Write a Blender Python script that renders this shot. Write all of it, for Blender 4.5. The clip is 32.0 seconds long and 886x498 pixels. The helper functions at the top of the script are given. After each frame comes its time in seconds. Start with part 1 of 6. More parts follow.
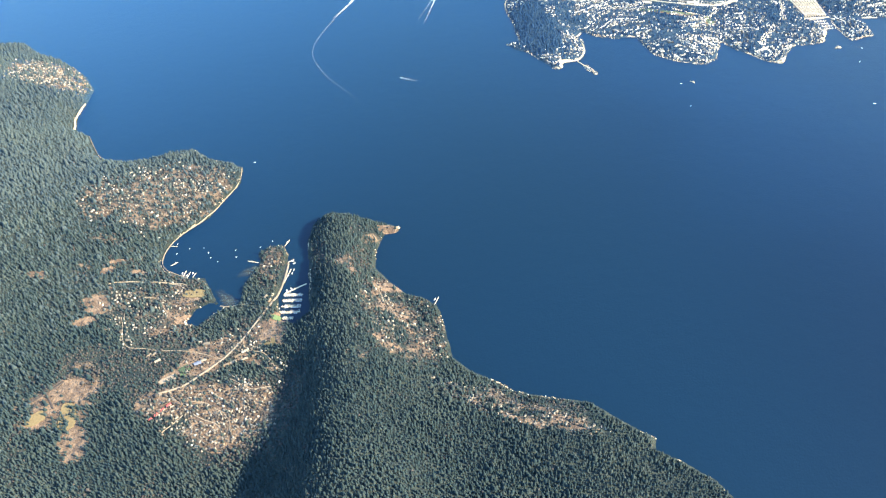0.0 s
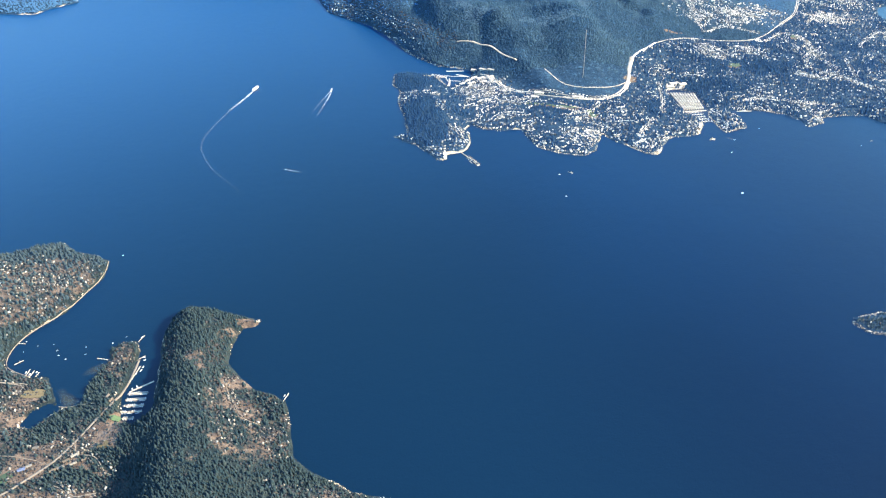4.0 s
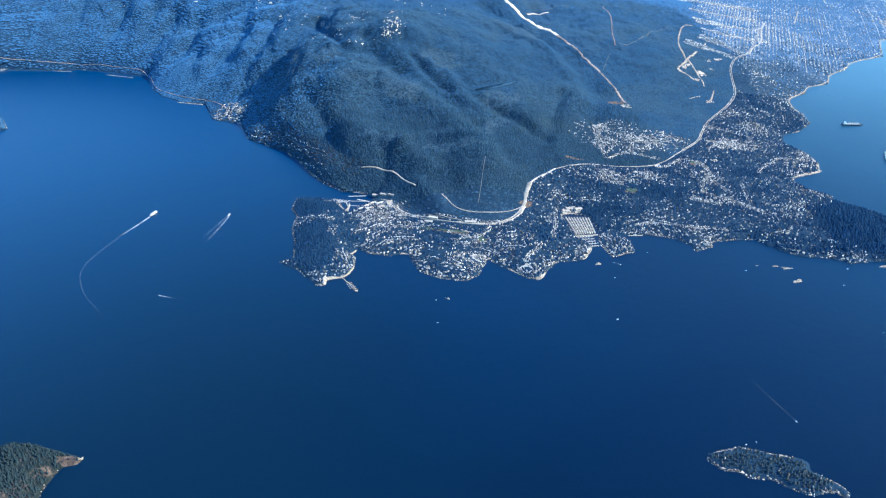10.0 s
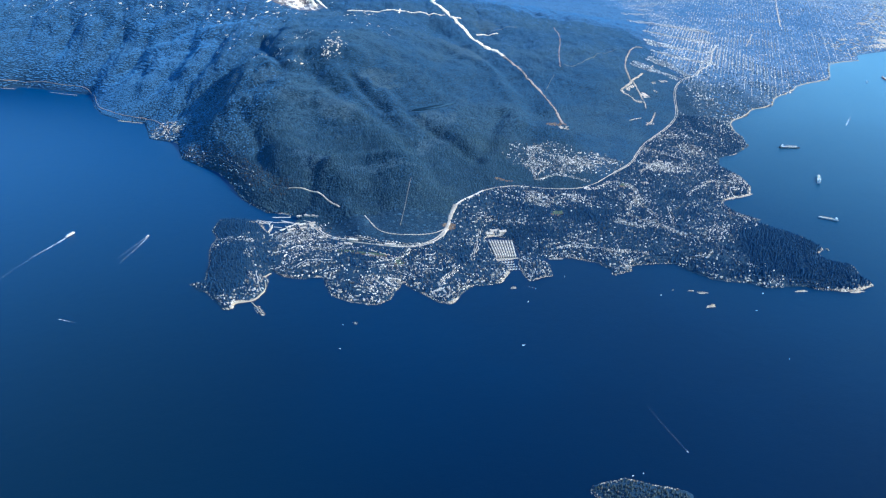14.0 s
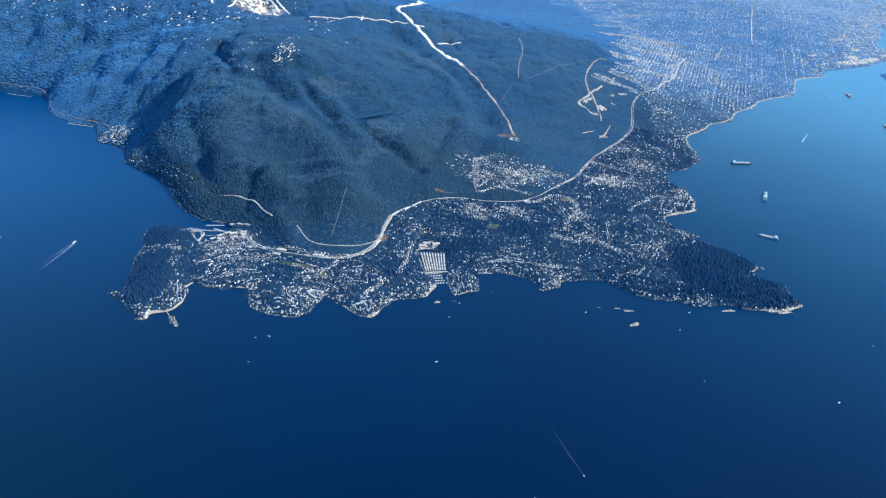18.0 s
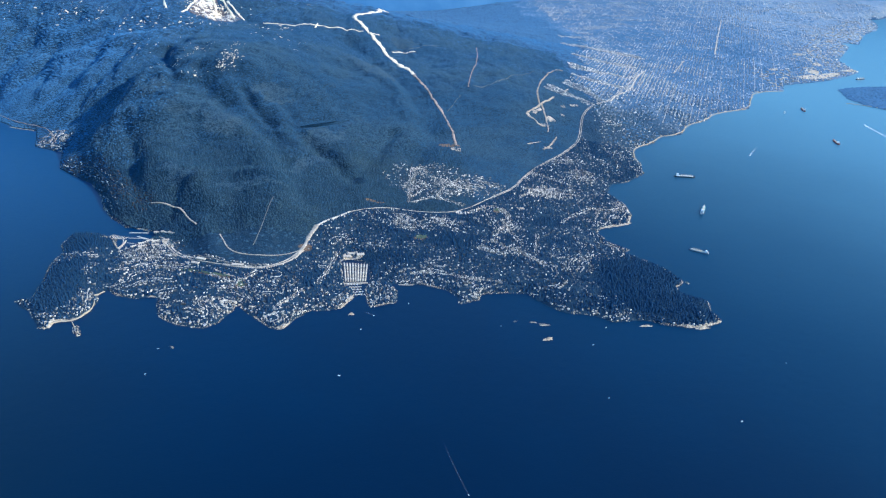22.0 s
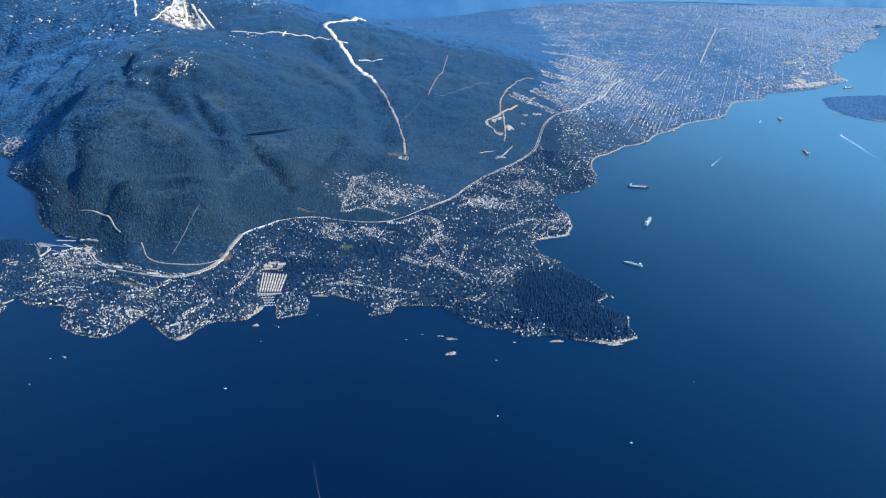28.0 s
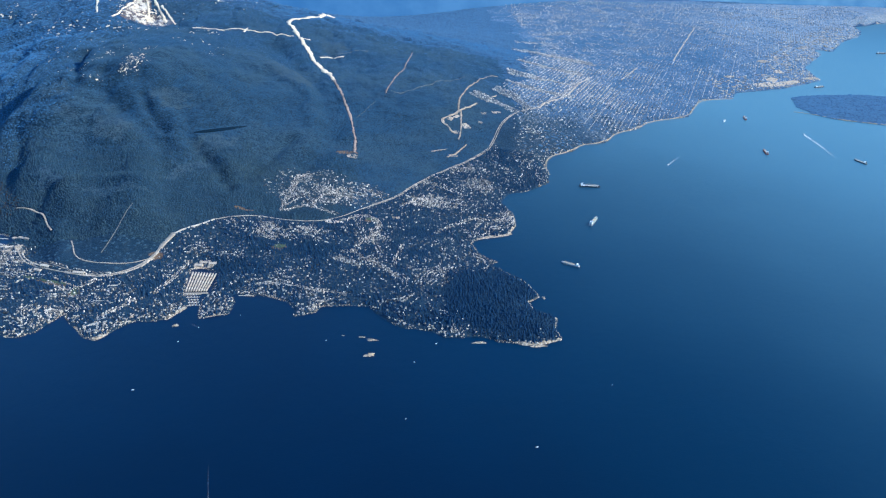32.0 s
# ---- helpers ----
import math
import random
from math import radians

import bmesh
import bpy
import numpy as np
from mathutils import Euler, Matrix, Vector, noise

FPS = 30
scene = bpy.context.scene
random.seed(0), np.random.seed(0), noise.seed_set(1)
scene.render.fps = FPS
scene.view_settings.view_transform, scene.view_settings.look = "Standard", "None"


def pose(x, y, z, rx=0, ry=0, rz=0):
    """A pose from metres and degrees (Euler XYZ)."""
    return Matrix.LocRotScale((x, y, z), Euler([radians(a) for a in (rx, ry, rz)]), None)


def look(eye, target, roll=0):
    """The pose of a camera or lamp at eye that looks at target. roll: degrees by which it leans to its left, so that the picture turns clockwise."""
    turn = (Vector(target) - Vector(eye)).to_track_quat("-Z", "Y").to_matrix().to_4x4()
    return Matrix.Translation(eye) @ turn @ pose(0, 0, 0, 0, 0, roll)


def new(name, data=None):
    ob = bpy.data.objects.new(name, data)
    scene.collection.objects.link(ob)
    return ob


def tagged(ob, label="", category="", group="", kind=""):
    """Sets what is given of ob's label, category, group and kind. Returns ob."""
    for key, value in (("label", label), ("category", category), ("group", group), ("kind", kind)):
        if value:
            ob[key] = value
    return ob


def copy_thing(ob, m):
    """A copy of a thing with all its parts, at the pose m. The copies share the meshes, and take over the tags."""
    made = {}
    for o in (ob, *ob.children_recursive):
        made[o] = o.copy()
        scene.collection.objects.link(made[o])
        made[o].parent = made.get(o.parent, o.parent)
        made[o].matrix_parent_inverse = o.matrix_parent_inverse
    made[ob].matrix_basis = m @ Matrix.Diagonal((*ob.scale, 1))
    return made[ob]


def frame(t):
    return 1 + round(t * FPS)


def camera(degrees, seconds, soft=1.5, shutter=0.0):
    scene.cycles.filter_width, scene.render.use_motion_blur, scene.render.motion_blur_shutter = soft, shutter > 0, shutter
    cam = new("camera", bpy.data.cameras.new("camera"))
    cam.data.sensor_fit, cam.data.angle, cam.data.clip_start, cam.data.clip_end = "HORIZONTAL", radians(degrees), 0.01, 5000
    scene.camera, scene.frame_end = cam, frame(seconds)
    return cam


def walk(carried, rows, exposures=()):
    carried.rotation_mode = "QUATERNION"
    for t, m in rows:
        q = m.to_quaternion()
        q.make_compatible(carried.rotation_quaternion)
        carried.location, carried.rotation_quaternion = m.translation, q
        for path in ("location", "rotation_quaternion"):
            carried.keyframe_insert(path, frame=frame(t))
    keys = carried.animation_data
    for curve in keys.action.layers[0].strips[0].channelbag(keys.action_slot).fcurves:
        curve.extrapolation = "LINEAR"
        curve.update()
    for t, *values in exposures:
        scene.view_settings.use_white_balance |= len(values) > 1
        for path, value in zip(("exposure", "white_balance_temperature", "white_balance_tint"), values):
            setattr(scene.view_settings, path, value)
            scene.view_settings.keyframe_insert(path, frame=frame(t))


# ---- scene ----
cam = camera(60.5, 32.0, soft=1.25)
PATH = [
    (0, (8.879, 3.128, 563.385), (8.848, 4.588, 562.019), -2.7),
    (0.5, (23.034, 3.971, 563.385), (23.009, 5.44, 562.029), -2.5),
    (1, (37.213, 4.841, 563.377), (37.195, 6.323, 562.034), -2.3),
    (1.5, (51.395, 5.717, 563.366), (51.39, 7.216, 562.042), -2.0),
    (2, (65.595, 6.62, 563.349), (65.605, 8.138, 562.047), -1.6),
    (2.5, (79.825, 7.584, 563.317), (79.852, 9.123, 562.04), -1.4),
    (3, (94.061, 8.588, 563.277), (94.105, 10.147, 562.025), -1.2),
    (3.5, (108.296, 9.627, 563.226), (108.356, 11.206, 562.0), -1.0),
    (4, (122.549, 10.768, 563.151), (122.62, 12.366, 561.951), -0.9),
    (4.5, (136.841, 12.039, 563.024), (136.917, 13.656, 561.849), -0.9),
    (6.5, (194.141, 17.586, 561.662), (194.2, 19.278, 560.598), -1.5),
    (7, (208.363, 18.961, 561.475), (208.425, 20.671, 560.441), -1.5),
    (7.5, (222.439, 20.262, 561.296), (222.51, 21.988, 560.288), -1.3),
    (8, (236.387, 21.537, 561.107), (236.469, 23.276, 560.122), -1.1),
    (8.5, (250.275, 22.845, 560.909), (250.366, 24.592, 559.941), -0.9),
    (9, (264.159, 24.212, 560.713), (264.255, 25.966, 559.756), -0.8),
    (9.5, (278.071, 25.576, 560.519), (278.166, 27.333, 559.569), -0.8),
    (10, (291.972, 26.893, 560.338), (292.067, 28.655, 559.396), -0.7),
    (10.5, (305.837, 28.164, 560.18), (305.936, 29.93, 559.247), -0.8),
    (11, (319.677, 29.405, 560.066), (319.784, 31.175, 559.14), -0.8),
    (11.5, (333.487, 30.679, 559.99), (333.604, 32.451, 559.069), -0.6),
    (12, (347.262, 32.041, 559.946), (347.387, 33.816, 559.032), -0.4),
    (12.5, (360.999, 33.517, 559.935), (361.132, 35.293, 559.025), -0.6),
    (13, (374.722, 35.102, 559.926), (374.853, 36.881, 559.022), -0.3),
    (13.5, (388.424, 36.809, 559.929), (388.554, 38.589, 559.026), -0.0),
    (14, (402.048, 38.609, 559.956), (402.179, 40.39, 559.054), 0.0),
    (14.5, (415.55, 40.411, 560.008), (415.681, 42.191, 559.106), 0.1),
    (16.5, (469.024, 47.292, 560.542), (469.161, 49.074, 559.645), 0.7),
    (17, (482.313, 48.965, 560.599), (482.454, 50.75, 559.707), 0.9),
    (17.5, (495.587, 50.568, 560.638), (495.729, 52.354, 559.75), 1.0),
    (18, (508.928, 52.059, 560.676), (509.071, 53.847, 559.79), 1.2),
    (18.5, (522.362, 53.386, 560.712), (522.507, 55.175, 559.83), 1.2),
    (19, (535.891, 54.567, 560.748), (536.038, 56.357, 559.867), 1.4),
    (19.5, (549.477, 55.641, 560.777), (549.629, 57.432, 559.899), 1.4),
    (20, (563.114, 56.677, 560.799), (563.272, 58.469, 559.925), 1.5),
    (20.5, (576.828, 57.72, 560.824), (576.991, 59.513, 559.952), 1.6),
    (21, (590.608, 58.764, 560.84), (590.775, 60.557, 559.97), 1.8),
    (21.5, (604.445, 59.822, 560.852), (604.614, 61.616, 559.984), 2.0),
    (22, (618.334, 60.892, 560.858), (618.502, 62.687, 559.992), 2.2),
    (22.5, (632.256, 62.017, 560.852), (632.419, 63.813, 559.987), 2.2),
    (23, (646.161, 63.18, 560.832), (646.316, 64.976, 559.966), 2.3),
    (23.5, (660.067, 64.384, 560.81), (660.216, 66.18, 559.942), 2.2),
    (24, (673.995, 65.601, 560.784), (674.135, 67.396, 559.915), 2.1),
    (24.5, (687.971, 66.787, 560.757), (688.101, 68.583, 559.885), 2.0),
    (25, (701.985, 67.909, 560.718), (702.109, 69.705, 559.848), 1.9),
    (25.5, (716.023, 68.995, 560.666), (716.142, 70.792, 559.797), 1.9),
    (27.5, (772.101, 73.217, 560.219), (772.206, 75.024, 559.369), 1.8),
    (28, (786.101, 74.215, 560.164), (786.204, 76.023, 559.315), 1.8),
    (28.5, (800.037, 75.205, 560.118), (800.14, 77.014, 559.27), 1.8),
    (29, (813.859, 76.221, 560.079), (813.962, 78.03, 559.232), 1.9),
    (29.5, (827.566, 77.311, 560.046), (827.669, 79.12, 559.2), 1.9),
    (30, (841.175, 78.495, 560.011), (841.277, 80.304, 559.164), 1.9),
    (30.5, (854.701, 79.772, 559.979), (854.801, 81.581, 559.131), 1.9),
    (31, (868.182, 81.136, 559.946), (868.282, 82.944, 559.097), 1.9),
    (31.5, (881.641, 82.582, 559.92), (881.742, 84.389, 559.07), 1.9),
    (32, (895.107, 84.067, 559.908), (895.209, 85.872, 559.054), 2.0),
]
EXPOSURES = [(0, 2.6, 7700, 4), (2, 2.46, 7300, 4), (4, 2.17, 6650, 4), (7, 1.78, 5700, 4), (9, 1.45, 5400, 4), (13, 1.16, 5200, 4), (19, 0.99, 5200, 4), (25, 0.86, 5350, 6), (32, 0.76, 5350, 6)]
walk(cam, [(t, look(eye, target, roll)) for t, eye, target, roll in PATH], EXPOSURES)

# ---- world and sun ----
SUN_HEIGHT, SUN_WAY = 32.0, -10.0  # degrees above the horizon, and round from +x
world = bpy.data.worlds.new("sky")
scene.world = world
world.use_nodes = True
sky = world.node_tree.nodes.new("ShaderNodeTexSky")
sky.sky_type, sky.sun_disc = "NISHITA", False
sky.sun_elevation, sky.sun_rotation = radians(SUN_HEIGHT), radians(90 - SUN_WAY)
sky.altitude, sky.air_density, sky.dust_density, sky.ozone_density = 600, 2.0, 0.1, 10.0
world.node_tree.links.new(sky.outputs[0], world.node_tree.nodes["Background"].inputs[0])
world.node_tree.nodes["Background"].inputs[1].default_value = 0.15
sun = new("sun", bpy.data.lights.new("sun", "SUN"))
sun.data.energy, sun.data.angle, sun.data.color = 3.9, radians(0.53), (1.0, 0.86, 0.66)
sun.matrix_world = look((0, 0, 0), (-math.cos(radians(SUN_WAY)) * math.cos(radians(SUN_HEIGHT)),
                                    -math.sin(radians(SUN_WAY)) * math.cos(radians(SUN_HEIGHT)), -math.sin(radians(SUN_HEIGHT))))


# ---- materials ----
class Shader:
    """A node material under construction."""

    def __init__(self, name, roughness=0.8, metal=0.0, specular=0.3):
        self.m = bpy.data.materials.new(name)
        self.m.use_nodes = True
        self.tree = self.m.node_tree
        self.bsdf = self.tree.nodes["Principled BSDF"]
        self.bsdf.inputs["Roughness"].default_value = roughness
        self.bsdf.inputs["Metallic"].default_value = metal
        self.bsdf.inputs["Specular IOR Level"].default_value = specular

    def node(self, kind, **inputs):
        n = self.tree.nodes.new("ShaderNode" + kind)
        for k, v in inputs.items():
            self.put(n, k.replace("_", " "), v)
        return n

    def put(self, n, key, v):
        socket = n.inputs[int(key)] if key.isdigit() else n.inputs[key]
        if isinstance(v, bpy.types.NodeSocket):
            self.tree.links.new(v, socket)
        else:
            socket.default_value = v

    def place(self):
        return self.node("NewGeometry").outputs["Position"]

    def noise(self, scale, detail=3.0, rough=0.55, at=None):
        n = self.node("TexNoise", Scale=scale, Detail=detail, Roughness=rough)
        self.put(n, "Vector", at or self.place())
        return n.outputs["Fac"]

    def ramp(self, value, low, high, a=0.0, b=1.0):
        n = self.node("MapRange")
        n.interpolation_type = "SMOOTHSTEP"
        for k, v in zip("01234", (value, low, high, a, b)):
            self.put(n, k, v)
        return n.outputs[0]

    def maths(self, how, a, b=0.0):
        n = self.node("Math")
        n.operation = how
        self.put(n, "0", a), self.put(n, "1", b)
        return n.outputs[0]

    def mix(self, factor, a, b):
        n = self.node("Mix")
        n.data_type = "RGBA"
        for k, v in zip("067", (factor, a, b)):
            self.put(n, k, (*v, 1) if isinstance(v, tuple) and len(v) == 3 else v)
        return n.outputs[2]

    def attribute(self, name):
        n = self.node("Attribute")
        n.attribute_name = name
        return n.outputs["Fac"]

    def colours(self, value, *stops):
        n = self.node("ValToRGB")
        n.color_ramp.interpolation = "CONSTANT" if stops[0][0] == 0 and len(stops) > 3 else "LINEAR"
        while len(n.color_ramp.elements) < len(stops):
            n.color_ramp.elements.new(0.5)
        for e, (at, c) in zip(n.color_ramp.elements, stops):
            e.position, e.color = at, (*c, 1)
        self.put(n, "Fac", value)
        return n.outputs[0]

    def bump(self, value, strength, distance):
        n = self.node("Bump", Strength=strength, Distance=distance, Height=value)
        self.put(self.bsdf, "Normal", n.outputs[0])

    def haze_sheen(self, weight=0.3, tint=(0.1, 0.42, 1.0, 1)):
        """A blue sheen standing in for haze over trees and land."""
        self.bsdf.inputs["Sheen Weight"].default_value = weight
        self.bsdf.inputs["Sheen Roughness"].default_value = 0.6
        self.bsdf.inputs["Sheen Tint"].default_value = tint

    def colour(self, c):
        self.put(self.bsdf, "Base Color", (*c, 1) if isinstance(c, tuple) else c)
        return self.m


def mottled(name, c, vary=0.25, scale=0.8, roughness=0.7, metal=0.0, specular=0.3):
    """A plain coat with wear: two scales of lighter and darker spots, and a shade of its own for every piece."""
    s = Shader(name, roughness, metal, specular)
    at = s.node("TexCoord").outputs["Object"]
    spots = s.maths("ADD", s.noise(scale, 4, at=at), s.noise(scale * 7, 2, at=at))
    own = s.node("ObjectInfo").outputs["Random"]
    k = s.ramp(s.maths("ADD", s.maths("MULTIPLY", spots, 0.8), s.maths("MULTIPLY", own, 0.3)), 0.55, 1.25)
    dark, light = (tuple(min(1, v * f) for v in c) for f in (1 - vary, 1 + vary))
    return s.colour(s.mix(k, dark, light))


def ground_material():
    s = Shader("land", 0.9, specular=0.15)
    s.haze_sheen(0.05, (0.24, 0.52, 1.0, 1))
    # more of the blue sheen over the far city, as if through thicker haze
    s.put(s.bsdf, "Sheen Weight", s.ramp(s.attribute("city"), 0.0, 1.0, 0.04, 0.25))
    at = s.place()
    broad, fine, grain = s.noise(0.011, 5), s.noise(0.09, 4), s.noise(0.55, 3)
    # the mainland floor's blue is haze put into its colour
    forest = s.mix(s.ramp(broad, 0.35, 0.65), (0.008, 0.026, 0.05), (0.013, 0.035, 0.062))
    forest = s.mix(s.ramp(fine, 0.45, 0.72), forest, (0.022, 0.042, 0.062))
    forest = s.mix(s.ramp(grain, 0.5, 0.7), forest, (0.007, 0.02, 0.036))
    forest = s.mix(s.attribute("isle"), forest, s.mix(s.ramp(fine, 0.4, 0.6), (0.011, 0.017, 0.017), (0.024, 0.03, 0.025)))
    soil = s.mix(s.ramp(s.noise(0.06, 4), 0.35, 0.65), (0.13, 0.08, 0.05), (0.2, 0.13, 0.08))
    soil = s.mix(s.ramp(s.noise(0.5, 4), 0.45, 0.65), soil, (0.07, 0.052, 0.036))
    soil = s.mix(s.attribute("isle"), soil, s.mix(s.ramp(s.noise(0.12, 5), 0.4, 0.62), (0.075, 0.051, 0.037), (0.145, 0.1, 0.07)))
    rock = s.mix(s.ramp(s.noise(0.35, 5), 0.4, 0.62), (0.28, 0.22, 0.155), (0.52, 0.43, 0.32))
    cells = s.node("TexVoronoi", Scale=0.22)
    s.put(cells, "Vector", at)
    roofs = s.colours(s.node("SeparateColor", **{"0": cells.outputs["Color"]}).outputs[0],
                      (0.0, (0.014, 0.034, 0.056)), (0.6, (0.05, 0.06, 0.07)), (0.78, (0.18, 0.17, 0.155)), (0.92, (0.45, 0.43, 0.4)))
    town = s.mix(s.ramp(cells.outputs["Distance"], 0.18, 0.5), roofs, (0.014, 0.034, 0.058))
    # far blocks lifted and blued, with the haze in their colour
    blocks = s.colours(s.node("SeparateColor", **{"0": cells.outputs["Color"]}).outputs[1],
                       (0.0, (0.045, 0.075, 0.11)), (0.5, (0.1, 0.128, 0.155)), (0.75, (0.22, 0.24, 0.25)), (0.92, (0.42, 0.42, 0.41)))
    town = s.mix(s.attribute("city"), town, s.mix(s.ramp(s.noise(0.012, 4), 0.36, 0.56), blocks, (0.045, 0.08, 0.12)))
    # paved port and eastern districts, paled eastwards to put haze into the colour
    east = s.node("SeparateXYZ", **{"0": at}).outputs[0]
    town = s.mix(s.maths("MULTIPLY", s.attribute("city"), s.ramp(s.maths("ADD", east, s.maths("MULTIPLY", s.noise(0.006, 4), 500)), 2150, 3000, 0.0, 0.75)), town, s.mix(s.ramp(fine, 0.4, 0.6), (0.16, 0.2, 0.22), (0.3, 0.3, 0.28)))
    snow = s.mix(s.ramp(grain, 0.4, 0.65), (0.6, 0.5, 0.36), (0.76, 0.64, 0.47))
    out = s.mix(s.ramp(s.maths("ADD", s.attribute("town"), s.maths("MULTIPLY", s.maths("SUBTRACT", fine, 0.5), 0.8)), 0.4, 0.6), forest, town)
    out = s.mix(s.ramp(s.maths("ADD", s.attribute("bare"), s.maths("MULTIPLY", s.maths("SUBTRACT", fine, 0.5), 0.9)), 0.4, 0.6), out, soil)
    out = s.mix(s.ramp(s.maths("ADD", s.attribute("rock"), s.maths("MULTIPLY", s.maths("SUBTRACT", grain, 0.5), 0.8)), 0.42, 0.65), out, rock)
    out = s.mix(s.ramp(s.maths("ADD", s.attribute("snow"), s.maths("MULTIPLY", s.maths("SUBTRACT", s.noise(0.06, 5, 0.65), 0.5), 2.2)), 0.75, 0.85), out, snow)
    s.bump(s.maths("ADD", grain, s.maths("MULTIPLY", fine, 2.0)), 0.7, 2.5)
    return s.colour(out)


def water_material():
    s = Shader("sea", 0.3, specular=0.28)
    s.bsdf.inputs["IOR"].default_value = 1.333
    x, y, _ = (s.node("SeparateXYZ", **{"0": s.place()}).outputs[k] for k in range(3))
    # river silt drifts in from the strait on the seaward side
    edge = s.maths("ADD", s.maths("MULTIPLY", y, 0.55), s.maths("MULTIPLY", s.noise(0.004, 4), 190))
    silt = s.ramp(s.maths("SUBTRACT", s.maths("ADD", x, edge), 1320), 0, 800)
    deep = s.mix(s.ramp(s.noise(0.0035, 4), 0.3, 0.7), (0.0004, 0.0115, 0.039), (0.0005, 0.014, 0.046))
    # darker on the near side: weak reflection at steep view put into the colour
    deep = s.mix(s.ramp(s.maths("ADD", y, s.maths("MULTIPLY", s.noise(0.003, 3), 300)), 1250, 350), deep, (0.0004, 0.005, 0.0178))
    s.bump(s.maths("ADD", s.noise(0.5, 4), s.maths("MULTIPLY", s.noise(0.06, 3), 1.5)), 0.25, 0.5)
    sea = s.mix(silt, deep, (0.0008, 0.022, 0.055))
    # greener off the island, where veiling haze is put into the sea's colour
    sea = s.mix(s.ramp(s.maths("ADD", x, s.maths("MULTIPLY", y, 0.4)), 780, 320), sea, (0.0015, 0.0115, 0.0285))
    # paler up the sound: grazing sky reflection put into the colour
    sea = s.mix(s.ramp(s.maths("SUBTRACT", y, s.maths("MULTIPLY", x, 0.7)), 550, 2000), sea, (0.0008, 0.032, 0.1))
    # bay off the far city, paled: haze and sky reflection in the colour
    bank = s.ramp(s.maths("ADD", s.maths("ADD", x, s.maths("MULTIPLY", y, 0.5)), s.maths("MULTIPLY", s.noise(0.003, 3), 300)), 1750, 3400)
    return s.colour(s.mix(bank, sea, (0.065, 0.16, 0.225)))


def leaf_material(name, stops, haze_sheen=0.1, own_share=0.62, olive=0.0):
    s = Shader(name, 0.9, specular=0.05)
    s.haze_sheen(haze_sheen)
    own = s.node("NewGeometry").outputs["Random Per Island"]
    shade = s.maths("ADD", s.maths("MULTIPLY", own, own_share), s.maths("MULTIPLY", s.maths("ADD", s.noise(0.012, 3), s.noise(0.06, 2)), 0.65 - own_share / 2))
    coat = s.colours(shade, *stops)
    if olive:
        # lighter olive tone in broad stands, laid out by noise
        coat = s.mix(s.ramp(s.noise(0.0065, 5), 0.42, 0.64, 0.0, olive), coat, tuple(0.5 * a + 0.5 * b for a, b in zip(stops[-1][1], (0.052, 0.074, 0.066))))
    return s.colour(coat)


def pieces_material(name, stops, roughness=0.7):
    """Each piece of a joined mesh takes one of a few coats."""
    s = Shader(name, roughness)
    return s.colour(s.colours(s.node("NewGeometry").outputs["Random Per Island"], *stops))


def foam_material(name="foam", coat=(0.8, 0.84, 0.86)):
    s = Shader(name, 0.6)
    s.put(s.bsdf, "Alpha", s.maths("MULTIPLY", s.attribute("thick"), s.ramp(s.noise(0.35, 5, 0.7), 0.35, 0.62, 0.25, 1.0)))
    return s.colour(coat)


LAND, SEA, FOAM, SHALLOWS = ground_material(), water_material(), foam_material(), foam_material("shallows", (0.1, 0.105, 0.07))
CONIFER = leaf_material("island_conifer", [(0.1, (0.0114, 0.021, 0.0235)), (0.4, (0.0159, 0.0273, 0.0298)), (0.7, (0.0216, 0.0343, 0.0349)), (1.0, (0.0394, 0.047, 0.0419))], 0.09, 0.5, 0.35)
# lighter copy of the island conifer, haze on the farther slopes put into its colour
NORTH_CONIFER = leaf_material("paled_conifer", [(0.1, (0.0216, 0.033, 0.0381)), (0.4, (0.0273, 0.0406, 0.0451)), (0.7, (0.0356, 0.0495, 0.0521)), (1.0, (0.0546, 0.0635, 0.0584))], 0.13, 0.5, 0.6)
# haze is put into the firs' colours: blue throughout, palest far off
FIR = leaf_material("hazed_mainland_fir", [(0.1, (0.019, 0.046, 0.077)), (0.5, (0.025, 0.0535, 0.085)), (1.0, (0.036, 0.065, 0.091))], 0.14, 0.26, 0.75)
FOOT_FIR = leaf_material("hazed_foothill_fir", [(0.1, (0.018, 0.043, 0.067)), (0.5, (0.026, 0.0525, 0.075)), (1.0, (0.041, 0.067, 0.08))], 0.13, 0.4, 0.6)
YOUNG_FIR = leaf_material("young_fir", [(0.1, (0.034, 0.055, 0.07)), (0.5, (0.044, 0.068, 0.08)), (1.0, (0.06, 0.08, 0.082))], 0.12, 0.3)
COAST_FIR = leaf_material("hazed_coast_fir", [(0.1, (0.007, 0.024, 0.06)), (0.4, (0.0105, 0.032, 0.072)), (0.7, (0.015, 0.039, 0.078)), (1.0, (0.027, 0.049, 0.078))], 0.13, 0.4)
HAZED_FIR = leaf_material("hazed_high_fir", [(0.1, (0.038, 0.088, 0.156)), (0.5, (0.046, 0.099, 0.165)), (1.0, (0.06, 0.112, 0.165))], 0.26, 0.16, 0.5)
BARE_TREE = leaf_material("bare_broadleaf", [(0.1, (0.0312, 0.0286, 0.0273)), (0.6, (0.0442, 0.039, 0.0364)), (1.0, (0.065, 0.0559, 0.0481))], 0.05)
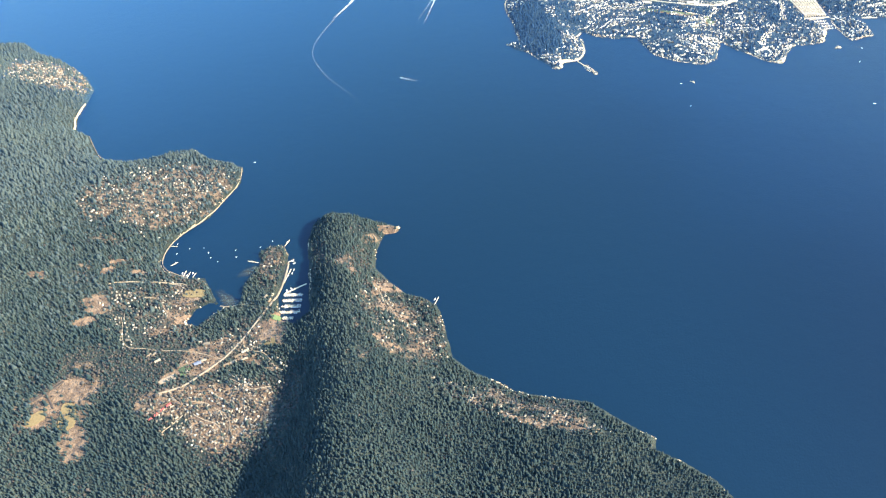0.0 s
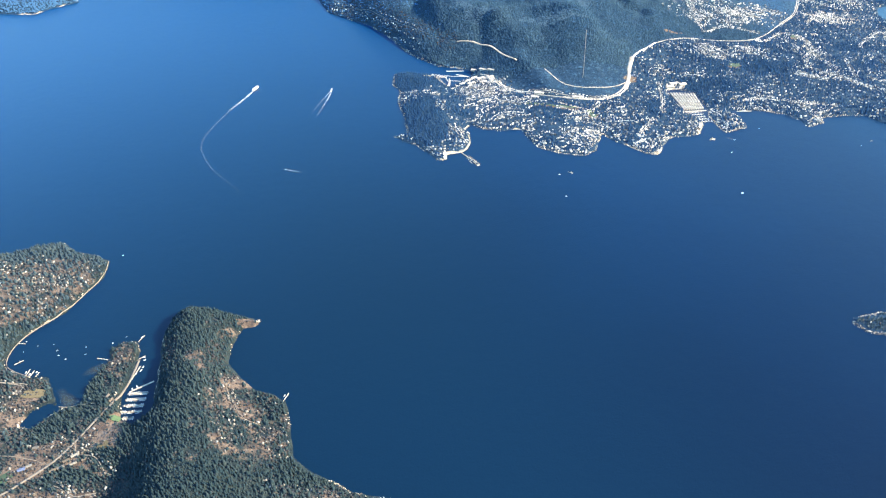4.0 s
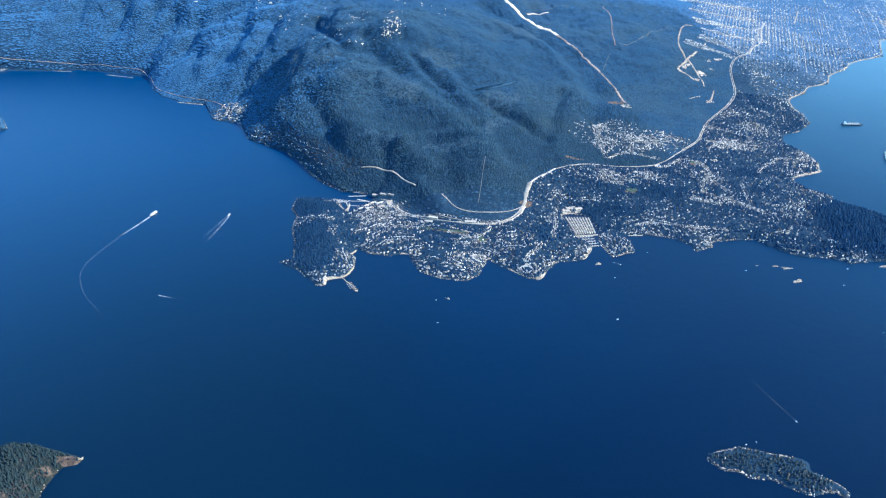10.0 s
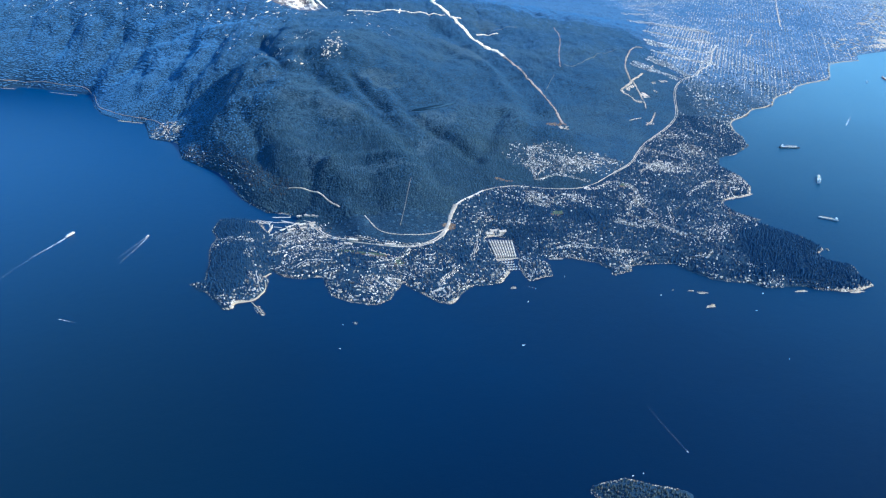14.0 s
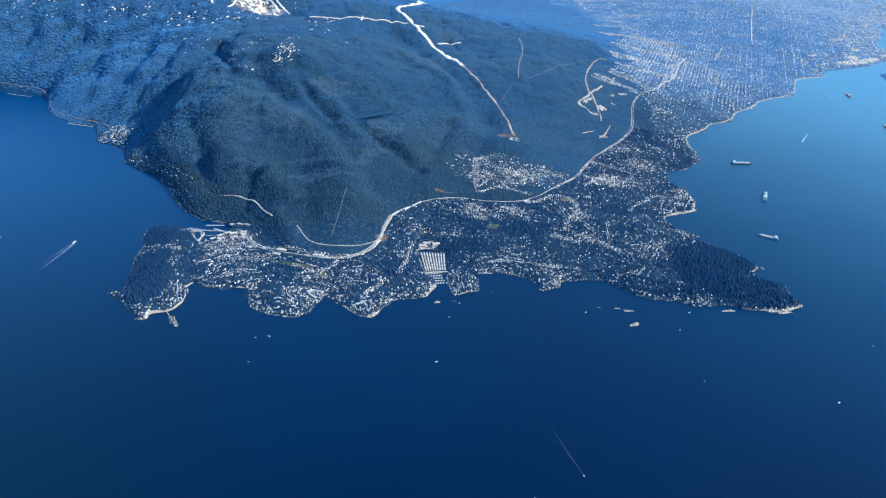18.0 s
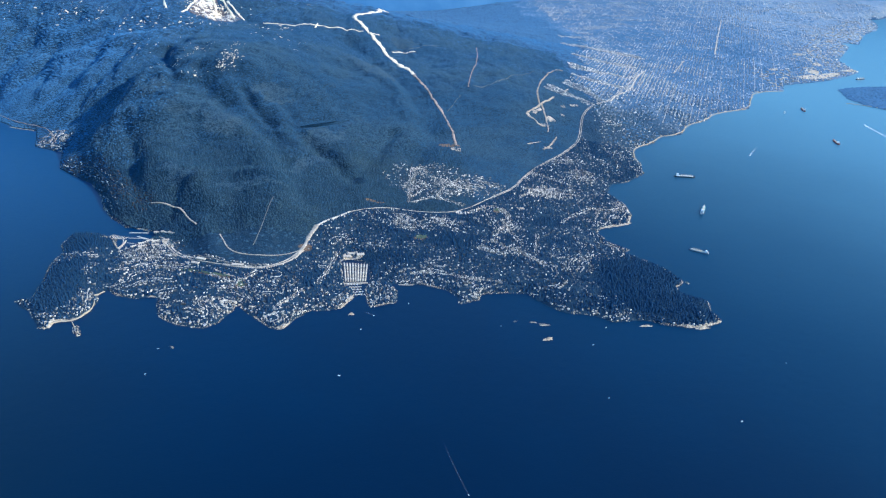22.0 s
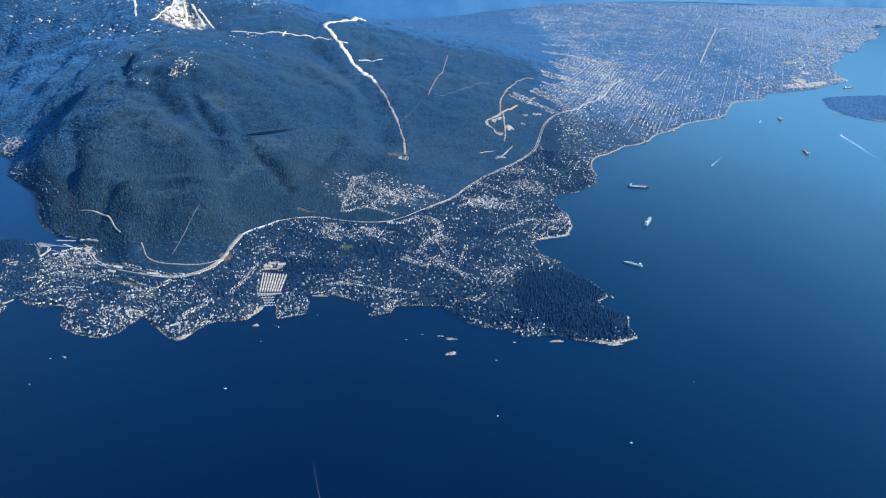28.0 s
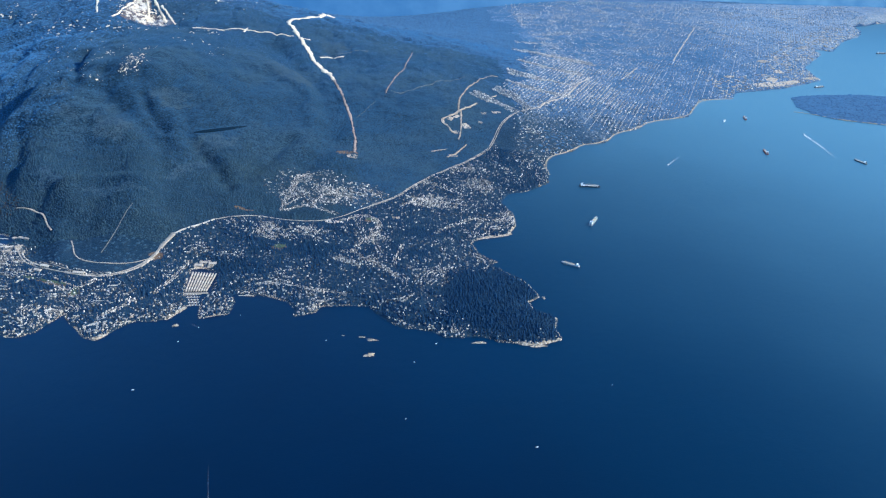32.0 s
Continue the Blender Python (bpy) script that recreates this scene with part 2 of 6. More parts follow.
ISLAND_ROOFS = pieces_material("island_roofs", [(0.0, (0.0455, 0.0416, 0.039)), (0.25, (0.0975, 0.0858, 0.0741)), (0.5, (0.156, 0.137, 0.116)), (0.75, (0.234, 0.204, 0.169)), (0.93, (0.377, 0.332, 0.273))])
ROOFS = pieces_material("house_roofs", [(0.0, (0.055, 0.057, 0.06)), (0.28, (0.15, 0.148, 0.145)), (0.55, (0.31, 0.29, 0.262)), (0.78, (0.55, 0.49, 0.41)), (0.94, (0.78, 0.7, 0.59))])
BRIGHT_ROOFS = pieces_material("bright_roofs", [(0.0, (0.14, 0.128, 0.115)), (0.3, (0.27, 0.243, 0.21)), (0.55, (0.5, 0.45, 0.385)), (0.8, (0.74, 0.67, 0.57))])
# house roofs again, dark coats lifted and blued to carry haze
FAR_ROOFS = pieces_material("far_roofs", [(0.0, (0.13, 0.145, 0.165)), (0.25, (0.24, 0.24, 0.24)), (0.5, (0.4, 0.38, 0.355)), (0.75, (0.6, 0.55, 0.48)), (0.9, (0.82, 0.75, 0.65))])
FAR_HAZED_FIR = leaf_material("far_hazed_fir", [(0.1, (0.055, 0.098, 0.15)), (0.5, (0.064, 0.11, 0.163)), (1.0, (0.074, 0.12, 0.168))], 0.2, 0.35)
ROCKS = pieces_material("shore_rocks", [(0.0, (0.16, 0.125, 0.09)), (0.35, (0.34, 0.275, 0.2)), (0.65, (0.5, 0.41, 0.31)), (0.88, (0.66, 0.56, 0.43))], 0.9)
SHEDS = pieces_material("shed_roofs", [(0.0, (0.2, 0.19, 0.18)), (0.3, (0.36, 0.33, 0.29)), (0.6, (0.55, 0.5, 0.42)), (0.85, (0.5, 0.4, 0.29))])
ASPHALT = mottled("pale_asphalt", (0.42, 0.355, 0.28), 0.45, 0.07, 0.9)
STREET = mottled("city_asphalt", (0.5, 0.45, 0.38), 0.3, 0.05, 0.9)
GRAVEL = mottled("gravel", (0.38, 0.305, 0.225), 0.5, 0.1, 0.95)
SAND = mottled("beach_sand", (0.36, 0.29, 0.205), 0.2, 0.2, 0.95)
TRACK = mottled("tan_track", (0.175, 0.141, 0.109), 0.3, 0.5, 0.95)
CUTTING = mottled("cleared_soil", (0.3, 0.22, 0.17), 0.5, 0.08, 0.95)
TRAIL = mottled("forest_trail", (0.12, 0.13, 0.125), 0.35, 0.1, 0.95)
SNOW = mottled("snow", (0.74, 0.6, 0.42), 0.25, 0.12, 0.7)
GRASS = mottled("mown_grass", (0.07, 0.094, 0.058), 0.35, 0.25, 0.95)
PEAT = mottled("wet_peat", (0.0375, 0.03, 0.0275), 0.4, 0.3, 0.7)
LAWN = mottled("lawn", (0.0562, 0.0875, 0.0438), 0.3, 0.3, 0.95)
SHAKE = mottled("weathered_shakes", (0.125, 0.107, 0.09), 0.35, 1.0, 0.85)
BLEACHED = mottled("bleached_roofing", (0.188, 0.163, 0.131), 0.3, 0.6, 0.85)
TURF = mottled("winter_turf", (0.0275, 0.045, 0.0275), 0.3, 0.3, 0.95)
DRY_GRASS = mottled("dry_grass", (0.106, 0.08, 0.0425), 0.3, 0.3, 0.95)
ROCK = mottled("shore_rock", (0.36, 0.29, 0.215), 0.45, 0.4, 0.9)
WHITE = mottled("white_paint", (0.78, 0.78, 0.76), 0.06, 0.6, 0.4)
PALE = mottled("pale_concrete", (0.52, 0.46, 0.375), 0.15, 0.2, 0.8)
CREAM = mottled("cream_paint", (0.55, 0.47, 0.36), 0.1, 0.6, 0.5)
GREY = mottled("grey_paint", (0.33, 0.34, 0.36), 0.2, 0.6, 0.6)
DARK = mottled("dark_paint", (0.04, 0.045, 0.055), 0.3, 0.6, 0.5)
RED = mottled("red_roof", (0.2, 0.04, 0.04), 0.25, 0.6, 0.7)
RUST = mottled("rust_red_paint", (0.3, 0.1, 0.07), 0.3, 0.5, 0.7)
BLUE = mottled("blue_metal_roof", (0.1, 0.115, 0.17), 0.2, 0.6, 0.45)
TEAL = mottled("green_deck_paint", (0.12, 0.3, 0.26), 0.2, 0.6, 0.6)
PLANK = mottled("weathered_planks", (0.46, 0.38, 0.28), 0.25, 1.5, 0.9)
FADED = mottled("faded_roofing", (0.4, 0.33, 0.26), 0.3, 0.4, 0.8)
TIMBER = mottled("brown_timber", (0.106, 0.0813, 0.06), 0.3, 1.0, 0.85)
TAN = mottled("shingle_roof", (0.2, 0.17, 0.14), 0.35, 1.0, 0.85)


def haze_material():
    """Far ranges: the haze before them is put into a coat that glows blue."""
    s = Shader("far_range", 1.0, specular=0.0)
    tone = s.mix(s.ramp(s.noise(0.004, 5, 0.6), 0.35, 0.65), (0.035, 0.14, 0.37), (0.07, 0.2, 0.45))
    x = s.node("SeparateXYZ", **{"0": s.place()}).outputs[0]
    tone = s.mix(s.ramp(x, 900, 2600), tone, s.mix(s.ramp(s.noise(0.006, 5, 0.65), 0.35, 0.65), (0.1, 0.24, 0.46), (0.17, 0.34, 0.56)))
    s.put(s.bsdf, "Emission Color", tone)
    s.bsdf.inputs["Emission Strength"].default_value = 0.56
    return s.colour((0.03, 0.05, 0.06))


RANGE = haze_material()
LAKE = mottled("lake_water", (0.004, 0.012, 0.02), 0.1, 0.3, 0.12)
GLASS = mottled("dark_windows", (0.02, 0.03, 0.04), 0.2, 1.0, 0.1, specular=0.5)
# ---- the plan: shores and hills (the model is built at about 1 to 5.5) ----
BOWEN_NORTH = [(-1500, 1250), (-760, 1130), (-693, 1093), (-653, 1106), (-623, 1075), (-585, 1055), (-555, 1031), (-526, 1001), (-503, 963),
    (-503, 926), (-505, 897), (-493, 856), (-470, 845), (-440, 793), (-423, 783), (-401, 782), (-370, 788), (-352, 803), (-321, 808),
    (-298, 786), (-274, 778), (-252, 765), (-248, 733), (-260, 707), (-273, 671), (-299, 643), (-309, 621), (-310, 598), (-303, 585),
    (-276, 573), (-258, 572), (-245, 553), (-232, 532), (-220, 530), (-212, 535), (-213, 556), (-210, 572), (-201, 593), (-207, 609),
    (-193, 620), (-179, 620), (-172, 600), (-173, 570), (-175, 542), (-167, 508), (-150, 502), (-140, 517)]
BOWEN_SOUTH = [(-144, 561), (-152, 622), (-150, 655), (-136, 668), (-112, 666), (-89, 657), (-63, 648), (-50, 642), (-56, 634), (-69, 632),
    (-77, 600), (-77, 579), (-60, 557), (-44, 540), (-24, 533), (-12, 523), (-8, 511), (-2, 485), (3, 456), (18, 440), (39, 428),
    (58, 416), (103, 404), (123, 400), (149, 380), (173, 362), (171, 351), (192, 337), (215, 321), (226, 300), (260, 240), (280, 100),
    (200, -300), (-900, -500), (-1900, 200), (-1900, 1100)]
HOWE_SHORE = [(-2700, 3000), (-1700, 2500), (-1100, 2290), (-713, 2241), (-622, 2244), (-494, 2190), (-404, 2146), (-358, 2023), (-315, 1954),
    (-242, 1890), (-190, 1872), (-147, 1752), (-76, 1718), (-41, 1611), (4, 1566), (51, 1525), (91, 1454), (116, 1394), (142, 1351),
    (179, 1312), (205, 1305), (235, 1290), (236, 1270), (222, 1253), (205, 1234), (193, 1222), (184, 1236), (176, 1262), (152, 1280), (121, 1290), (97, 1285),
    (94, 1240), (108, 1212)]
WHYTE_SHORE = [(102, 1179), (113, 1109), (117, 1063), (96, 1056), (114, 1034), (127, 1026), (144, 1002), (159, 977), (173, 979), (173, 994),
    (195, 1000), (209, 1012), (213, 1055), (206, 1073), (214, 1085), (230, 1071), (261, 1059), (282, 1063), (295, 1062), (300, 1038),
    (311, 1007), (335, 986), (375, 974), (396, 988), (408, 1021), (415, 1037), (427, 1019), (450, 995), (465, 975), (484, 968), (500, 996),
    (520, 1020), (541, 1018), (563, 1025), (582, 1059), (578, 1084),
    (566, 1094), (556, 1180), (572, 1186), (602, 1168), (605, 1105), (597, 1085), (603, 1027), (626, 1035), (644, 1040)]
WEST_SHORE = [(645, 1077), (637, 1099), (664, 1099), (690, 1094), (719, 1080), (737, 1056), (738, 1035), (766, 1046), (773, 1064), (810, 1068),
    (844, 1065), (856, 1043), (869, 1026), (890, 1008), (906, 1004), (934, 998), (953, 981), (1001, 983), (1030, 971), (1059, 962),
    (1090, 964), (1117, 977), (1112, 1000), (1119, 1035), (1089, 1059), (1085, 1081), (1103, 1100), (1097, 1120), (1086, 1151),
    (1049, 1195), (1038, 1207), (1052, 1218), (1022, 1249), (1013, 1293), (1025, 1308), (1084, 1327), (1102, 1370), (1104, 1428), (1087, 1487)]
INLET_SHORE = [(1107, 1535), (1152, 1553), (1200, 1605), (1213, 1660), (1213, 1718), (1235, 1788), (1299, 1826), (1327, 1881), (1397, 1899),
    (1440, 1985), (1514, 2031), (1565, 2106), (1696, 2160), (1746, 2260), (1801, 2361), (1914, 2385), (1953, 2461), (2151, 2539), (2343, 2672),
    (2363, 2772), (2388, 2890), (2590, 3161), (2610, 3272), (2674, 3230), (2838, 3472), (3008, 3639), (3118, 3811), (3089, 3891), (3422, 4121),
    (4700, 4700), (4700, 6000), (-2700, 6000)]
PASSAGE = [(592, 596), (595, 603), (606, 607), (631, 611), (647, 604), (670, 596), (686, 590), (692, 583), (689, 572), (697, 566), (708, 553), (712, 540), (706, 534),
    (698, 543), (676, 540), (658, 548), (647, 562), (635, 567), (624, 568), (616, 576), (600, 581)]
BOWYER = [(-960, 1850), (-803, 1876), (-754, 1888), (-697, 1864), (-637, 1794), (-598, 1723), (-620, 1714), (-648, 1691), (-671, 1658),
    (-708, 1658), (-850, 1690)]
STANLEY = [(2074, 2295), (2109, 2415), (2162, 2441), (2267, 2465), (2385, 2475), (2520, 2440), (2750, 2500), (3300, 2900), (3600, 2400),
    (2900, 1900), (2600, 2030), (2400, 2070), (2245, 2112), (2193, 2132), (2127, 2162), (2086, 2213)]
WHYTE_ISLET = [(206, 986), (213, 975), (221, 960), (216, 958), (207, 970), (203, 984)]
LAGOON = [(-262, 509), (-256, 527), (-243, 536), (-226, 529), (-238, 519), (-249, 504)]
LANDS = [BOWEN_NORTH + BOWEN_SOUTH, HOWE_SHORE + WHYTE_SHORE + WEST_SHORE + INLET_SHORE, PASSAGE, BOWYER, STANLEY, WHYTE_ISLET]

# summits, spurs and flats: x, y, height
BOWEN_HILLS = [(-122, 640, 23), (-108, 551, 29), (-101, 488, 33), (-99, 440, 38), (-99, 390, 43), (-101, 330, 51), (-105, 280, 56),
    (-70, 600, 5), (-70, 520, 12), (-40, 470, 13), (10, 420, 14), (60, 380, 15), (110, 360, 16), (150, 340, 14), (0, 340, 30), (60, 280, 32),
    (-60, 380, 32), (-160, 440, 3), (-136, 440, 7), (-136, 390, 9), (-138, 330, 13), (-143, 280, 17), (-170, 380, 5), (-190, 300, 10), (-200, 480, 4), (-180, 580, 3), (-250, 460, 6), (-260, 390, 9),
    (-330, 390, 9), (-340, 500, 9), (-300, 560, 5)]
BOWEN_SLOPES = [(-330, 700, 13), (-290, 740, 9), (-400, 720, 20), (-420, 620, 24), (-480, 560, 36), (-560, 800, 42), (-530, 900, 24), (-600, 980, 22),
    (-700, 700, 90), (-450, 400, 24), (-600, 450, 55), (-300, 250, 14), (-400, 150, 30), (0, 100, 40), (-900, 500, 120), (-1200, 800, 150),
    (-200, 100, 30), (-700, 200, 80)]
COAST_HILLS = [(140, 1110, 12), (150, 1180, 10), (118, 1255, 9), (240, 1190, 4), (300, 1130, 7), (380, 1050, 8), (480, 1080, 8), (300, 1215, 9),
    (470, 1180, 15), (560, 1150, 10), (620, 1130, 5), (760, 1130, 10), (880, 1120, 14), (1050, 1080, 16), (960, 1050, 12), (980, 1200, 12),
    (1060, 1340, 6), (700, 1260, 24), (850, 1300, 24), (640, 1400, 40), (950, 1450, 24), (1080, 1480, 8), (1150, 1620, 10)]
MOUNTAIN = [(600, 2295, 167), (149, 2396, 195), (275, 1415, 62), (209, 1324, 32), (292, 1255, 21), (432, 1250, 42), (505, 1246, 29), (400, 1330, 60), (507, 1310, 42), (274, 1405, 66), (374, 1486, 68),
    (560, 1450, 52), (287, 1683, 106), (134, 1808, 139), (60, 1770, 112), (490, 1650, 88), (287, 1835, 188), (125, 2372, 205), (138, 2480, 255),
    (347, 2500, 232), (525, 2650, 190), (628, 2666, 178), (610, 2250, 148), (718, 2017, 106), (838, 2020, 110), (784, 1630, 46), (680, 1780, 78),
    (1004, 1834, 48), (791, 2720, 142), (944, 2720, 120), (1080, 2600, 100), (60, 2050, 165)]
HOWE_SLOPES = [(-40, 1800, 52), (-110, 2000, 90), (-346, 2222, 77), (-287, 2300, 122), (-578, 2406, 118), (-480, 2600, 235), (-222, 2500, 215),
    (-700, 2800, 240), (-50, 2300, 180), (-950, 2700, 200), (-1800, 3200, 220), (-2600, 3900, 200)]
FAR_SLOPES = [(1250, 2000, 38), (1500, 2350, 25), (1800, 2600, 20), (2100, 2900, 18), (2500, 3500, 14), (1400, 2700, 50), (1700, 3100, 34),
    (1400, 3300, 36), (2200, 3600, 32), (2800, 4200, 36), (1000, 3400, 24), (500, 3400, 40), (1900, 4100, 34), (3000, 4700, 40),
    (1200, 4200, 30), (300, 4300, 40), (-1200, 4300, 240), (3800, 5000, 120), (2300, 4900, 60), (1200, 5000, 60), (0, 5000, 80)]

# gullies (minus) and spurs (plus): height, half width, line
GULLIES = [
    (-2.5, 16, [(235, 1298), (277, 1246), (308, 1197)]),
    (-14.5, 42, [(109, 2239), (78, 1961), (21, 1876), (-4, 1761), (4, 1635), (0, 1582)]),
    (-8, 22, [(194, 1979), (220, 1832), (226, 1794), (253, 1750), (288, 1705)]),
    (-10, 13, [(78, 2080), (129, 1909), (166, 1800)]),
    (-9.5, 24, [(356, 1634), (404, 1569), (443, 1451), (472, 1351), (491, 1310)]),
    (-9, 18, [(652, 1665), (614, 1555), (580, 1455)]),
    (-11.2, 26, [(537, 2244), (639, 2079), (709, 1864), (728, 1686), (703, 1557)]),
    (-9.5, 15, [(417, 1707), (456, 1599), (526, 1508), (567, 1409)]),
    (-7.2, 16, [(81, 1672), (127, 1567), (160, 1451), (191, 1384)]),
    (-6.4, 12, [(283, 1407), (258, 1358), (255, 1306)]),
    (-9.5, 12, [(322, 1751), (356, 1689), (396, 1637)]),
    (-7.8, 24, [(-283, 2317), (-277, 2238), (-301, 2167), (-325, 2137)]),
    (-7.8, 24, [(-359, 2364), (-388, 2281), (-409, 2212), (-463, 2193)]),
    (-5.4, 22, [(-134, 2165), (-155, 2040), (-188, 1986)]),
    (-6, 26, [(-23, 2168), (-49, 2078), (-91, 1944), (-101, 1825)]),
    (-7.8, 22, [(-454, 2461), (-424, 2409), (-450, 2267), (-491, 2215)]),
    (-7.8, 20, [(-562, 2499), (-529, 2410), (-550, 2289)])]
RIDGES = [
    (4.5, 15, [(-35, 1623), (21, 1570), (60, 1518), (108, 1441), (155, 1359)]),
    (7, 18, [(311, 1267), (337, 1221), (355, 1176)]),
    (16, 52, [(60, 1884), (119, 1783), (177, 1685), (249, 1677), (339, 1611), (391, 1516), (431, 1362), (458, 1293)]),
    (9.5, 38, [(45, 1695), (97, 1684), (154, 1631), (189, 1536), (193, 1448)]),
    (9.6, 30, [(200, 1493), (267, 1420), (285, 1390), (322, 1328)]),
    (7.2, 20, [(280, 1390), (345, 1408), (420, 1378), (461, 1359)]),
    (11.2, 40, [(447, 2073), (535, 2067), (614, 2025), (669, 1886), (689, 1766), (693, 1632)]),
    (8, 34, [(479, 1624), (533, 1570), (569, 1448), (586, 1363)]),
    (7.2, 26, [(-41, 1801), (33, 1604), (77, 1539)]),
    (8, 22, [(138, 1816), (183, 1822), (203, 1885)]),
    (9.6, 30, [(279, 1751), (355, 1727), (418, 1674)]),
    (6.6, 28, [(-258, 2338), (-218, 2201), (-213, 2022)]),
    (6.6, 26, [(-333, 2398), (-303, 2250), (-377, 2146)]),
    (6, 28, [(-77, 2219), (-87, 2057), (-106, 1889)]),
    (5.4, 26, [(32, 2122), (-1, 2093), (-30, 1959)]),
    (6.6, 24, [(-511, 2497), (-453, 2364), (-476, 2222)])]

TABLE = np.random.RandomState(7).permutation(512)


def value_noise(x, y):
    """Smooth noise from -1 to 1 over a plane."""
    i, j = np.floor(x).astype(int), np.floor(y).astype(int)
    u, v = x - i, y - j
    u, v = u * u * (3 - 2 * u), v * v * (3 - 2 * v)

    def corner(a, b):
        return TABLE[(TABLE[a & 511] + b) & 511] / 255.5 - 1

    low = corner(i, j) * (1 - u) + corner(i + 1, j) * u
    high = corner(i, j + 1) * (1 - u) + corner(i + 1, j + 1) * u
    return low * (1 - v) + high * v


def fractal(x, y, size, octaves=4):
    total, weight = 0, 1.0
    for k in range(octaves):
        total = total + weight * value_noise(x / size + 17.3 * k, y / size - 9.1 * k)
        size, weight = size / 2.03, weight / 2
    return total / 1.6


def creased(x, y, size, octaves=4):
    """Ridged noise, 0 in the creases and 1 on the ridges."""
    total, weight = 0, 0.5
    for k in range(octaves):
        total = total + weight * np.sqrt(np.abs(value_noise(x / size + 5.1 * k, y / size + 3.7 * k)))
        size, weight = size / 2.1, weight / 2
    return total


def signed_distance(x, y, outline):
    """How far a place is inside (plus) or outside (minus) an outline."""
    near, inside = np.full(x.shape, 1e18), np.zeros(x.shape, bool)
    for (ax, ay), (bx, by) in zip(outline, outline[1:] + outline[:1]):
        ex, ey = bx - ax, by - ay
        k = np.clip(((x - ax) * ex + (y - ay) * ey) / (ex * ex + ey * ey), 0, 1)
        near = np.minimum(near, (x - ax - k * ex) ** 2 + (y - ay - k * ey) ** 2)
        if ay != by:
            inside ^= ((ay > y) != (by > y)) & (x < ax + (y - ay) * ex / ey)
    return np.where(inside, 1, -1) * np.sqrt(near)


def line_distance(x, y, line):
    near = np.full(np.shape(x), 1e18)
    for (ax, ay), (bx, by) in zip(line, line[1:]):
        ex, ey = bx - ax, by - ay
        k = np.clip(((x - ax) * ex + (y - ay) * ey) / (ex * ex + ey * ey + 1e-9), 0, 1)
        near = np.minimum(near, (x - ax - k * ex) ** 2 + (y - ay - k * ey) ** 2)
    return np.sqrt(near)


def spline_of(spots):
    """A thin plate laid over spot heights."""
    s = np.array(spots, float)
    p, n = s[:, :2] / 500, len(s)

    def bend(d2):
        return d2 * np.log(d2 + 1e-9)

    a = np.zeros((n + 3, n + 3))
    a[:n, :n] = bend(((p[:, None] - p[None]) ** 2).sum(-1)) + 0.004 * np.eye(n)
    a[:n, n] = a[n, :n] = 1
    a[:n, n + 1:], a[n + 1:, :n] = p, p.T
    w = np.linalg.solve(a, np.r_[s[:, 2], 0, 0, 0])

    def height(x, y):
        z = w[n] + w[n + 1] * x / 500 + w[n + 2] * y / 500
        for k in range(n):
            z = z + w[k] * bend((x / 500 - p[k, 0]) ** 2 + (y / 500 - p[k, 1]) ** 2)
        return z

    return height


LAKE_LEVEL = 84.0
bowen_height = spline_of(BOWEN_HILLS + BOWEN_SLOPES)
main_height = spline_of(COAST_HILLS + MOUNTAIN + HOWE_SLOPES + FAR_SLOPES)


def shore_distance(x, y):
    """Inside any land: its distance from the shore; and which land it is."""
    best, which = np.full(x.shape, -1e9), np.zeros(x.shape, int)
    for k, outline in enumerate(LANDS):
        d = signed_distance(x, y, outline)
        which = np.where(d > best, k, which)
        best = np.maximum(best, d)
    ragged = 1.5 * fractal(x, y, 14, 4) + 1.2 * fractal(x + 90, y, 45, 2)
    best = best + np.where(np.abs(best) < 30, ragged, 0)
    return np.minimum(best, -signed_distance(x, y, LAGOON)), which


def relief(x, y):
    """The land's height and its distance from the shore."""
    d, which = shore_distance(x, y)
    bank = np.clip(d, 0, None)
    z = np.zeros(x.shape)
    rough = fractal(x, y, 60, 5)
    for k, (height, reach) in enumerate(((bowen_height, 16), (main_height, 34))):
        m = (which == k) & (d > 0)
        if m.any():
            h = np.clip(height(x[m], y[m]), 2.0, None)
            bend = 40 * fractal(x[m] + 31, y[m], 160, 2)
            carve = (creased(x[m] + bend, 0.55 * y[m] + bend, 150, 4) - 0.62) * np.clip(h - 14, 0, 110) * (0.2 if k else 0.12)
            for rise, reach_of, line in (GULLIES + RIDGES) if k else ():
                carve = carve + rise * np.exp(-(line_distance(x[m] + 0.2 * bend, y[m], line) / reach_of) ** 2)
            small = rough[m] * (0.7 + 0.06 * np.clip(h - 12, 0, 120) + 0.035 * np.clip(h, 0, 12))
            if k:
                # knolls and side spurs on the upper slopes
                small = small + (creased(x[m] + 0.5 * bend + 200, 0.7 * y[m], 70, 3) - 0.55) * 0.12 * np.clip(h - 25, 0, 60) + (creased(x[m] + 0.3 * bend + 700, 0.6 * y[m] - 90, 40, 3) - 0.55) * 0.085 * np.clip(h - 20, 0, 60)
            z[m] = np.clip(h + carve + small, 1.0, None) * (1 - np.exp(-bank[m] / reach))
    for k, (top, reach) in enumerate(((4.5, 14), (30, 60), (3.5, 60), (2.2, 6))):
        m = (which == k + 2) & (d > 0)
        z[m] = (top + top * 0.35 * rough[m]) * (1 - np.exp(-bank[m] / reach))
    # the lake's hollow
    u, v = (x - 500) * 0.875 + (y - 1668) * 0.485, -(x - 500) * 0.485 + (y - 1668) * 0.875
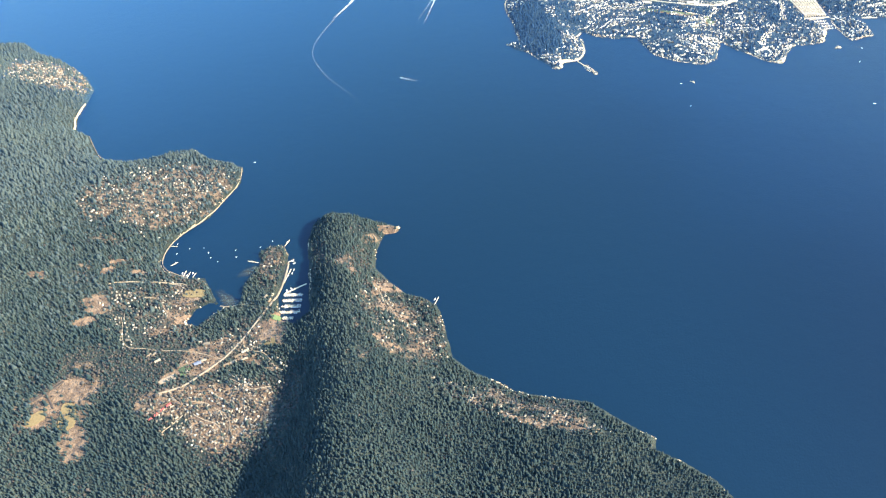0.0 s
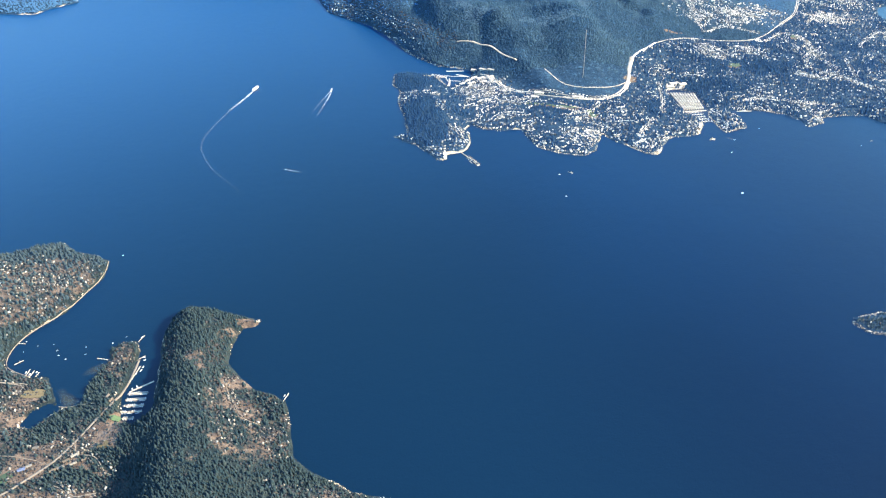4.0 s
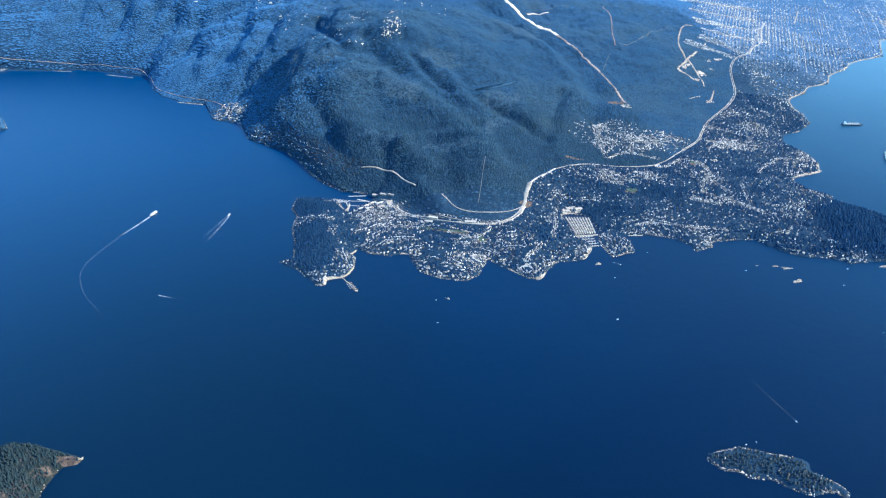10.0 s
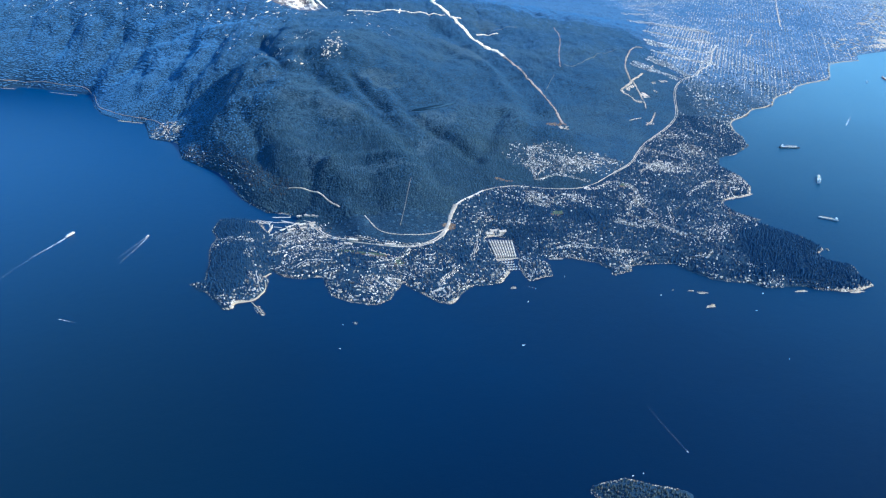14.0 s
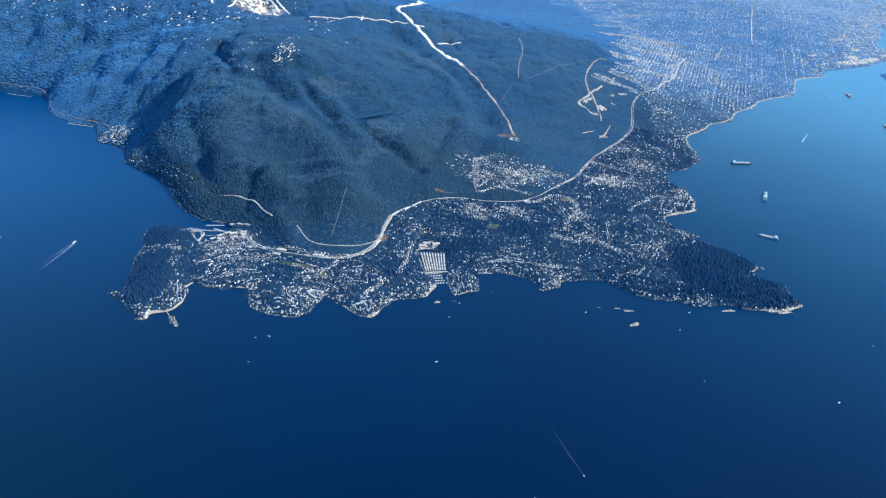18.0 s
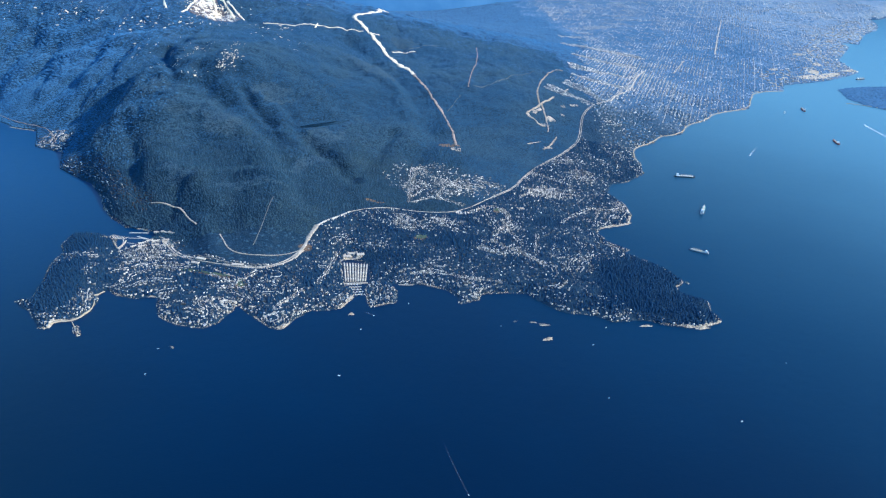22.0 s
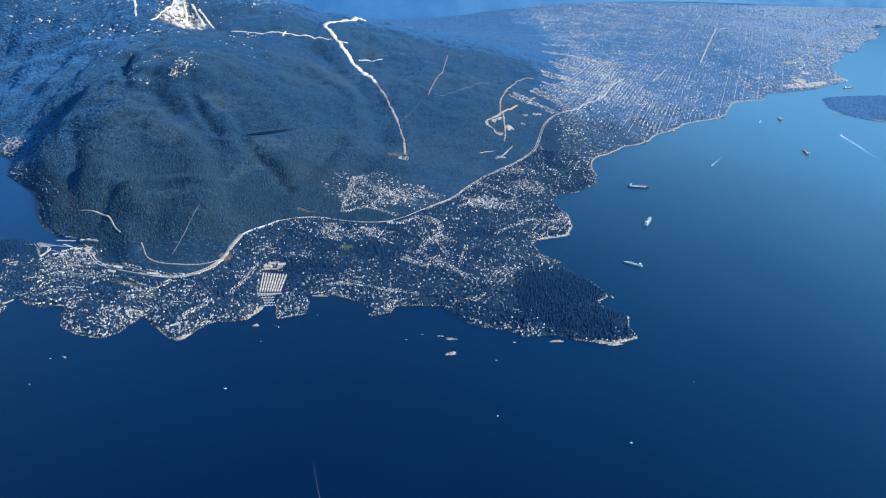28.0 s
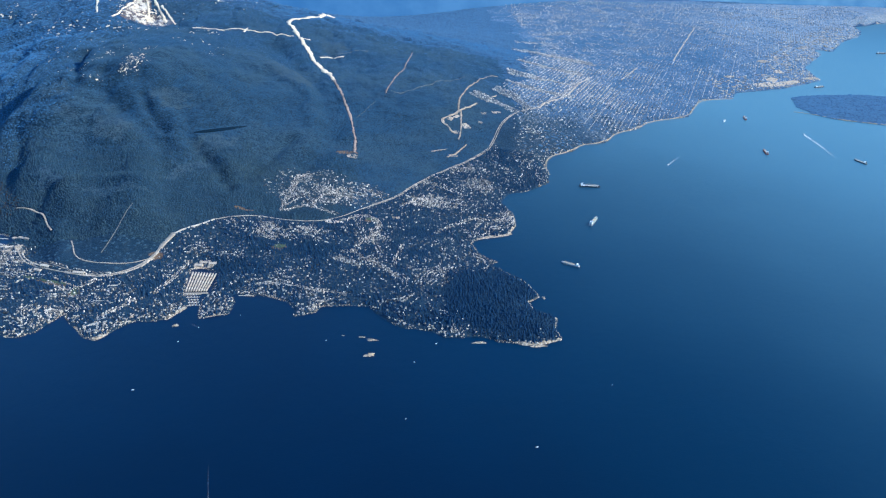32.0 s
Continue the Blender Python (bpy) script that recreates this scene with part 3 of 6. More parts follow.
    hollow = np.clip(1.6 - np.hypot(u / 62, v / 20), 0, 1)
    z = z + (LAKE_LEVEL - z) * hollow * hollow * (3 - 2 * hollow)
    z = z + np.minimum(bank * 0.5, 0.7)
    return np.where(d > 0, z, np.maximum(d * 0.5, -6)), d


def steps(stops):
    """Grid lines whose spacing changes from stop to stop: (start, spacing) and a last (end, 0)."""
    out = []
    for (a, s), (b, _) in zip(stops, stops[1:]):
        out.append(np.linspace(a, b, max(2, round((b - a) / s)), endpoint=False))
    return np.concatenate(out + [[stops[-1][0]]])


GRID_X = steps([(-2700, 120), (-1200, 30), (-760, 6), (-480, 4), (260, 3.5), (1240, 8), (1800, 16), (2800, 40), (4700, 0)])
GRID_Y = steps([(-300, 40), (200, 5), (300, 3.6), (700, 5), (940, 3.2), (1340, 4.5), (1700, 7), (2300, 10), (2900, 18), (3600, 36), (5200, 0)])
XX, YY = np.meshgrid(GRID_X, GRID_Y)
ZZ, DD = relief(XX, YY)


def on_grid(values, x, y):
    """A grid's value at a place, between its lines."""
    x, y = np.asarray(x, float), np.asarray(y, float)
    i = np.clip(np.searchsorted(GRID_X, x) - 1, 0, len(GRID_X) - 2)
    j = np.clip(np.searchsorted(GRID_Y, y) - 1, 0, len(GRID_Y) - 2)
    u = (x - GRID_X[i]) / (GRID_X[i + 1] - GRID_X[i])
    v = (y - GRID_Y[j]) / (GRID_Y[j + 1] - GRID_Y[j])
    return (values[j, i] * (1 - u) + values[j, i + 1] * u) * (1 - v) + (values[j + 1, i] * (1 - u) + values[j + 1, i + 1] * u) * v


def ground_z(x, y):
    return on_grid(ZZ, x, y)


# ---- meshes ----
def finish(name, mesh, material, parent=None, label="", category="", group="", kind=""):
    mesh.materials.append(material)
    ob = new(name, mesh)
    if parent is not None:
        ob.parent = parent
    return tagged(ob, label, category, group, kind)


def bulk(name, verts, tris, material, **tags):
    """A large mesh of triangles out of arrays."""
    me = bpy.data.meshes.new(name)
    v, f = np.asarray(verts, np.float32).reshape(-1, 3), np.asarray(tris, np.int32).reshape(-1, 3)
    me.vertices.add(len(v)), me.loops.add(f.size), me.polygons.add(len(f))
    me.vertices.foreach_set("co", v.ravel())
    me.loops.foreach_set("vertex_index", f.ravel())
    me.polygons.foreach_set("loop_start", np.arange(0, f.size, 3, dtype=np.int32))
    me.update(calc_edges=True)
    return finish(name, me, material, **tags)


def scatter(template, faces, places, sizes, turns, heights):
    """One copy of a template (unit wide, unit tall) for each place."""
    t = np.asarray(template, float)
    c, s = np.cos(turns)[:, None], np.sin(turns)[:, None]
    x, y = t[None, :, 0] * sizes[:, :1], t[None, :, 1] * sizes[:, 1:2]
    v = np.stack([x * c - y * s + places[:, :1], x * s + y * c + places[:, 1:2], t[None, :, 2] * heights[:, None] + places[:, 2:3]], -1)
    f = np.asarray(faces)[None] + (np.arange(len(places)) * len(t))[:, None, None]
    return v, f


def smooth(v, low, high):
    k = np.clip((v - low) / (high - low), 0, 1)
    return k * k * (3 - 2 * k)


def spots(x, y, ellipses, soft=0.75):
    """1 inside soft ellipses: centre, radii, turn in degrees."""
    out = np.zeros(np.shape(x))
    x, y = x + 9 * fractal(x, y, 34, 3), y + 9 * fractal(x + 300, y, 34, 3)
    for cx, cy, rx, ry, turn in ellipses:
        c, s = math.cos(radians(turn)), math.sin(radians(turn))
        u, v = ((x - cx) * c + (y - cy) * s) / rx, (-(x - cx) * s + (y - cy) * c) / ry
        out = np.maximum(out, 1 - smooth(np.sqrt(u * u + v * v), soft, 1.9 - soft))
    return out


# ---- roads and runs: lines on the map ----
HIGHWAY = [(243, 1245), (259, 1246), (271, 1221), (285, 1198), (308, 1178), (338, 1156), (374, 1146), (392, 1139), (415, 1131), (442, 1134), (464, 1143), (482, 1165), (494, 1191), (502, 1228), (513, 1254), (533, 1278), (568, 1305), (607, 1323), (655, 1330), (689, 1317), (715, 1311), (759, 1316), (793, 1345), (833, 1388), (881, 1433), (905, 1480), (943, 1557), (1001, 1626), (1050, 1690), (1089, 1753), (1113, 1839), (1131, 1905), (1174, 1989), (1246, 2055), (1318, 2191), (1380, 2310), (1482, 2488)]
EAST_JUNCTION = [(1246, 2055), (1279, 2114), (1330, 2180), (1372, 2262), (1412, 2360), (1482, 2488)]
SEA_ROAD = [(-1100, 2325), (-714, 2256), (-623, 2258), (-495, 2206), (-404, 2165), (-350, 2020), (-317, 1979), (-262, 1927), (-216, 1895), (-184, 1885), (-149, 1840), (-117, 1792), (-102, 1755)]
SHELF_ROAD = [(-29, 1618), (6, 1589), (46, 1558), (78, 1515), (122, 1453), (151, 1413), (179, 1380), (203, 1357), (214, 1351)]
UPPER_ROAD = [(214, 1351), (241, 1342), (264, 1332), (286, 1301), (298, 1277), (312, 1259)]
RAMP = [(356, 1227), (364, 1213), (369, 1199), (379, 1181), (401, 1171), (428, 1167), (456, 1169), (479, 1180), (493, 1192)]
SKI_RUN = [(650, 2740), (631, 2717), (613, 2590), (582, 2505), (553, 2468), (541, 2420), (594, 2308), (632, 2224), (663, 2158), (690, 2112), (709, 2045)]
CUT_RUN = [(709, 2045), (732, 1972), (752, 1894), (772, 1796), (785, 1709), (788, 1640)]
SKI_TRACK = [(294, 2309), (372, 2303), (445, 2301), (499, 2308), (545, 2306), (575, 2312)]
SKI_STUBS = [[(440, 2284), (446, 2320)], [(590, 2300), (622, 2310)], [(657, 2222), (690, 2236), (722, 2240)]]
POWER_CUT = [(415, 1192), (421, 1217), (429, 1254), (438, 1294)]
FIRE_ROAD = [(913, 2375), (895, 2189), (864, 2078), (845, 1963)]
TRAILS = [[(859, 1978), (898, 1989), (948, 2054), (1018, 2162), (1056, 2188)], [(822, 1921), (801, 1875), (780, 1819)], [(657, 2231), (724, 2265), (785, 2296)]]
QUARRY_ROAD = [(1159, 2276), (1127, 2263), (1096, 2193), (1055, 2092), (1035, 2025), (1027, 1966), (1027, 1939)]
ISLAND_ROAD = [(-170, 590), (-171, 562), (-175, 541), (-182, 518), (-195, 488), (-206, 469), (-213, 459), (-231, 440), (-242, 426), (-265, 417)]
CROSS_ROAD = [(-308, 474), (-291, 472), (-268, 471), (-251, 471), (-231, 464), (-213, 459)]
BEACH_ROAD = [(-350, 556), (-333, 561), (-297, 565), (-272, 560)]
CAUSEWAY = [(-186, 523), (-208, 531), (-232, 531)]
LANE = [(-205, 441), (-192, 431), (-183, 423), (-178, 426), (-163, 426)]
VILLAGE_LANES = [[(-203, 436), (-189, 428), (-184, 421), (-174, 428), (-165, 422)], [(-234, 410), (-224, 409), (-214, 410), (-202, 399)], [(-227, 396), (-217, 389), (-209, 388), (-202, 384), (-198, 376)], [(-218, 423), (-205, 419), (-196, 408)], [(-249, 375), (-238, 385), (-235, 395)], [(-304, 564), (-287, 561), (-275, 558), (-279, 547)], [(-317, 535), (-310, 542), (-300, 539), (-289, 530), (-282, 520)], [(-325, 512), (-319, 496), (-308, 474)], [(-202, 399), (-192, 390), (-192, 375)], [(-189, 428), (-189, 414), (-183, 401)], [(-199, 484), (-191, 469), (-173, 462), (-154, 443)], [(-75, 545), (-58, 520), (-50, 498), (-30, 490)]]
SUBURB_LANES = [[(781, 1314), (810, 1344), (840, 1339), (855, 1308), (848, 1274), (823, 1250), (810, 1217)], [(651, 1270), (652, 1296), (663, 1305), (684, 1280), (695, 1258)],
    [(713, 1290), (735, 1288), (749, 1268)], [(780, 1196), (801, 1183), (826, 1168)], [(675, 1354), (677, 1409), (685, 1459), (698, 1507)], [(727, 1375), (745, 1430), (777, 1453)],
    [(878, 1174), (886, 1212), (892, 1245)], [(810, 1217), (833, 1190), (862, 1168), (886, 1136)], [(888, 1397), (927, 1438), (965, 1429), (1014, 1433)], [(949, 1301), (989, 1352), (1029, 1382)]]
SUBURB_LANES += [
    [(668, 1126), (706, 1131), (755, 1104), (809, 1094)], [(250, 1172), (263, 1200), (293, 1189)], [(358, 1118), (401, 1093), (414, 1101), (431, 1125)], [(367, 1037), (383, 1054), (411, 1031)],
    [(472, 1025), (494, 1056), (505, 1071)], [(524, 1091), (538, 1136), (549, 1199)], [(304, 1187), (344, 1166), (390, 1148), (436, 1135), (467, 1147)]]
HILL_LANES = [[(686, 1507), (679, 1467), (686, 1421), (698, 1397), (678, 1378)], [(716, 1467), (748, 1453), (776, 1419), (809, 1416)], [(680, 1355), (715, 1376), (740, 1365), (774, 1344)], [(840, 1332), (853, 1305), (834, 1285)], [(840, 1280), (849, 1226), (859, 1206)], [(791, 1221), (803, 1208), (824, 1226)], [(901, 1439), (931, 1434), (957, 1405), (994, 1419)], [(938, 1525), (976, 1502), (1010, 1482)], [(844, 1189), (867, 1156), (885, 1133)], [(788, 1201), (803, 1189), (826, 1170)], [(644, 1308), (664, 1280), (682, 1251)], [(642, 1286), (658, 1264), (675, 1252)], [(709, 1292), (726, 1284), (743, 1274)], [(707, 1280), (726, 1270), (738, 1262)]]
NORTH_ROAD_A = [(1861, 2826), (2043, 3236), (2208, 3595)]
NORTH_ROAD_B = [(1585, 2495), (1692, 2688)]

# ---- what covers the land ----
ISLAND_TOWN = [(-215, 470, 42, 22, 30), (-200, 400, 50, 42, 0), (-300, 520, 52, 34, 0), (-320, 705, 78, 62, 40), (-560, 985, 90, 45, -20),
    (-395, 690, 30, 45, 0), (-55, 515, 40, 52, 20), (-30, 470, 40, 40, 0), (60, 388, 85, 16, -20), (-190, 580, 14, 36, 0), (-255, 410, 24, 16, 40)]
POINT_TOWN = [(116, 1180, 24, 10, -10), (172, 1142, 10, 24, 20), (150, 1000, 20, 14, 0), (188, 1062, 9, 26, 0), (160, 1188, 14, 10, 0)]
DENSE = [(663, 1293, 26, 15, -20), (737, 1285, 22, 10, -10), (690, 1424, 30, 26, 0), (759, 1433, 34, 20, 0), (824, 1444, 26, 20, 0), (702, 1492, 18, 24, 0), (943, 1425, 46, 26, 30),
    (840, 1267, 34, 24, 0), (856, 1208, 26, 14, 0), (1049, 1549, 30, 40, 0), (1042, 1357, 26, 30, 0), (1092, 1395, 14, 40, 0), (376, 1026, 46, 30, 0), (380, 1088, 26, 16, 0), (483, 1006, 36, 26, 0)]
DENSE += [
    (243, 1206, 36, 30, 0), (290, 1150, 56, 26, -20), (556, 1230, 26, 16, 0), (552, 1055, 26, 18, 0), (766, 1058, 30, 16, 0), (945, 1155, 18, 12, 0), (1022, 1230, 26, 22, 0), (893, 1071, 26, 12, 0),
    (1010, 1621, 30, 30, 0), (1162, 1699, 26, 34, 0), (1300, 2420, 190, 430, -15), *POINT_TOWN, (-120, 1755, 55, 45, 0)]
ISLAND_BARE = [(-358, 532, 20, 9, 10), (-370, 519, 12, 7, 20), (-426, 557, 16, 10, 0), (-389, 509, 10, 6, 0), (-357, 501, 12, 6, 10), (-359, 572, 12, 6, 20), (-352, 588, 10, 5, 0), (-320, 573, 12, 5, 0), (-192, 456, 14, 5, -20), (-194, 364, 14, 8, 0), (-171, 445, 9, 5, 0), (-263, 517, 8, 5, 0),
    (-352, 410, 40, 24, 35), (-325, 380, 16, 34, 10), (-261, 548, 15, 8, 0), (-247, 445, 9, 7, 30), (-259, 434, 11, 6, 20), (-172, 490, 22, 15, 40),
    (-170, 511, 8, 6, 0), (-340, 545, 30, 9, 10), (-355, 520, 20, 12, 0), (-62, 641, 12, 8, 0), (-72, 604, 3, 14, 0), (-195, 407, 20, 9, 10), (-200, 380, 26, 8, 0),
    (-60, 540, 14, 8, 30), (-45, 500, 18, 8, -20), (65, 374, 22, 5, -20), (160, 352, 14, 8, -30)]
PARKS = [(1045, 1075, 100, 108, 20), (142, 1095, 42, 92, 4), (130, 1245, 44, 44, 0), (375, 1115, 62, 10, -18)]
GOLF = [(330, 1133, 22, 5, -15), (372, 1118, 30, 5, -18), (410, 1092, 10, 16, 10), (690, 1230, 14, 8, 0), (835, 1330, 12, 8, 0)]
UPPER_TOWN = [(715, 1455, 85, 90, 20), (800, 1440, 70, 60, 0), (240, 1215, 52, 42, -20), (-135, 1775, 60, 48, 20), (-100, 1740, 45, 34, 0)]
BEACHY = [(1060, 1330, 48, 16, 22), (1095, 1365, 14, 36, 0), (572, 1040, 16, 26, 0), (180, 990, 22, 10, 0), (488, 980, 12, 12, 0), (1085, 968, 40, 9, 0)]
MAIN_BARE = [(500, 1195, 11, 14, 0), (612, 1343, 18, 4, 0),
    (772, 1640, 22, 14, 0)]
WOODED = [(640, 1180, 60, 26, -10), (740, 1225, 120, 20, -6), (880, 1215, 70, 18, 0), (520, 1110, 26, 26, 0), (930, 1300, 60, 22, 10), (1135, 1690, 36, 20, 0), (915, 1030, 66, 20, -22)]


CITY_WOODS = [(1960, 2960, 130, 190, -25), (1850, 2780, 110, 90, 0), (1905, 2450, 60, 34, 0), (1760, 2860, 60, 150, -30), (2120, 3300, 60, 150, -30), (1640, 3100, 160, 110, 0)]


def town_cover(x, y, z, d):
    """How built-up the land is."""
    hx, hy = np.array(HIGHWAY).T
    below = smooth(np.interp(x, hx, hy) - y, -4, 14) * smooth(x, 90, 110) * (x < 1110) * (y > 900)
    rim = np.interp(y, [1388, 1433, 1480, 1557, 1649, 1737, 1800, 2000, 2240, 2550, 2970, 3400, 3700], [833, 881, 905, 943, 1013, 1060, 1080, 1098, 1150, 1230, 1310, 1270, 1240])
    far = smooth(x - rim + 70 * fractal(x, y, 170, 4), 30, 90) * (y > 1390) * smooth(110 - z, 0, 20) * smooth(4600 - y, 0, 300)
    t = np.maximum(np.maximum(below, far), spots(x, y, UPPER_TOWN + ISLAND_TOWN))
    t = t * (1 - spots(x, y, PARKS)) * (1 - 0.65 * spots(x, y, WOODED))
    t = np.maximum(t, 0.9 * spots(x, y, POINT_TOWN))
    t = np.where((x > 2050) & (y < 2490), 0, t)
    t = t * (1 - 0.3 * smooth(y, 2400, 2700) * smooth(fractal(x + 40, y, 300, 4), 0.16, 0.34)) * (1 - 0.3 * smooth(spots(x + 60 * fractal(x, y, 120, 4), y + 90 * fractal(x + 500, y, 120, 4), CITY_WOODS, 0.3), 0.05, 1.1))
    return np.where((y > 500) & (y < 620) & (x > 550), 0.35, t) * smooth(d, 0.2, 2.0)


TOWN = town_cover(XX, YY, ZZ, DD)
BARE = np.maximum(spots(XX, YY, ISLAND_BARE + MAIN_BARE + GOLF, 0.35) * np.clip(0.85 + 0.9 * fractal(XX, YY, 22, 3), 0, 1), (XX < np.where(YY > 900, 0, 280)) * (YY < 1130) * np.clip(np.where(YY < 600, 0.42, 0.5) * TOWN + 0.25 * smooth(fractal(XX + 50, YY - 30, 70, 3), 0.0, 0.4) * (YY < 640) * (ZZ < 16) * (DD > 1), 0, 0.6))
THINNED = [(-300, 520, 60, 45, 0), (-225, 490, 52, 42, 0), (-170, 480, 22, 30, 0), (-350, 425, 40, 42, 0), (-270, 560, 42, 24, 0), (-372, 595, 40, 40, 0), (-205, 410, 58, 46, 0), (-188, 580, 14, 40, 0), (-80, 600, 22, 46, 0), (-100, 580, 26, 60, 0), (-60, 430, 30, 46, 0), (-70, 470, 26, 40, 0), (-48, 525, 44, 40, 0), (-35, 465, 46, 40, 0), (-12, 500, 20, 40, 0), (60, 388, 85, 18, -20)]


def thinned(x, y):
    """Patches of open ground and leafless trees round the island's houses."""
    return spots(x, y, THINNED, 0.4) * smooth(fractal(x, y, 24, 4) + 0.35 * fractal(x + 70, y, 8, 2), -0.12, 0.3)


BARE = np.maximum(BARE, 0.52 * thinned(XX, YY))
GY, GX = np.gradient(ZZ, GRID_Y, GRID_X)
STEEP = np.hypot(GX, GY)
EDGE = np.where(YY < 900, 0.6, 0.85) * (DD > -3) * smooth(3.4 - DD, 0, 2.4) * np.clip(0.35 + 1.1 * fractal(XX, YY, 26, 3), 0.0, 1)
EDGE = np.maximum(EDGE, spots(XX, YY, BEACHY, 0.6) * smooth(7 - DD, 0, 3) * (DD > -2))
CLIFF = smooth(STEEP, 0.85, 1.25) * smooth(ZZ, 40, 90) * 0.55
SNOWY = smooth(ZZ + 26 * fractal(XX, YY, 110, 4), 168, 250) * (XX < 620) * (YY > 1700) * 0.62

BOWL = spots(XX, YY, [(145, 2380, 82, 40, 0), (112, 2440, 34, 50, -10)], 0.6)
SNOWY = np.maximum(SNOWY, 0.84 * BOWL)
BARE = np.maximum(np.maximum(BARE, BOWL), 0.3 * (XX > 580) * (XX < 712) * (YY > 530) * (YY < 622))


def make_ground():
    keep = ZZ > -5.5
    ny, nx = ZZ.shape
    cell = keep[:-1, :-1] | keep[1:, :-1] | keep[:-1, 1:] | keep[1:, 1:]
    index = np.arange(ny * nx).reshape(ny, nx)
    a, b, c, e = (index[s][cell] for s in ((slice(None, -1), slice(None, -1)), (slice(None, -1), slice(1, None)), (slice(1, None), slice(1, None)), (slice(1, None), slice(None, -1))))
    tris = np.concatenate([np.stack([a, b, c], 1), np.stack([a, c, e], 1)])
    used = np.unique(tris)
    renumber = np.zeros(ny * nx, int)
    renumber[used] = np.arange(len(used))
    v = np.stack([XX, YY, ZZ], -1).reshape(-1, 3)[used]
    ob = bulk("ground", v, renumber[tris], LAND, label="forested coastal land with rocky shores and clearings", kind="structure")
    # city rises with distance and brings in the haze colours
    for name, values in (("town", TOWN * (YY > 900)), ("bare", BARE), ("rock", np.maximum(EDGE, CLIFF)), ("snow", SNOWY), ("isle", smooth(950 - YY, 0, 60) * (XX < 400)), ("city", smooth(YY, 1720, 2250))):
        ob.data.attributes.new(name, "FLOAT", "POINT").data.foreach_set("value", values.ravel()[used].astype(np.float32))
    ob.data.polygons.foreach_set("use_smooth", np.ones(len(tris), bool))
    return ob


make_ground()
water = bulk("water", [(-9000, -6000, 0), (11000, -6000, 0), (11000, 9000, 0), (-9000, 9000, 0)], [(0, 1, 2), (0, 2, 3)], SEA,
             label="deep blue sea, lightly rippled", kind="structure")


def resample(line, step, wiggle=0.0):
    p = np.array(line, float)
    for _ in range(3 if len(p) > 2 else 0):
        cut = np.stack([0.75 * p[:-1] + 0.25 * p[1:], 0.25 * p[:-1] + 0.75 * p[1:]], 1).reshape(-1, 2)
        p = np.concatenate([p[:1], cut[1:-1], p[-1:]])
    s = np.r_[0, np.cumsum(np.hypot(*np.diff(p, axis=0).T))]
    t = np.linspace(0, s[-1], max(3, round(s[-1] / step)))
    q = np.stack([np.interp(t, s, p[:, k]) for k in (0, 1)], 1)
    q[1:-1] += wiggle * np.stack([fractal(q[1:-1, 0], q[1:-1, 1], 26, 2), fractal(q[1:-1, 0] + 70, q[1:-1, 1], 26, 2)], 1)
    for _ in range(3):
        q[1:-1] = (q[:-2] + 2 * q[1:-1] + q[2:]) / 4
    return q


def strip(name, line, width, material, lift=0.4, step=6.0, ragged=0.0, wiggle=0.0, **tags):
    """A band of road, track or snow draped over the ground, with a skirt so that it has thickness."""
    q = resample(line, step, wiggle)
    side = np.gradient(q, axis=0)
    side = np.stack([-side[:, 1], side[:, 0]], 1) / np.hypot(*side.T)[:, None]
    wide = width / 2 * np.clip(1 + ragged * np.stack([fractal(q[:, 0] + k, q[:, 1], 30, 3) + 0.8 * fractal(q[:, 0], q[:, 1] + k, 7, 2) for k in (0, 400)], 1), 0.15, 3)
    rows = []
    for k, drop in ((-1, 1), (-1, 0), (-0.33, 0), (0.33, 0), (1, 0), (1, 1)):
        p = q + side * (k * np.where(k < 0, wide[:, :1], wide[:, 1:]))
        z = np.maximum(ground_z(p[:, 0], p[:, 1]), 0.1)
        rows.append((p, z, drop))
    top = np.max([z for _, z, _ in rows], 0) if lift < 1 else None
    v = np.stack([np.c_[p, (top if top is not None else z) + lift - drop * (lift + 1.0)] for p, z, drop in rows], 1)
    n = len(q)
    i = np.arange(n - 1)[:, None] * 6 + np.arange(5)[None]
    a, b, c, e = i, i + 1, i + 7, i + 6
    tris = np.concatenate([np.stack([a, c, b], -1).reshape(-1, 3), np.stack([a, e, c], -1).reshape(-1, 3)])
    return bulk(name, v, tris, material, **tags)


def beside(line, off):
    """The same line, shifted sideways."""
    q = resample(line, 12)
    g = np.gradient(q, axis=0)
    return q + off * (1 + 0.35 * fractal(q[:, 0], q[:, 1], 120, 2))[:, None] * np.stack([-g[:, 1], g[:, 0]], 1) / np.hypot(*g.T)[:, None]


for k, n, w, off in ((0, 8, 1.8, 0), (6, 10, 1.5, 1.4), (6, 10, 1.5, -1.0), (9, 13, 2.6, 2.2), (9, 13, 2.6, -1.8), (11, 15, 7.0, 0.4), (14, 17, 3.8, 0), (16, 24, 1.7, 0), (23, len(HIGHWAY), 1.5, 1.7), (23, len(HIGHWAY), 1.5, -1.7)):
    strip("road", beside(HIGHWAY[k:n], off), w, ASPHALT, ragged=0.6, label="pale four-lane highway curving round the mountain foot", kind="structure")
strip("road", EAST_JUNCTION, 3.6, ASPHALT, 0.9, ragged=0.7, label="pale motorway junction at the edge of the city", kind="structure")
strip("road", SEA_ROAD, 1.3, CUTTING, label="narrow coastal road cut into the slope", kind="structure")
strip("road", SHELF_ROAD, 0.55, TRAIL, ragged=0.6, label="narrow road along the wooded shore shelf", kind="structure")
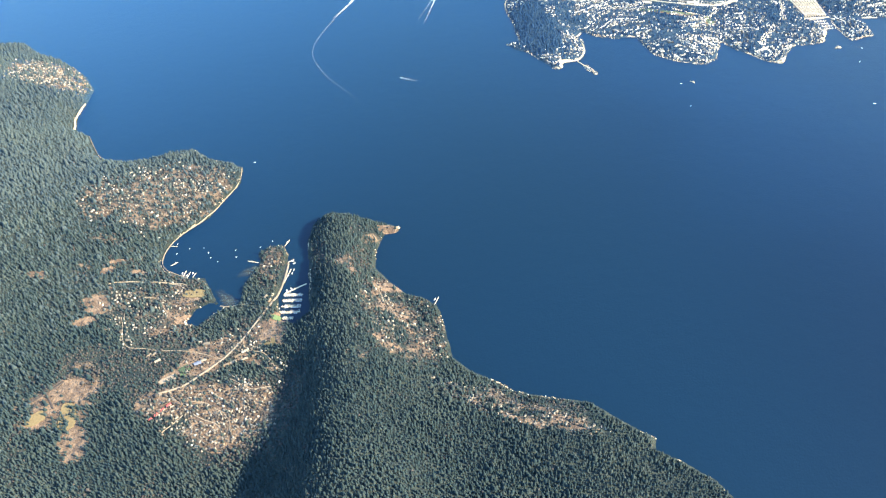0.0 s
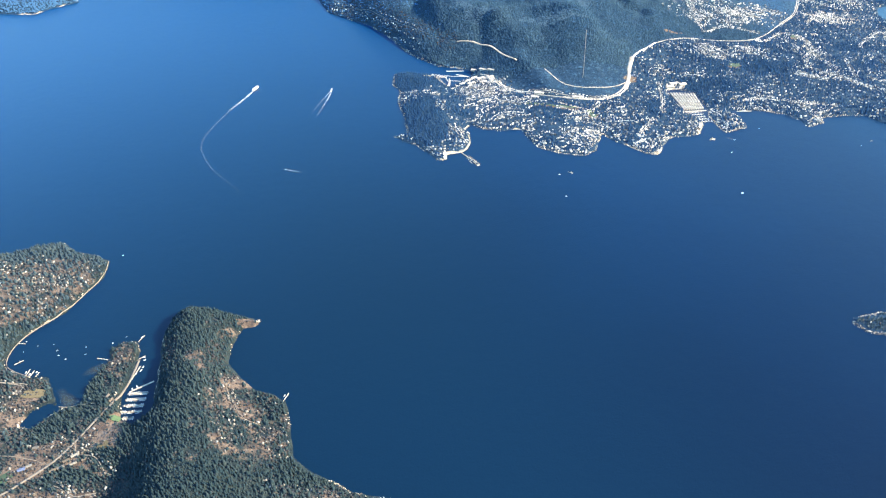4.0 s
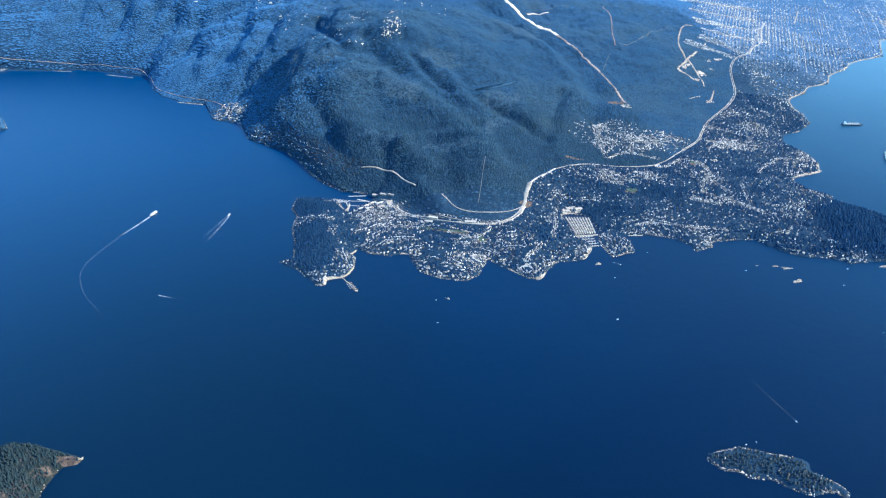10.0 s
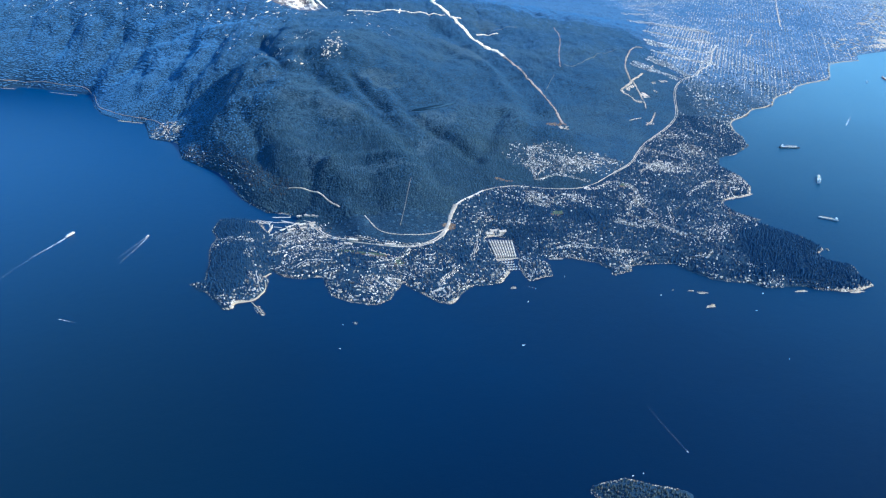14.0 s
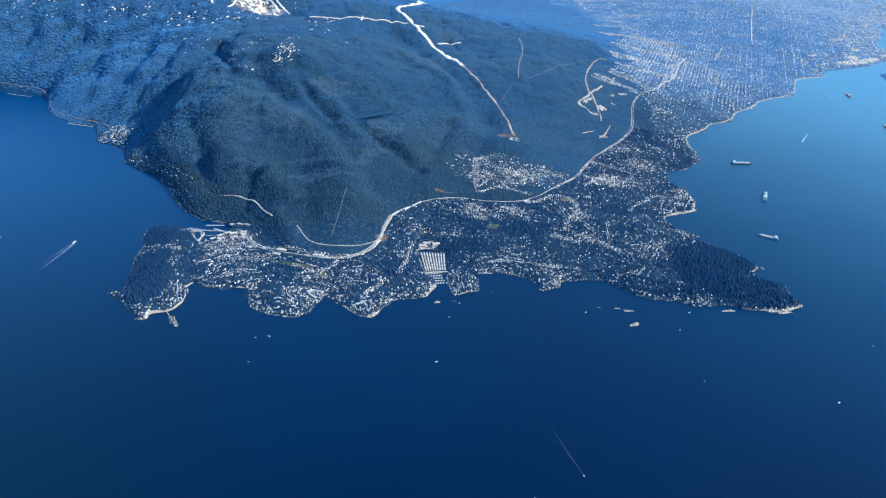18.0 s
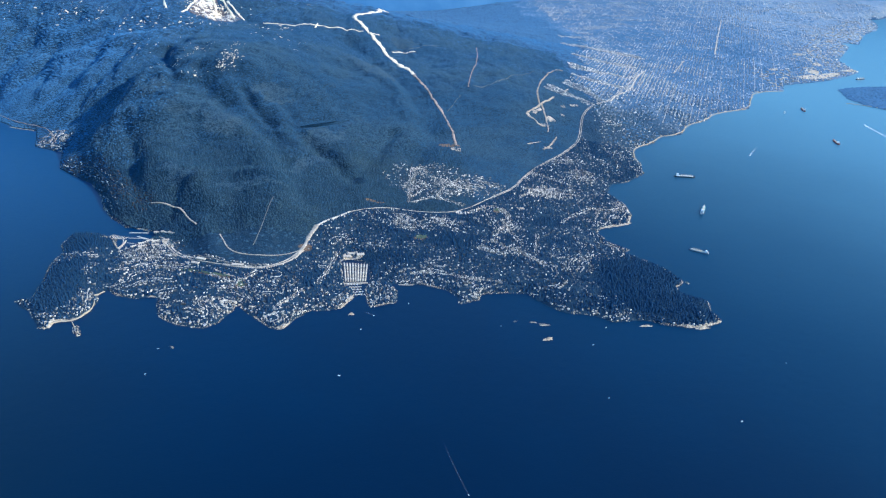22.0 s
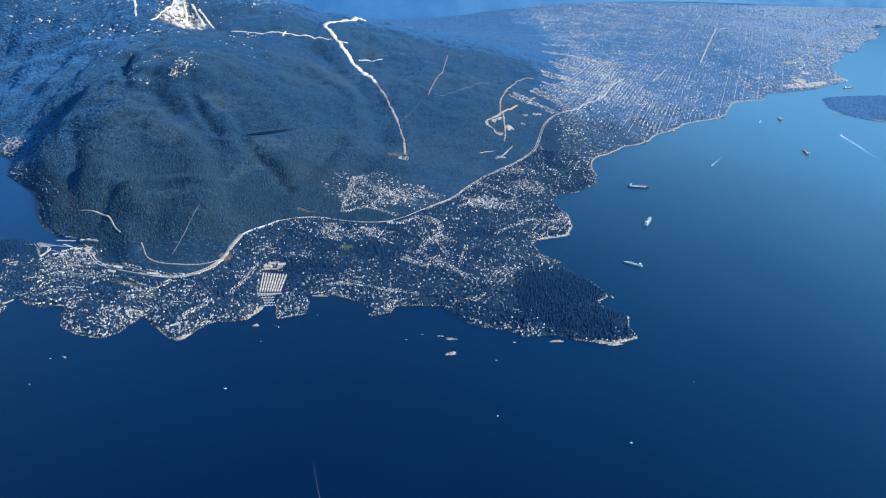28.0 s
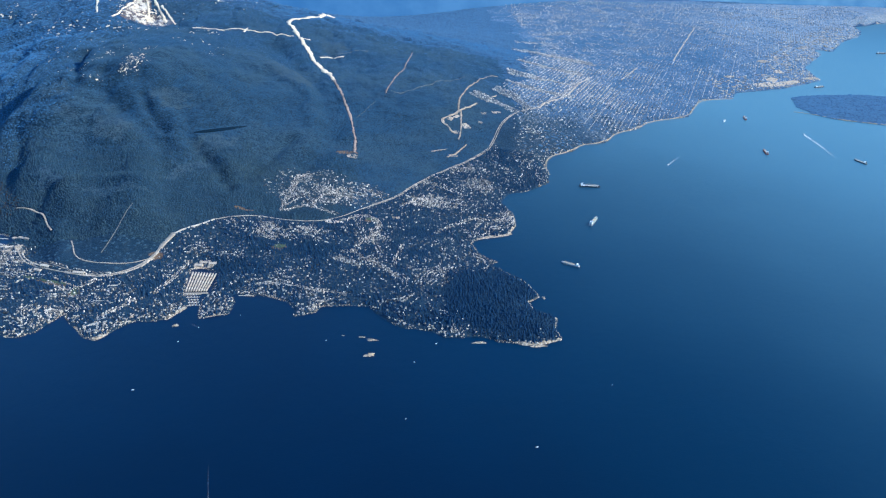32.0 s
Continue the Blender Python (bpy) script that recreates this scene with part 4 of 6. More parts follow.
strip("road", UPPER_ROAD, 2.6, GRAVEL, ragged=0.5, label="pale road cutting above the bay", kind="structure")
strip("road", RAMP, 1.9, ASPHALT, ragged=0.5, label="pale slip road beside the highway", kind="structure")
strip("road", FIRE_ROAD, 1.6, CUTTING, 1.0, ragged=0.6, label="brown track through the forest", kind="structure")
for line in TRAILS:
    strip("road", line, 1.0, TRAIL, 1.0, ragged=0.9, label="pale track through the upper forest", kind="structure")
strip("road", QUARRY_ROAD, 4, GRAVEL, ragged=0.5, label="pale gravel haul road", kind="structure")
strip("road", NORTH_ROAD_A, 4.5, GRAVEL, 1.0, label="pale straight highway through the far city", kind="structure")
strip("road", NORTH_ROAD_B, 4, GRAVEL, 1.0, label="pale straight road through the far city", kind="structure")
strip("road", ISLAND_ROAD, 1.9, TRACK, ragged=0.25, step=4, label="pale island main road to the harbour", kind="structure")
for line in (CROSS_ROAD, BEACH_ROAD, CAUSEWAY, LANE, *VILLAGE_LANES):
    strip("road", line, 0.75, TRACK, step=3, ragged=0.4, wiggle=5.0, label="narrow pale island lane", kind="structure")
strip("ski_run", SKI_RUN, 12, SNOW, 1.2, 3.5, 0.9, label="long snowy cut down the wooded ridge", category="snow", kind="structure")
strip("cleared_cut", CUT_RUN, 5.5, CUTTING, 1.0, 3, 1.1, label="bare brown cut below the snow line", category="clearing", kind="structure")
strip("ski_track", SKI_TRACK, 3, SNOW, 1.2, 4, 1.6, label="narrow snowy track across the ridge", category="snow", kind="structure")
for line in SKI_STUBS:
    strip("ski_track", line, 2.6, SNOW, 1.2, 4, 1.8, label="short snowy clearing beside the ski run", category="snow", kind="structure")
strip("power_line_cut", POWER_CUT, 1.0, TRAIL, 0.8, 6, 0.5, label="thin pale clearing up the slope", category="clearing", kind="structure")

for line in SUBURB_LANES + HILL_LANES:
    strip("road", line, 0.75, ASPHALT, step=4, ragged=0.8, wiggle=3.0, label="pale winding street among the houses", kind="structure")
strip("road", [(364, 1132), (382, 1119), (410, 1102)], 3.4, GRAVEL, step=4, ragged=0.6, label="pale yard road beside the golf course", kind="structure")

for line, w in (([(170, 979), (169, 992), (180, 997), (197, 996), (206, 1010), (213, 1030), (210, 1049)], 1.8), ([(203, 1064), (208, 1074), (213, 1081)], 1.6), ([(196, 996), (203, 984), (210, 972)], 0.9),
                (INLET_SHORE[3:16], 2.0), 
                ([(2040, 2240), (2090, 2215), (2127, 2166), (2193, 2136), (2245, 2116), (2400, 2076)], 3.0), ([(-502, 925), (-506, 897), (-494, 858)], 1.4)):
    strip("beach", line, w, SAND, 0.8, 4, 1.1, label="narrow pale beach along the shore", category="beach", kind="structure")
for line, w in ((BOWEN_NORTH[21:30], 0.6), (BOWEN_NORTH[12:16], 0.6)):
    strip("beach", line, w, TRACK, 0.8, 4, 1.1, label="narrow pale beach along the shore", category="beach", kind="structure")

# snow bowl below the summit: runs that fan out
for a, b, w in (((-60, 2575), (14, 2365), 9), ((-30, 2520), (60, 2500), 5), ((96, 2480), (62, 2348), 8), ((122, 2476), (150, 2345), 8), ((150, 2468), (204, 2350), 8), ((172, 2452), (232, 2362), 7)):
    b = (b[0], b[1] + 28 * math.sin(3.7 * b[0]) if b[1] < 2360 else b[1])
    mid = ((a[0] + b[0]) / 2 + 6, (a[1] + b[1]) / 2)
    strip("ski_run", [a, mid, b], w * 0.62, SNOW, 1.5, 3.0, 1.3, label="snow-covered ski run in the summit bowl", category="snow", kind="structure")


def snow_patches():
    """Scattered drifts left on the high slopes."""
    r = np.random.RandomState(3)
    verts, tris = [], []
    for cx, cy, rx, ry, count in ((281, 1845, 26, 28, 34), (270, 1818, 16, 12, 10), (284, 1939, 20, 20, 8), (-35, 2304, 40, 50, 9), (-102, 2315, 30, 40, 6), (205, 1810, 20, 14, 5),
                                  (83, 1923, 22, 20, 9), (140, 1903, 25, 20, 9), (-194, 2400, 40, 40, 5), (-277, 2448, 50, 50, 10), (187, 1972, 30, 40, 12), (309, 2165, 60, 60, 4),
                                  (339, 2280, 60, 30, 10), (417, 2048, 40, 40, 4), (30, 2130, 80, 80, 9), (120, 2300, 80, 40, 16), (-480, 2500, 120, 80, 12), (150, 2405, 55, 40, 40), (80, 2400, 30, 50, 14), (-620, 2560, 120, 60, 16)):
        for _ in range(3 * count):
            x, y, n, b = cx + rx * r.normal() * 0.6, cy + ry * r.normal() * 0.6, 9, len(verts)
            size = (0.7 + 3.6 * r.uniform() ** 2.5) * (0.8 if cy < 2000 else 1.3)
            turn, flat = r.uniform(0, 3.14), r.uniform(0.25, 0.7)
            ring_at = [(size * m * math.cos(a) , size * flat * m * math.sin(a)) for a, m in ((6.2832 * k / n, r.uniform(0.4, 1.3)) for k in range(n))]
            for u, w in [(0, 0)] + ring_at:
                px, py = x + u * math.cos(turn) - w * math.sin(turn), y + u * math.sin(turn) + w * math.cos(turn)
                verts.append((px, py, float(ground_z(px, py)) + (2.0 if u or w else 2.6)))
            tris += [(b, b + 1 + k, b + 1 + (k + 1) % n) for k in range(n)]
    bulk("snow_patches", verts, tris, SNOW, label="scattered white snow drifts on the high slopes", category="snow", kind="stuff")


snow_patches()


def far_range():
    """Ranges beyond the city, a backdrop drawn in to fit the camera's view."""
    line = resample([(-1600, 4100), (-500, 4000), (300, 3850), (800, 3850), (1200, 4050), (1700, 4350), (2400, 4500), (3000, 4500), (3600, 4300), (4100, 3700)], 45)
    n, verts = len(line), []
    crest = 190 + 90 * fractal(line[:, 0], line[:, 1], 700, 4)
    for k, (h, back) in enumerate(((-0.1, -60), (0.3, 0), (0.65, 70), (1.0, 160), (0.2, 420))):
        out = (line - np.array((800, 80))) / np.hypot(*(line - np.array((800, 80))).T)[:, None]
        p = line + out * back
        verts.append(np.c_[p, h * crest * (1 + 0.16 * fractal(p[:, 0] * 2, p[:, 1], 200, 4))])
    v = np.stack(verts, 1)
    i = np.arange(n - 1)[:, None] * 5 + np.arange(4)[None]
    tris = np.concatenate([np.stack([i, i + 1, i + 6], -1).reshape(-1, 3), np.stack([i, i + 6, i + 5], -1).reshape(-1, 3)])
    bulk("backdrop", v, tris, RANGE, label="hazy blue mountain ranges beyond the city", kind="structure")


far_range()


# ---- trees and houses in their thousands ----
rng = np.random.RandomState(5)
ROADS = [HIGHWAY, SEA_ROAD, SHELF_ROAD, EAST_JUNCTION, UPPER_ROAD, RAMP, QUARRY_ROAD, ISLAND_ROAD, CROSS_ROAD, BEACH_ROAD, CAUSEWAY, LANE, *VILLAGE_LANES, *SUBURB_LANES, *HILL_LANES]


def jittered(x0, x1, y0, y1, gap):
    x, y = np.meshgrid(np.arange(x0, x1, gap), np.arange(y0, y1, gap))
    x, y = (a.ravel() + gap * rng.uniform(-0.48, 0.48, a.size) for a in (x, y))
    return x, y


def clear_of_lines(x, y):
    free = np.ones(x.shape, bool)
    for line in ROADS:
        reach = 3.4 if line is HIGHWAY else 2.8 if line in (UPPER_ROAD, RAMP, QUARRY_ROAD) else 1.5
        px, py = np.array(line).T
        m = (x > px.min() - 9) & (x < px.max() + 9) & (y > py.min() - 9) & (y < py.max() + 9)
        free[m] &= line_distance(x[m], y[m], line) > reach
    hollow = np.hypot(((x - 500) * 0.875 + (y - 1668) * 0.485) / 60, (-(x - 500) * 0.485 + (y - 1668) * 0.875) / 13) < 1
    free &= ~hollow
    for line, reach in ((SKI_RUN, 3.6), (CUT_RUN, 3), (SKI_TRACK, 2.5), *((line, 2.5) for line in SKI_STUBS), (POWER_CUT, 2.2), (FIRE_ROAD, 3)):
        free &= line_distance(x, y, line) > reach
    return free


def ring(n, r, z, turn=0.0):
    return [(r * math.cos(2 * math.pi * k / n + turn), r * math.sin(2 * math.pi * k / n + turn), z) for k in range(n)]


SPRUCE = ring(5, 1.0, 0.08) + [(0.05, 0, 0.72)] + ring(5, 0.62, 0.45, 0.6) + [(0, 0, 1.0)]
SPRUCE_FACES = [(k, (k + 1) % 5, 5) for k in range(5)] + [(6 + k, 6 + (k + 1) % 5, 11) for k in range(5)]
CROWN = ring(5, 0.75, 0.12) + ring(5, 1.0, 0.5, 0.5) + [(0.1, 0.05, 1.0)]
CROWN_FACES = [(k, (k + 1) % 5, 5 + k) for k in range(5)] + [((k + 1) % 5, 5 + (k + 1) % 5, 5 + k) for k in range(5)] + [(5 + k, 5 + (k + 1) % 5, 10) for k in range(5)]

CANOPY = ring(6, 1.0, 0.0) + [(0.1, 0.06, 1.0)]
CANOPY_FACES = [(k, (k + 1) % 6, 6) for k in range(6)]


def forest(name, area, gap, tall, wide, share, template=(SPRUCE, SPRUCE_FACES), material=CONIFER, label=""):
    x, y = jittered(*area, gap)
    d, t, b, z = on_grid(DD, x, y), on_grid(TOWN, x, y), on_grid(BARE, x, y), on_grid(ZZ, x, y)
    keep = (d > 2.6) & (rng.uniform(size=x.size) < share(x, y, t, b, z)) & clear_of_lines(x, y)
    x, y, z, t = x[keep], y[keep], z[keep], t[keep]
    n = len(x)
    grow = (0.62 + 0.6 * rng.uniform(size=n) ** 1.4) * (1 + 0.3 * fractal(x, y, 26, 3)) * np.where(rng.uniform(size=n) < 0.07, 1.3, 1)
    radius = wide * grow * rng.uniform(0.8, 1.2, n)
    v, f = scatter(*template, np.stack([x, y, z - 0.3], 1), np.stack([radius, radius * rng.uniform(0.8, 1.2, n)], 1), rng.uniform(0, 6.3, n), tall * grow * rng.uniform(0.85, 1.2, n))
    v = v + rng.uniform(-0.12, 0.12, v.shape) * wide
    return bulk(name, v, f, material, label=label, category="forest", kind="stuff")


def woods(x, y, t, b, z):
    brown = smooth(fractal(x + 50, y - 30, 70, 3), 0.0, 0.4) * (z < 14) * (y < 640)
    return (1 - np.where(y < 600, 0.46, np.where(y < 960, 0.55, 0.5)) * t) * (1 - 0.9 * smooth(b, 0.3, 0.8)) * (0.98 - 0.7 * brown * (y < 960)) * (1 - 0.62 * thinned(x, y))


def broadleaf(x, y, t, b, z):
    brown = smooth(fractal(x + 50, y - 30, 70, 3), -0.05, 0.4) * (z < 14) * (y < 640) + 0.3 * t + 0.025 + 0.6 * thinned(x, y)
    return brown * (1 - 0.8 * smooth(b, 0.3, 0.8))


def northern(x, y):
    """0 in the near valley and on the ridge, 1 on the northern and western slopes that are paled for haze."""
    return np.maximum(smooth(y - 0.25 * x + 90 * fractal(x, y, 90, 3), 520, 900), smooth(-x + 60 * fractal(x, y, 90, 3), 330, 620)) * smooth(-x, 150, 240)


forest("island_conifers", (-640, 260, 255, 880), 2.25, 4.4, 1.35, lambda x, y, t, b, z: woods(x, y, t, b, z) * (1 - northern(x, y)), label="dense dark green conifers covering the island slopes")
forest("north_island_conifers", (-900, -150, 255, 1120), 3.3, 4.6, 1.85, lambda x, y, t, b, z: woods(x, y, t, b, z) * northern(x, y), material=NORTH_CONIFER, label="conifers on the island's northern slopes, coloured paler for haze")
forest("back_island_conifers", (-900, 330, -330, 262), 6.0, 4.6, 4.2, woods, (CANOPY, CANOPY_FACES), label="conifers on the back of the island")
forest("island_bare_trees", (-480, 120, 270, 800), 3.0, 2.0, 1.2, broadleaf, (CROWN, CROWN_FACES), BARE_TREE, "leafless brown-grey broadleaf trees in the island valley")
STANDS = [(120, 1772, 52, 26, -50), (188, 1682, 34, 20, -30), (285, 1625, 66, 26, -38), (498, 1600, 44, 44, 0), (240, 1414, 46, 22, -25), (385, 1358, 66, 14, -5), (478, 1478, 70, 22, 55), (375, 1758, 40, 34, 0), (600, 2030, 90, 46, -40), (700, 2300, 40, 40, 0)]


def stand(x, y):
    """Lighter young growth on the knolls and spurs."""
    return smooth(spots(x + 26 * fractal(x, y, 40, 3), y + 26 * fractal(x + 300, y, 40, 3), STANDS, 0.25), 0.25, 0.75)


def foot(x, y):
    """The lower slopes above the highway, with the tallest trees."""
    return smooth(1690 - y + 60 * fractal(x, y, 80, 3), 0, 240) * smooth(x, -20, 40) * smooth(830 - x, 0, 80)


def upland(x, y):
    """The land on the mountain's side of the highway."""
    hx, hy = np.array(HIGHWAY).T
    return np.where(x < 236, y > 1285, y > np.interp(x, hx, hy) + 3)


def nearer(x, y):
    """1 on the front slopes, falling to 0 on the far western and upper ones, coloured for thicker haze."""
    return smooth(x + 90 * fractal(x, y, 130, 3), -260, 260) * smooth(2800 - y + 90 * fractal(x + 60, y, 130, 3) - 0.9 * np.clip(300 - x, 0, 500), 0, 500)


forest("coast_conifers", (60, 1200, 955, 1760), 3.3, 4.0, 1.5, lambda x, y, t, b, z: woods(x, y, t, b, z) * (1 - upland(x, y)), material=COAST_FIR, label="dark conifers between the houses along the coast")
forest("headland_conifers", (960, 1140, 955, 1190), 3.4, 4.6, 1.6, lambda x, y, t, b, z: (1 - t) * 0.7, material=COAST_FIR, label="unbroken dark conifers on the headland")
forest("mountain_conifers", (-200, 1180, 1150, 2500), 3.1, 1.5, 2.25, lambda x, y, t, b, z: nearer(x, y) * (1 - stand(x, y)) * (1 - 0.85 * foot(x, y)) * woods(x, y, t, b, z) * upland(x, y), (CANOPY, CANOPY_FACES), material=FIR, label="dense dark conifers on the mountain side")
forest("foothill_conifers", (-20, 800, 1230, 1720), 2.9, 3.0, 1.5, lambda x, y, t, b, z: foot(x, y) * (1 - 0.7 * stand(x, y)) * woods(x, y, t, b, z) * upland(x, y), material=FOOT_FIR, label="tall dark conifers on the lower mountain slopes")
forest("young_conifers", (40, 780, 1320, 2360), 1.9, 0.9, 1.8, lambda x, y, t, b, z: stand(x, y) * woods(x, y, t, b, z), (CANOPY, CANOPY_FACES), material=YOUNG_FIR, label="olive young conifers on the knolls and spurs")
forest("shelf_bare_trees", (-60, 220, 1340, 1640), 3.4, 2.6, 1.3, lambda x, y, t, b, z: 0.55 * smooth(26 - line_distance(x, y, SHELF_ROAD), 0, 14), (CROWN, CROWN_FACES), BARE_TREE, "leafless broadleaf trees along the shore shelf")
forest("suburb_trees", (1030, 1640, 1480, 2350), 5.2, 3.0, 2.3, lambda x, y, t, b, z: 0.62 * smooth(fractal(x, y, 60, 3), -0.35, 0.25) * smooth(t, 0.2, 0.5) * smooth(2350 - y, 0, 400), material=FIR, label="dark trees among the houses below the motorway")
forest("west_conifers", (-480, 220, 1400, 2080), 2.9, 0.95, 2.4, lambda x, y, t, b, z: woods(x, y, t, b, z) * (1 - nearer(x, y)), (CANOPY, CANOPY_FACES), material=HAZED_FIR, label="dense conifers on the steep western slopes")
forest("high_conifers", (-780, 1320, 1900, 2800), 5.0, 1.3, 3.8, lambda x, y, t, b, z: ((y > 2080) | (x > 220)) * (1 - nearer(x, y)) * (1 - 0.7 * t) * (1 - b) * (0.95 - 0.6 * smooth(z, 150, 230)), (CANOPY, CANOPY_FACES), material=HAZED_FIR, label="conifers thinning out below the snowy summits")
forest("far_coast_conifers", (-1500, -760, 2150, 2900), 8.0, 2.0, 5.4, lambda x, y, t, b, z: 0.95 * (z > 2) * (1 - b), (CANOPY, CANOPY_FACES), material=HAZED_FIR, label="hazy conifers on the far western coast")
forest("islet_conifers", (588, 704, 538, 615), 3.0, 3.6, 1.3, lambda x, y, t, b, z: 0.75 * smooth(on_grid(DD, x, y), 2, 7), material=NORTH_CONIFER, label="dark trees on the small wooded island")
forest("far_island_conifers", (-960, -590, 1650, 1890), 4.0, 3.5, 2.4, lambda x, y, t, b, z: 0.9, material=HAZED_FIR, label="dark conifers on a far wooded island")
forest("park_conifers", (2060, 2900, 1950, 2520), 9.0, 1.6, 7.0, lambda x, y, t, b, z: 0.95 * (z > 0), (CANOPY, CANOPY_FACES), material=FAR_HAZED_FIR, label="dark wooded park across the inlet")

GABLE = [(-1, -1, 0), (1, -1, 0), (1, 1, 0), (-1, 1, 0), (-1, -1, 0.6), (1, -1, 0.6), (1, 1, 0.6), (-1, 1, 0.6), (-1, 0, 1), (1, 0, 1)]
GABLE_FACES = [(0, 1, 5), (0, 5, 4), (1, 2, 6), (1, 6, 5), (2, 3, 7), (2, 7, 6), (3, 0, 4), (3, 4, 7), (4, 5, 9), (4, 9, 8), (6, 7, 8), (6, 8, 9), (4, 8, 7), (5, 6, 9)]
SHED = [(-1, -1, 0), (1, -1, 0), (1, 1, 0), (-1, 1, 0), (-1, -1, 1), (1, -1, 1), (1, 1, 1), (-1, 1, 1)]
SHED_FACES = [(0, 1, 5), (0, 5, 4), (1, 2, 6), (1, 6, 5), (2, 3, 7), (2, 7, 6), (3, 0, 4), (3, 4, 7), (4, 5, 6), (4, 6, 7)]


def lanes(x, y, apart, way=None):
    """Numbers the winding residential lanes: whole numbers lie on a lane, halves between two."""
    if way:
        return (way[0] * x + way[1] * y + way[2] * fractal(x, y, 180, 2)) / apart
    return (on_grid(ZZ, x, y) * 1.5 + 0.22 * y - 0.12 * x + 62 * fractal(x + 900, y, 140, 2) + 14 * fractal(x, y - 700, 45, 2)) / apart


def houses(name, area, gap, size, share, label, template=(GABLE, GABLE_FACES), material=ROOFS, tall=1.9, apart=0.0, way=None):
    x, y = jittered(*area, gap)
    if apart:
        k = lanes(x, y, apart, way) % 1.0
        near = np.abs(np.abs(k - 0.5) - 0.23) < (rng.uniform(0.03, 0.14, k.size) if way else rng.uniform(0.03, 0.16, k.size))
        x, y = x[near], y[near]
    d, t = on_grid(DD, x, y), on_grid(TOWN, x, y)
    patch = np.maximum(spots(x, y, DENSE, 0.5), 0.6 * smooth(fractal(x, y, 60, 3), -0.2, 0.4))
    keep = (d > 2.0) & (rng.uniform(size=x.size) < share * t * (0.15 + 0.85 * smooth(patch, 0.25, 0.85))) & clear_of_lines(x, y)
    x, y = x[keep], y[keep]
    n = len(x)
    turn = 3 * fractal(x, y, 90, 1) + rng.choice([0, math.pi / 2], n)
    if apart:
        turn = np.arctan2(-(lanes(x + 1, y, apart, way) - lanes(x - 1, y, apart, way)), lanes(x, y + 1, apart, way) - lanes(x, y - 1, apart, way)) + rng.normal(0, 0.12, n)
    half = np.stack([size * rng.uniform(0.7, 1.35, n), size * rng.uniform(0.55, 0.95, n)], 1)
    v, f = scatter(*template, np.stack([x, y, ground_z(x, y) - 0.3], 1), half, turn, tall * rng.uniform(0.8, 1.3, n))
    return bulk(name, v, f, material, label=label, category="houses", kind="stuff")


houses("coast_houses", (100, 1120, 960, 1760), 1.7, 1.05, 0.55, "closely set houses with pale roofs among dark trees", apart=13.0)
houses("village_houses", (196, 300, 1180, 1276), 2.0, 1.3, 1.0, "closely set cream-roofed houses of the ferry village", apart=7.0, way=(0.85, 0.5, 10))
houses("hillside_houses", (620, 1330, 1380, 1900), 2.2, 1.25, 0.6, "rows of pale-roofed houses on the hillside", apart=18.0)
TERRACES = [[(1299, 2966), (1383, 2957)], [(1265, 2776), (1394, 2731), (1538, 2662)], [(1262, 2584), (1355, 2528), (1460, 2510)], [(1199, 2370), (1298, 2361), (1409, 2363)], [(1185, 2265), (1274, 2226), (1370, 2229)], [(1138, 2157), (1199, 2116), (1214, 2037)], [(1071, 2082), (1126, 2036), (1181, 1994)]]


def terrace_houses():
    """Bands of houses that follow the contours of the wooded slope, two and four rows deep."""
    parts = []
    for line in TERRACES:
        q = resample(line, 2.6)
        g = np.gradient(q, axis=0)
        side = np.stack([-g[:, 1], g[:, 0]], 1) / np.hypot(*g.T)[:, None]
        for row in np.arange(-26, 27, 6.5):
            off = row + 4 * fractal(q[:, 0], q[:, 1] + row, 60, 2) + rng.uniform(-0.7, 0.7, len(q))
            p = q + side * off[:, None]
            keep = (rng.uniform(size=len(q)) < 0.82) & (np.abs(row) < 27 * (0.65 + 0.5 * fractal(q[:, 0], q[:, 1], 90, 2)))
            parts.append(np.c_[p, np.arctan2(g[:, 1], g[:, 0])][keep])
    x, y, turn = np.concatenate(parts).T
    keep = (on_grid(DD, x, y) > 3) & clear_of_lines(x, y)
    x, y, turn = x[keep], y[keep], turn[keep]
    n = len(x)
    half = np.stack([rng.uniform(0.9, 1.6, n), rng.uniform(0.8, 1.3, n)], 1)
    v, f = scatter(GABLE, GABLE_FACES, np.stack([x, y, ground_z(x, y) - 0.3], 1), half, turn, 2.4 * rng.uniform(0.8, 1.3, n))
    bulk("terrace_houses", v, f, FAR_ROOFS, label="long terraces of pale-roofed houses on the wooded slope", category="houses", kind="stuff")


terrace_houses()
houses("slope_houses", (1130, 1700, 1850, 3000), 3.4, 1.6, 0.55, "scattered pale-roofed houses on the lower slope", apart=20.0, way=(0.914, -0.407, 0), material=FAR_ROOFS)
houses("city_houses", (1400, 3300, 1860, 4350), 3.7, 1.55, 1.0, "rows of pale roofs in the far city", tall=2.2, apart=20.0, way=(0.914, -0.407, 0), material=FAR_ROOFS)

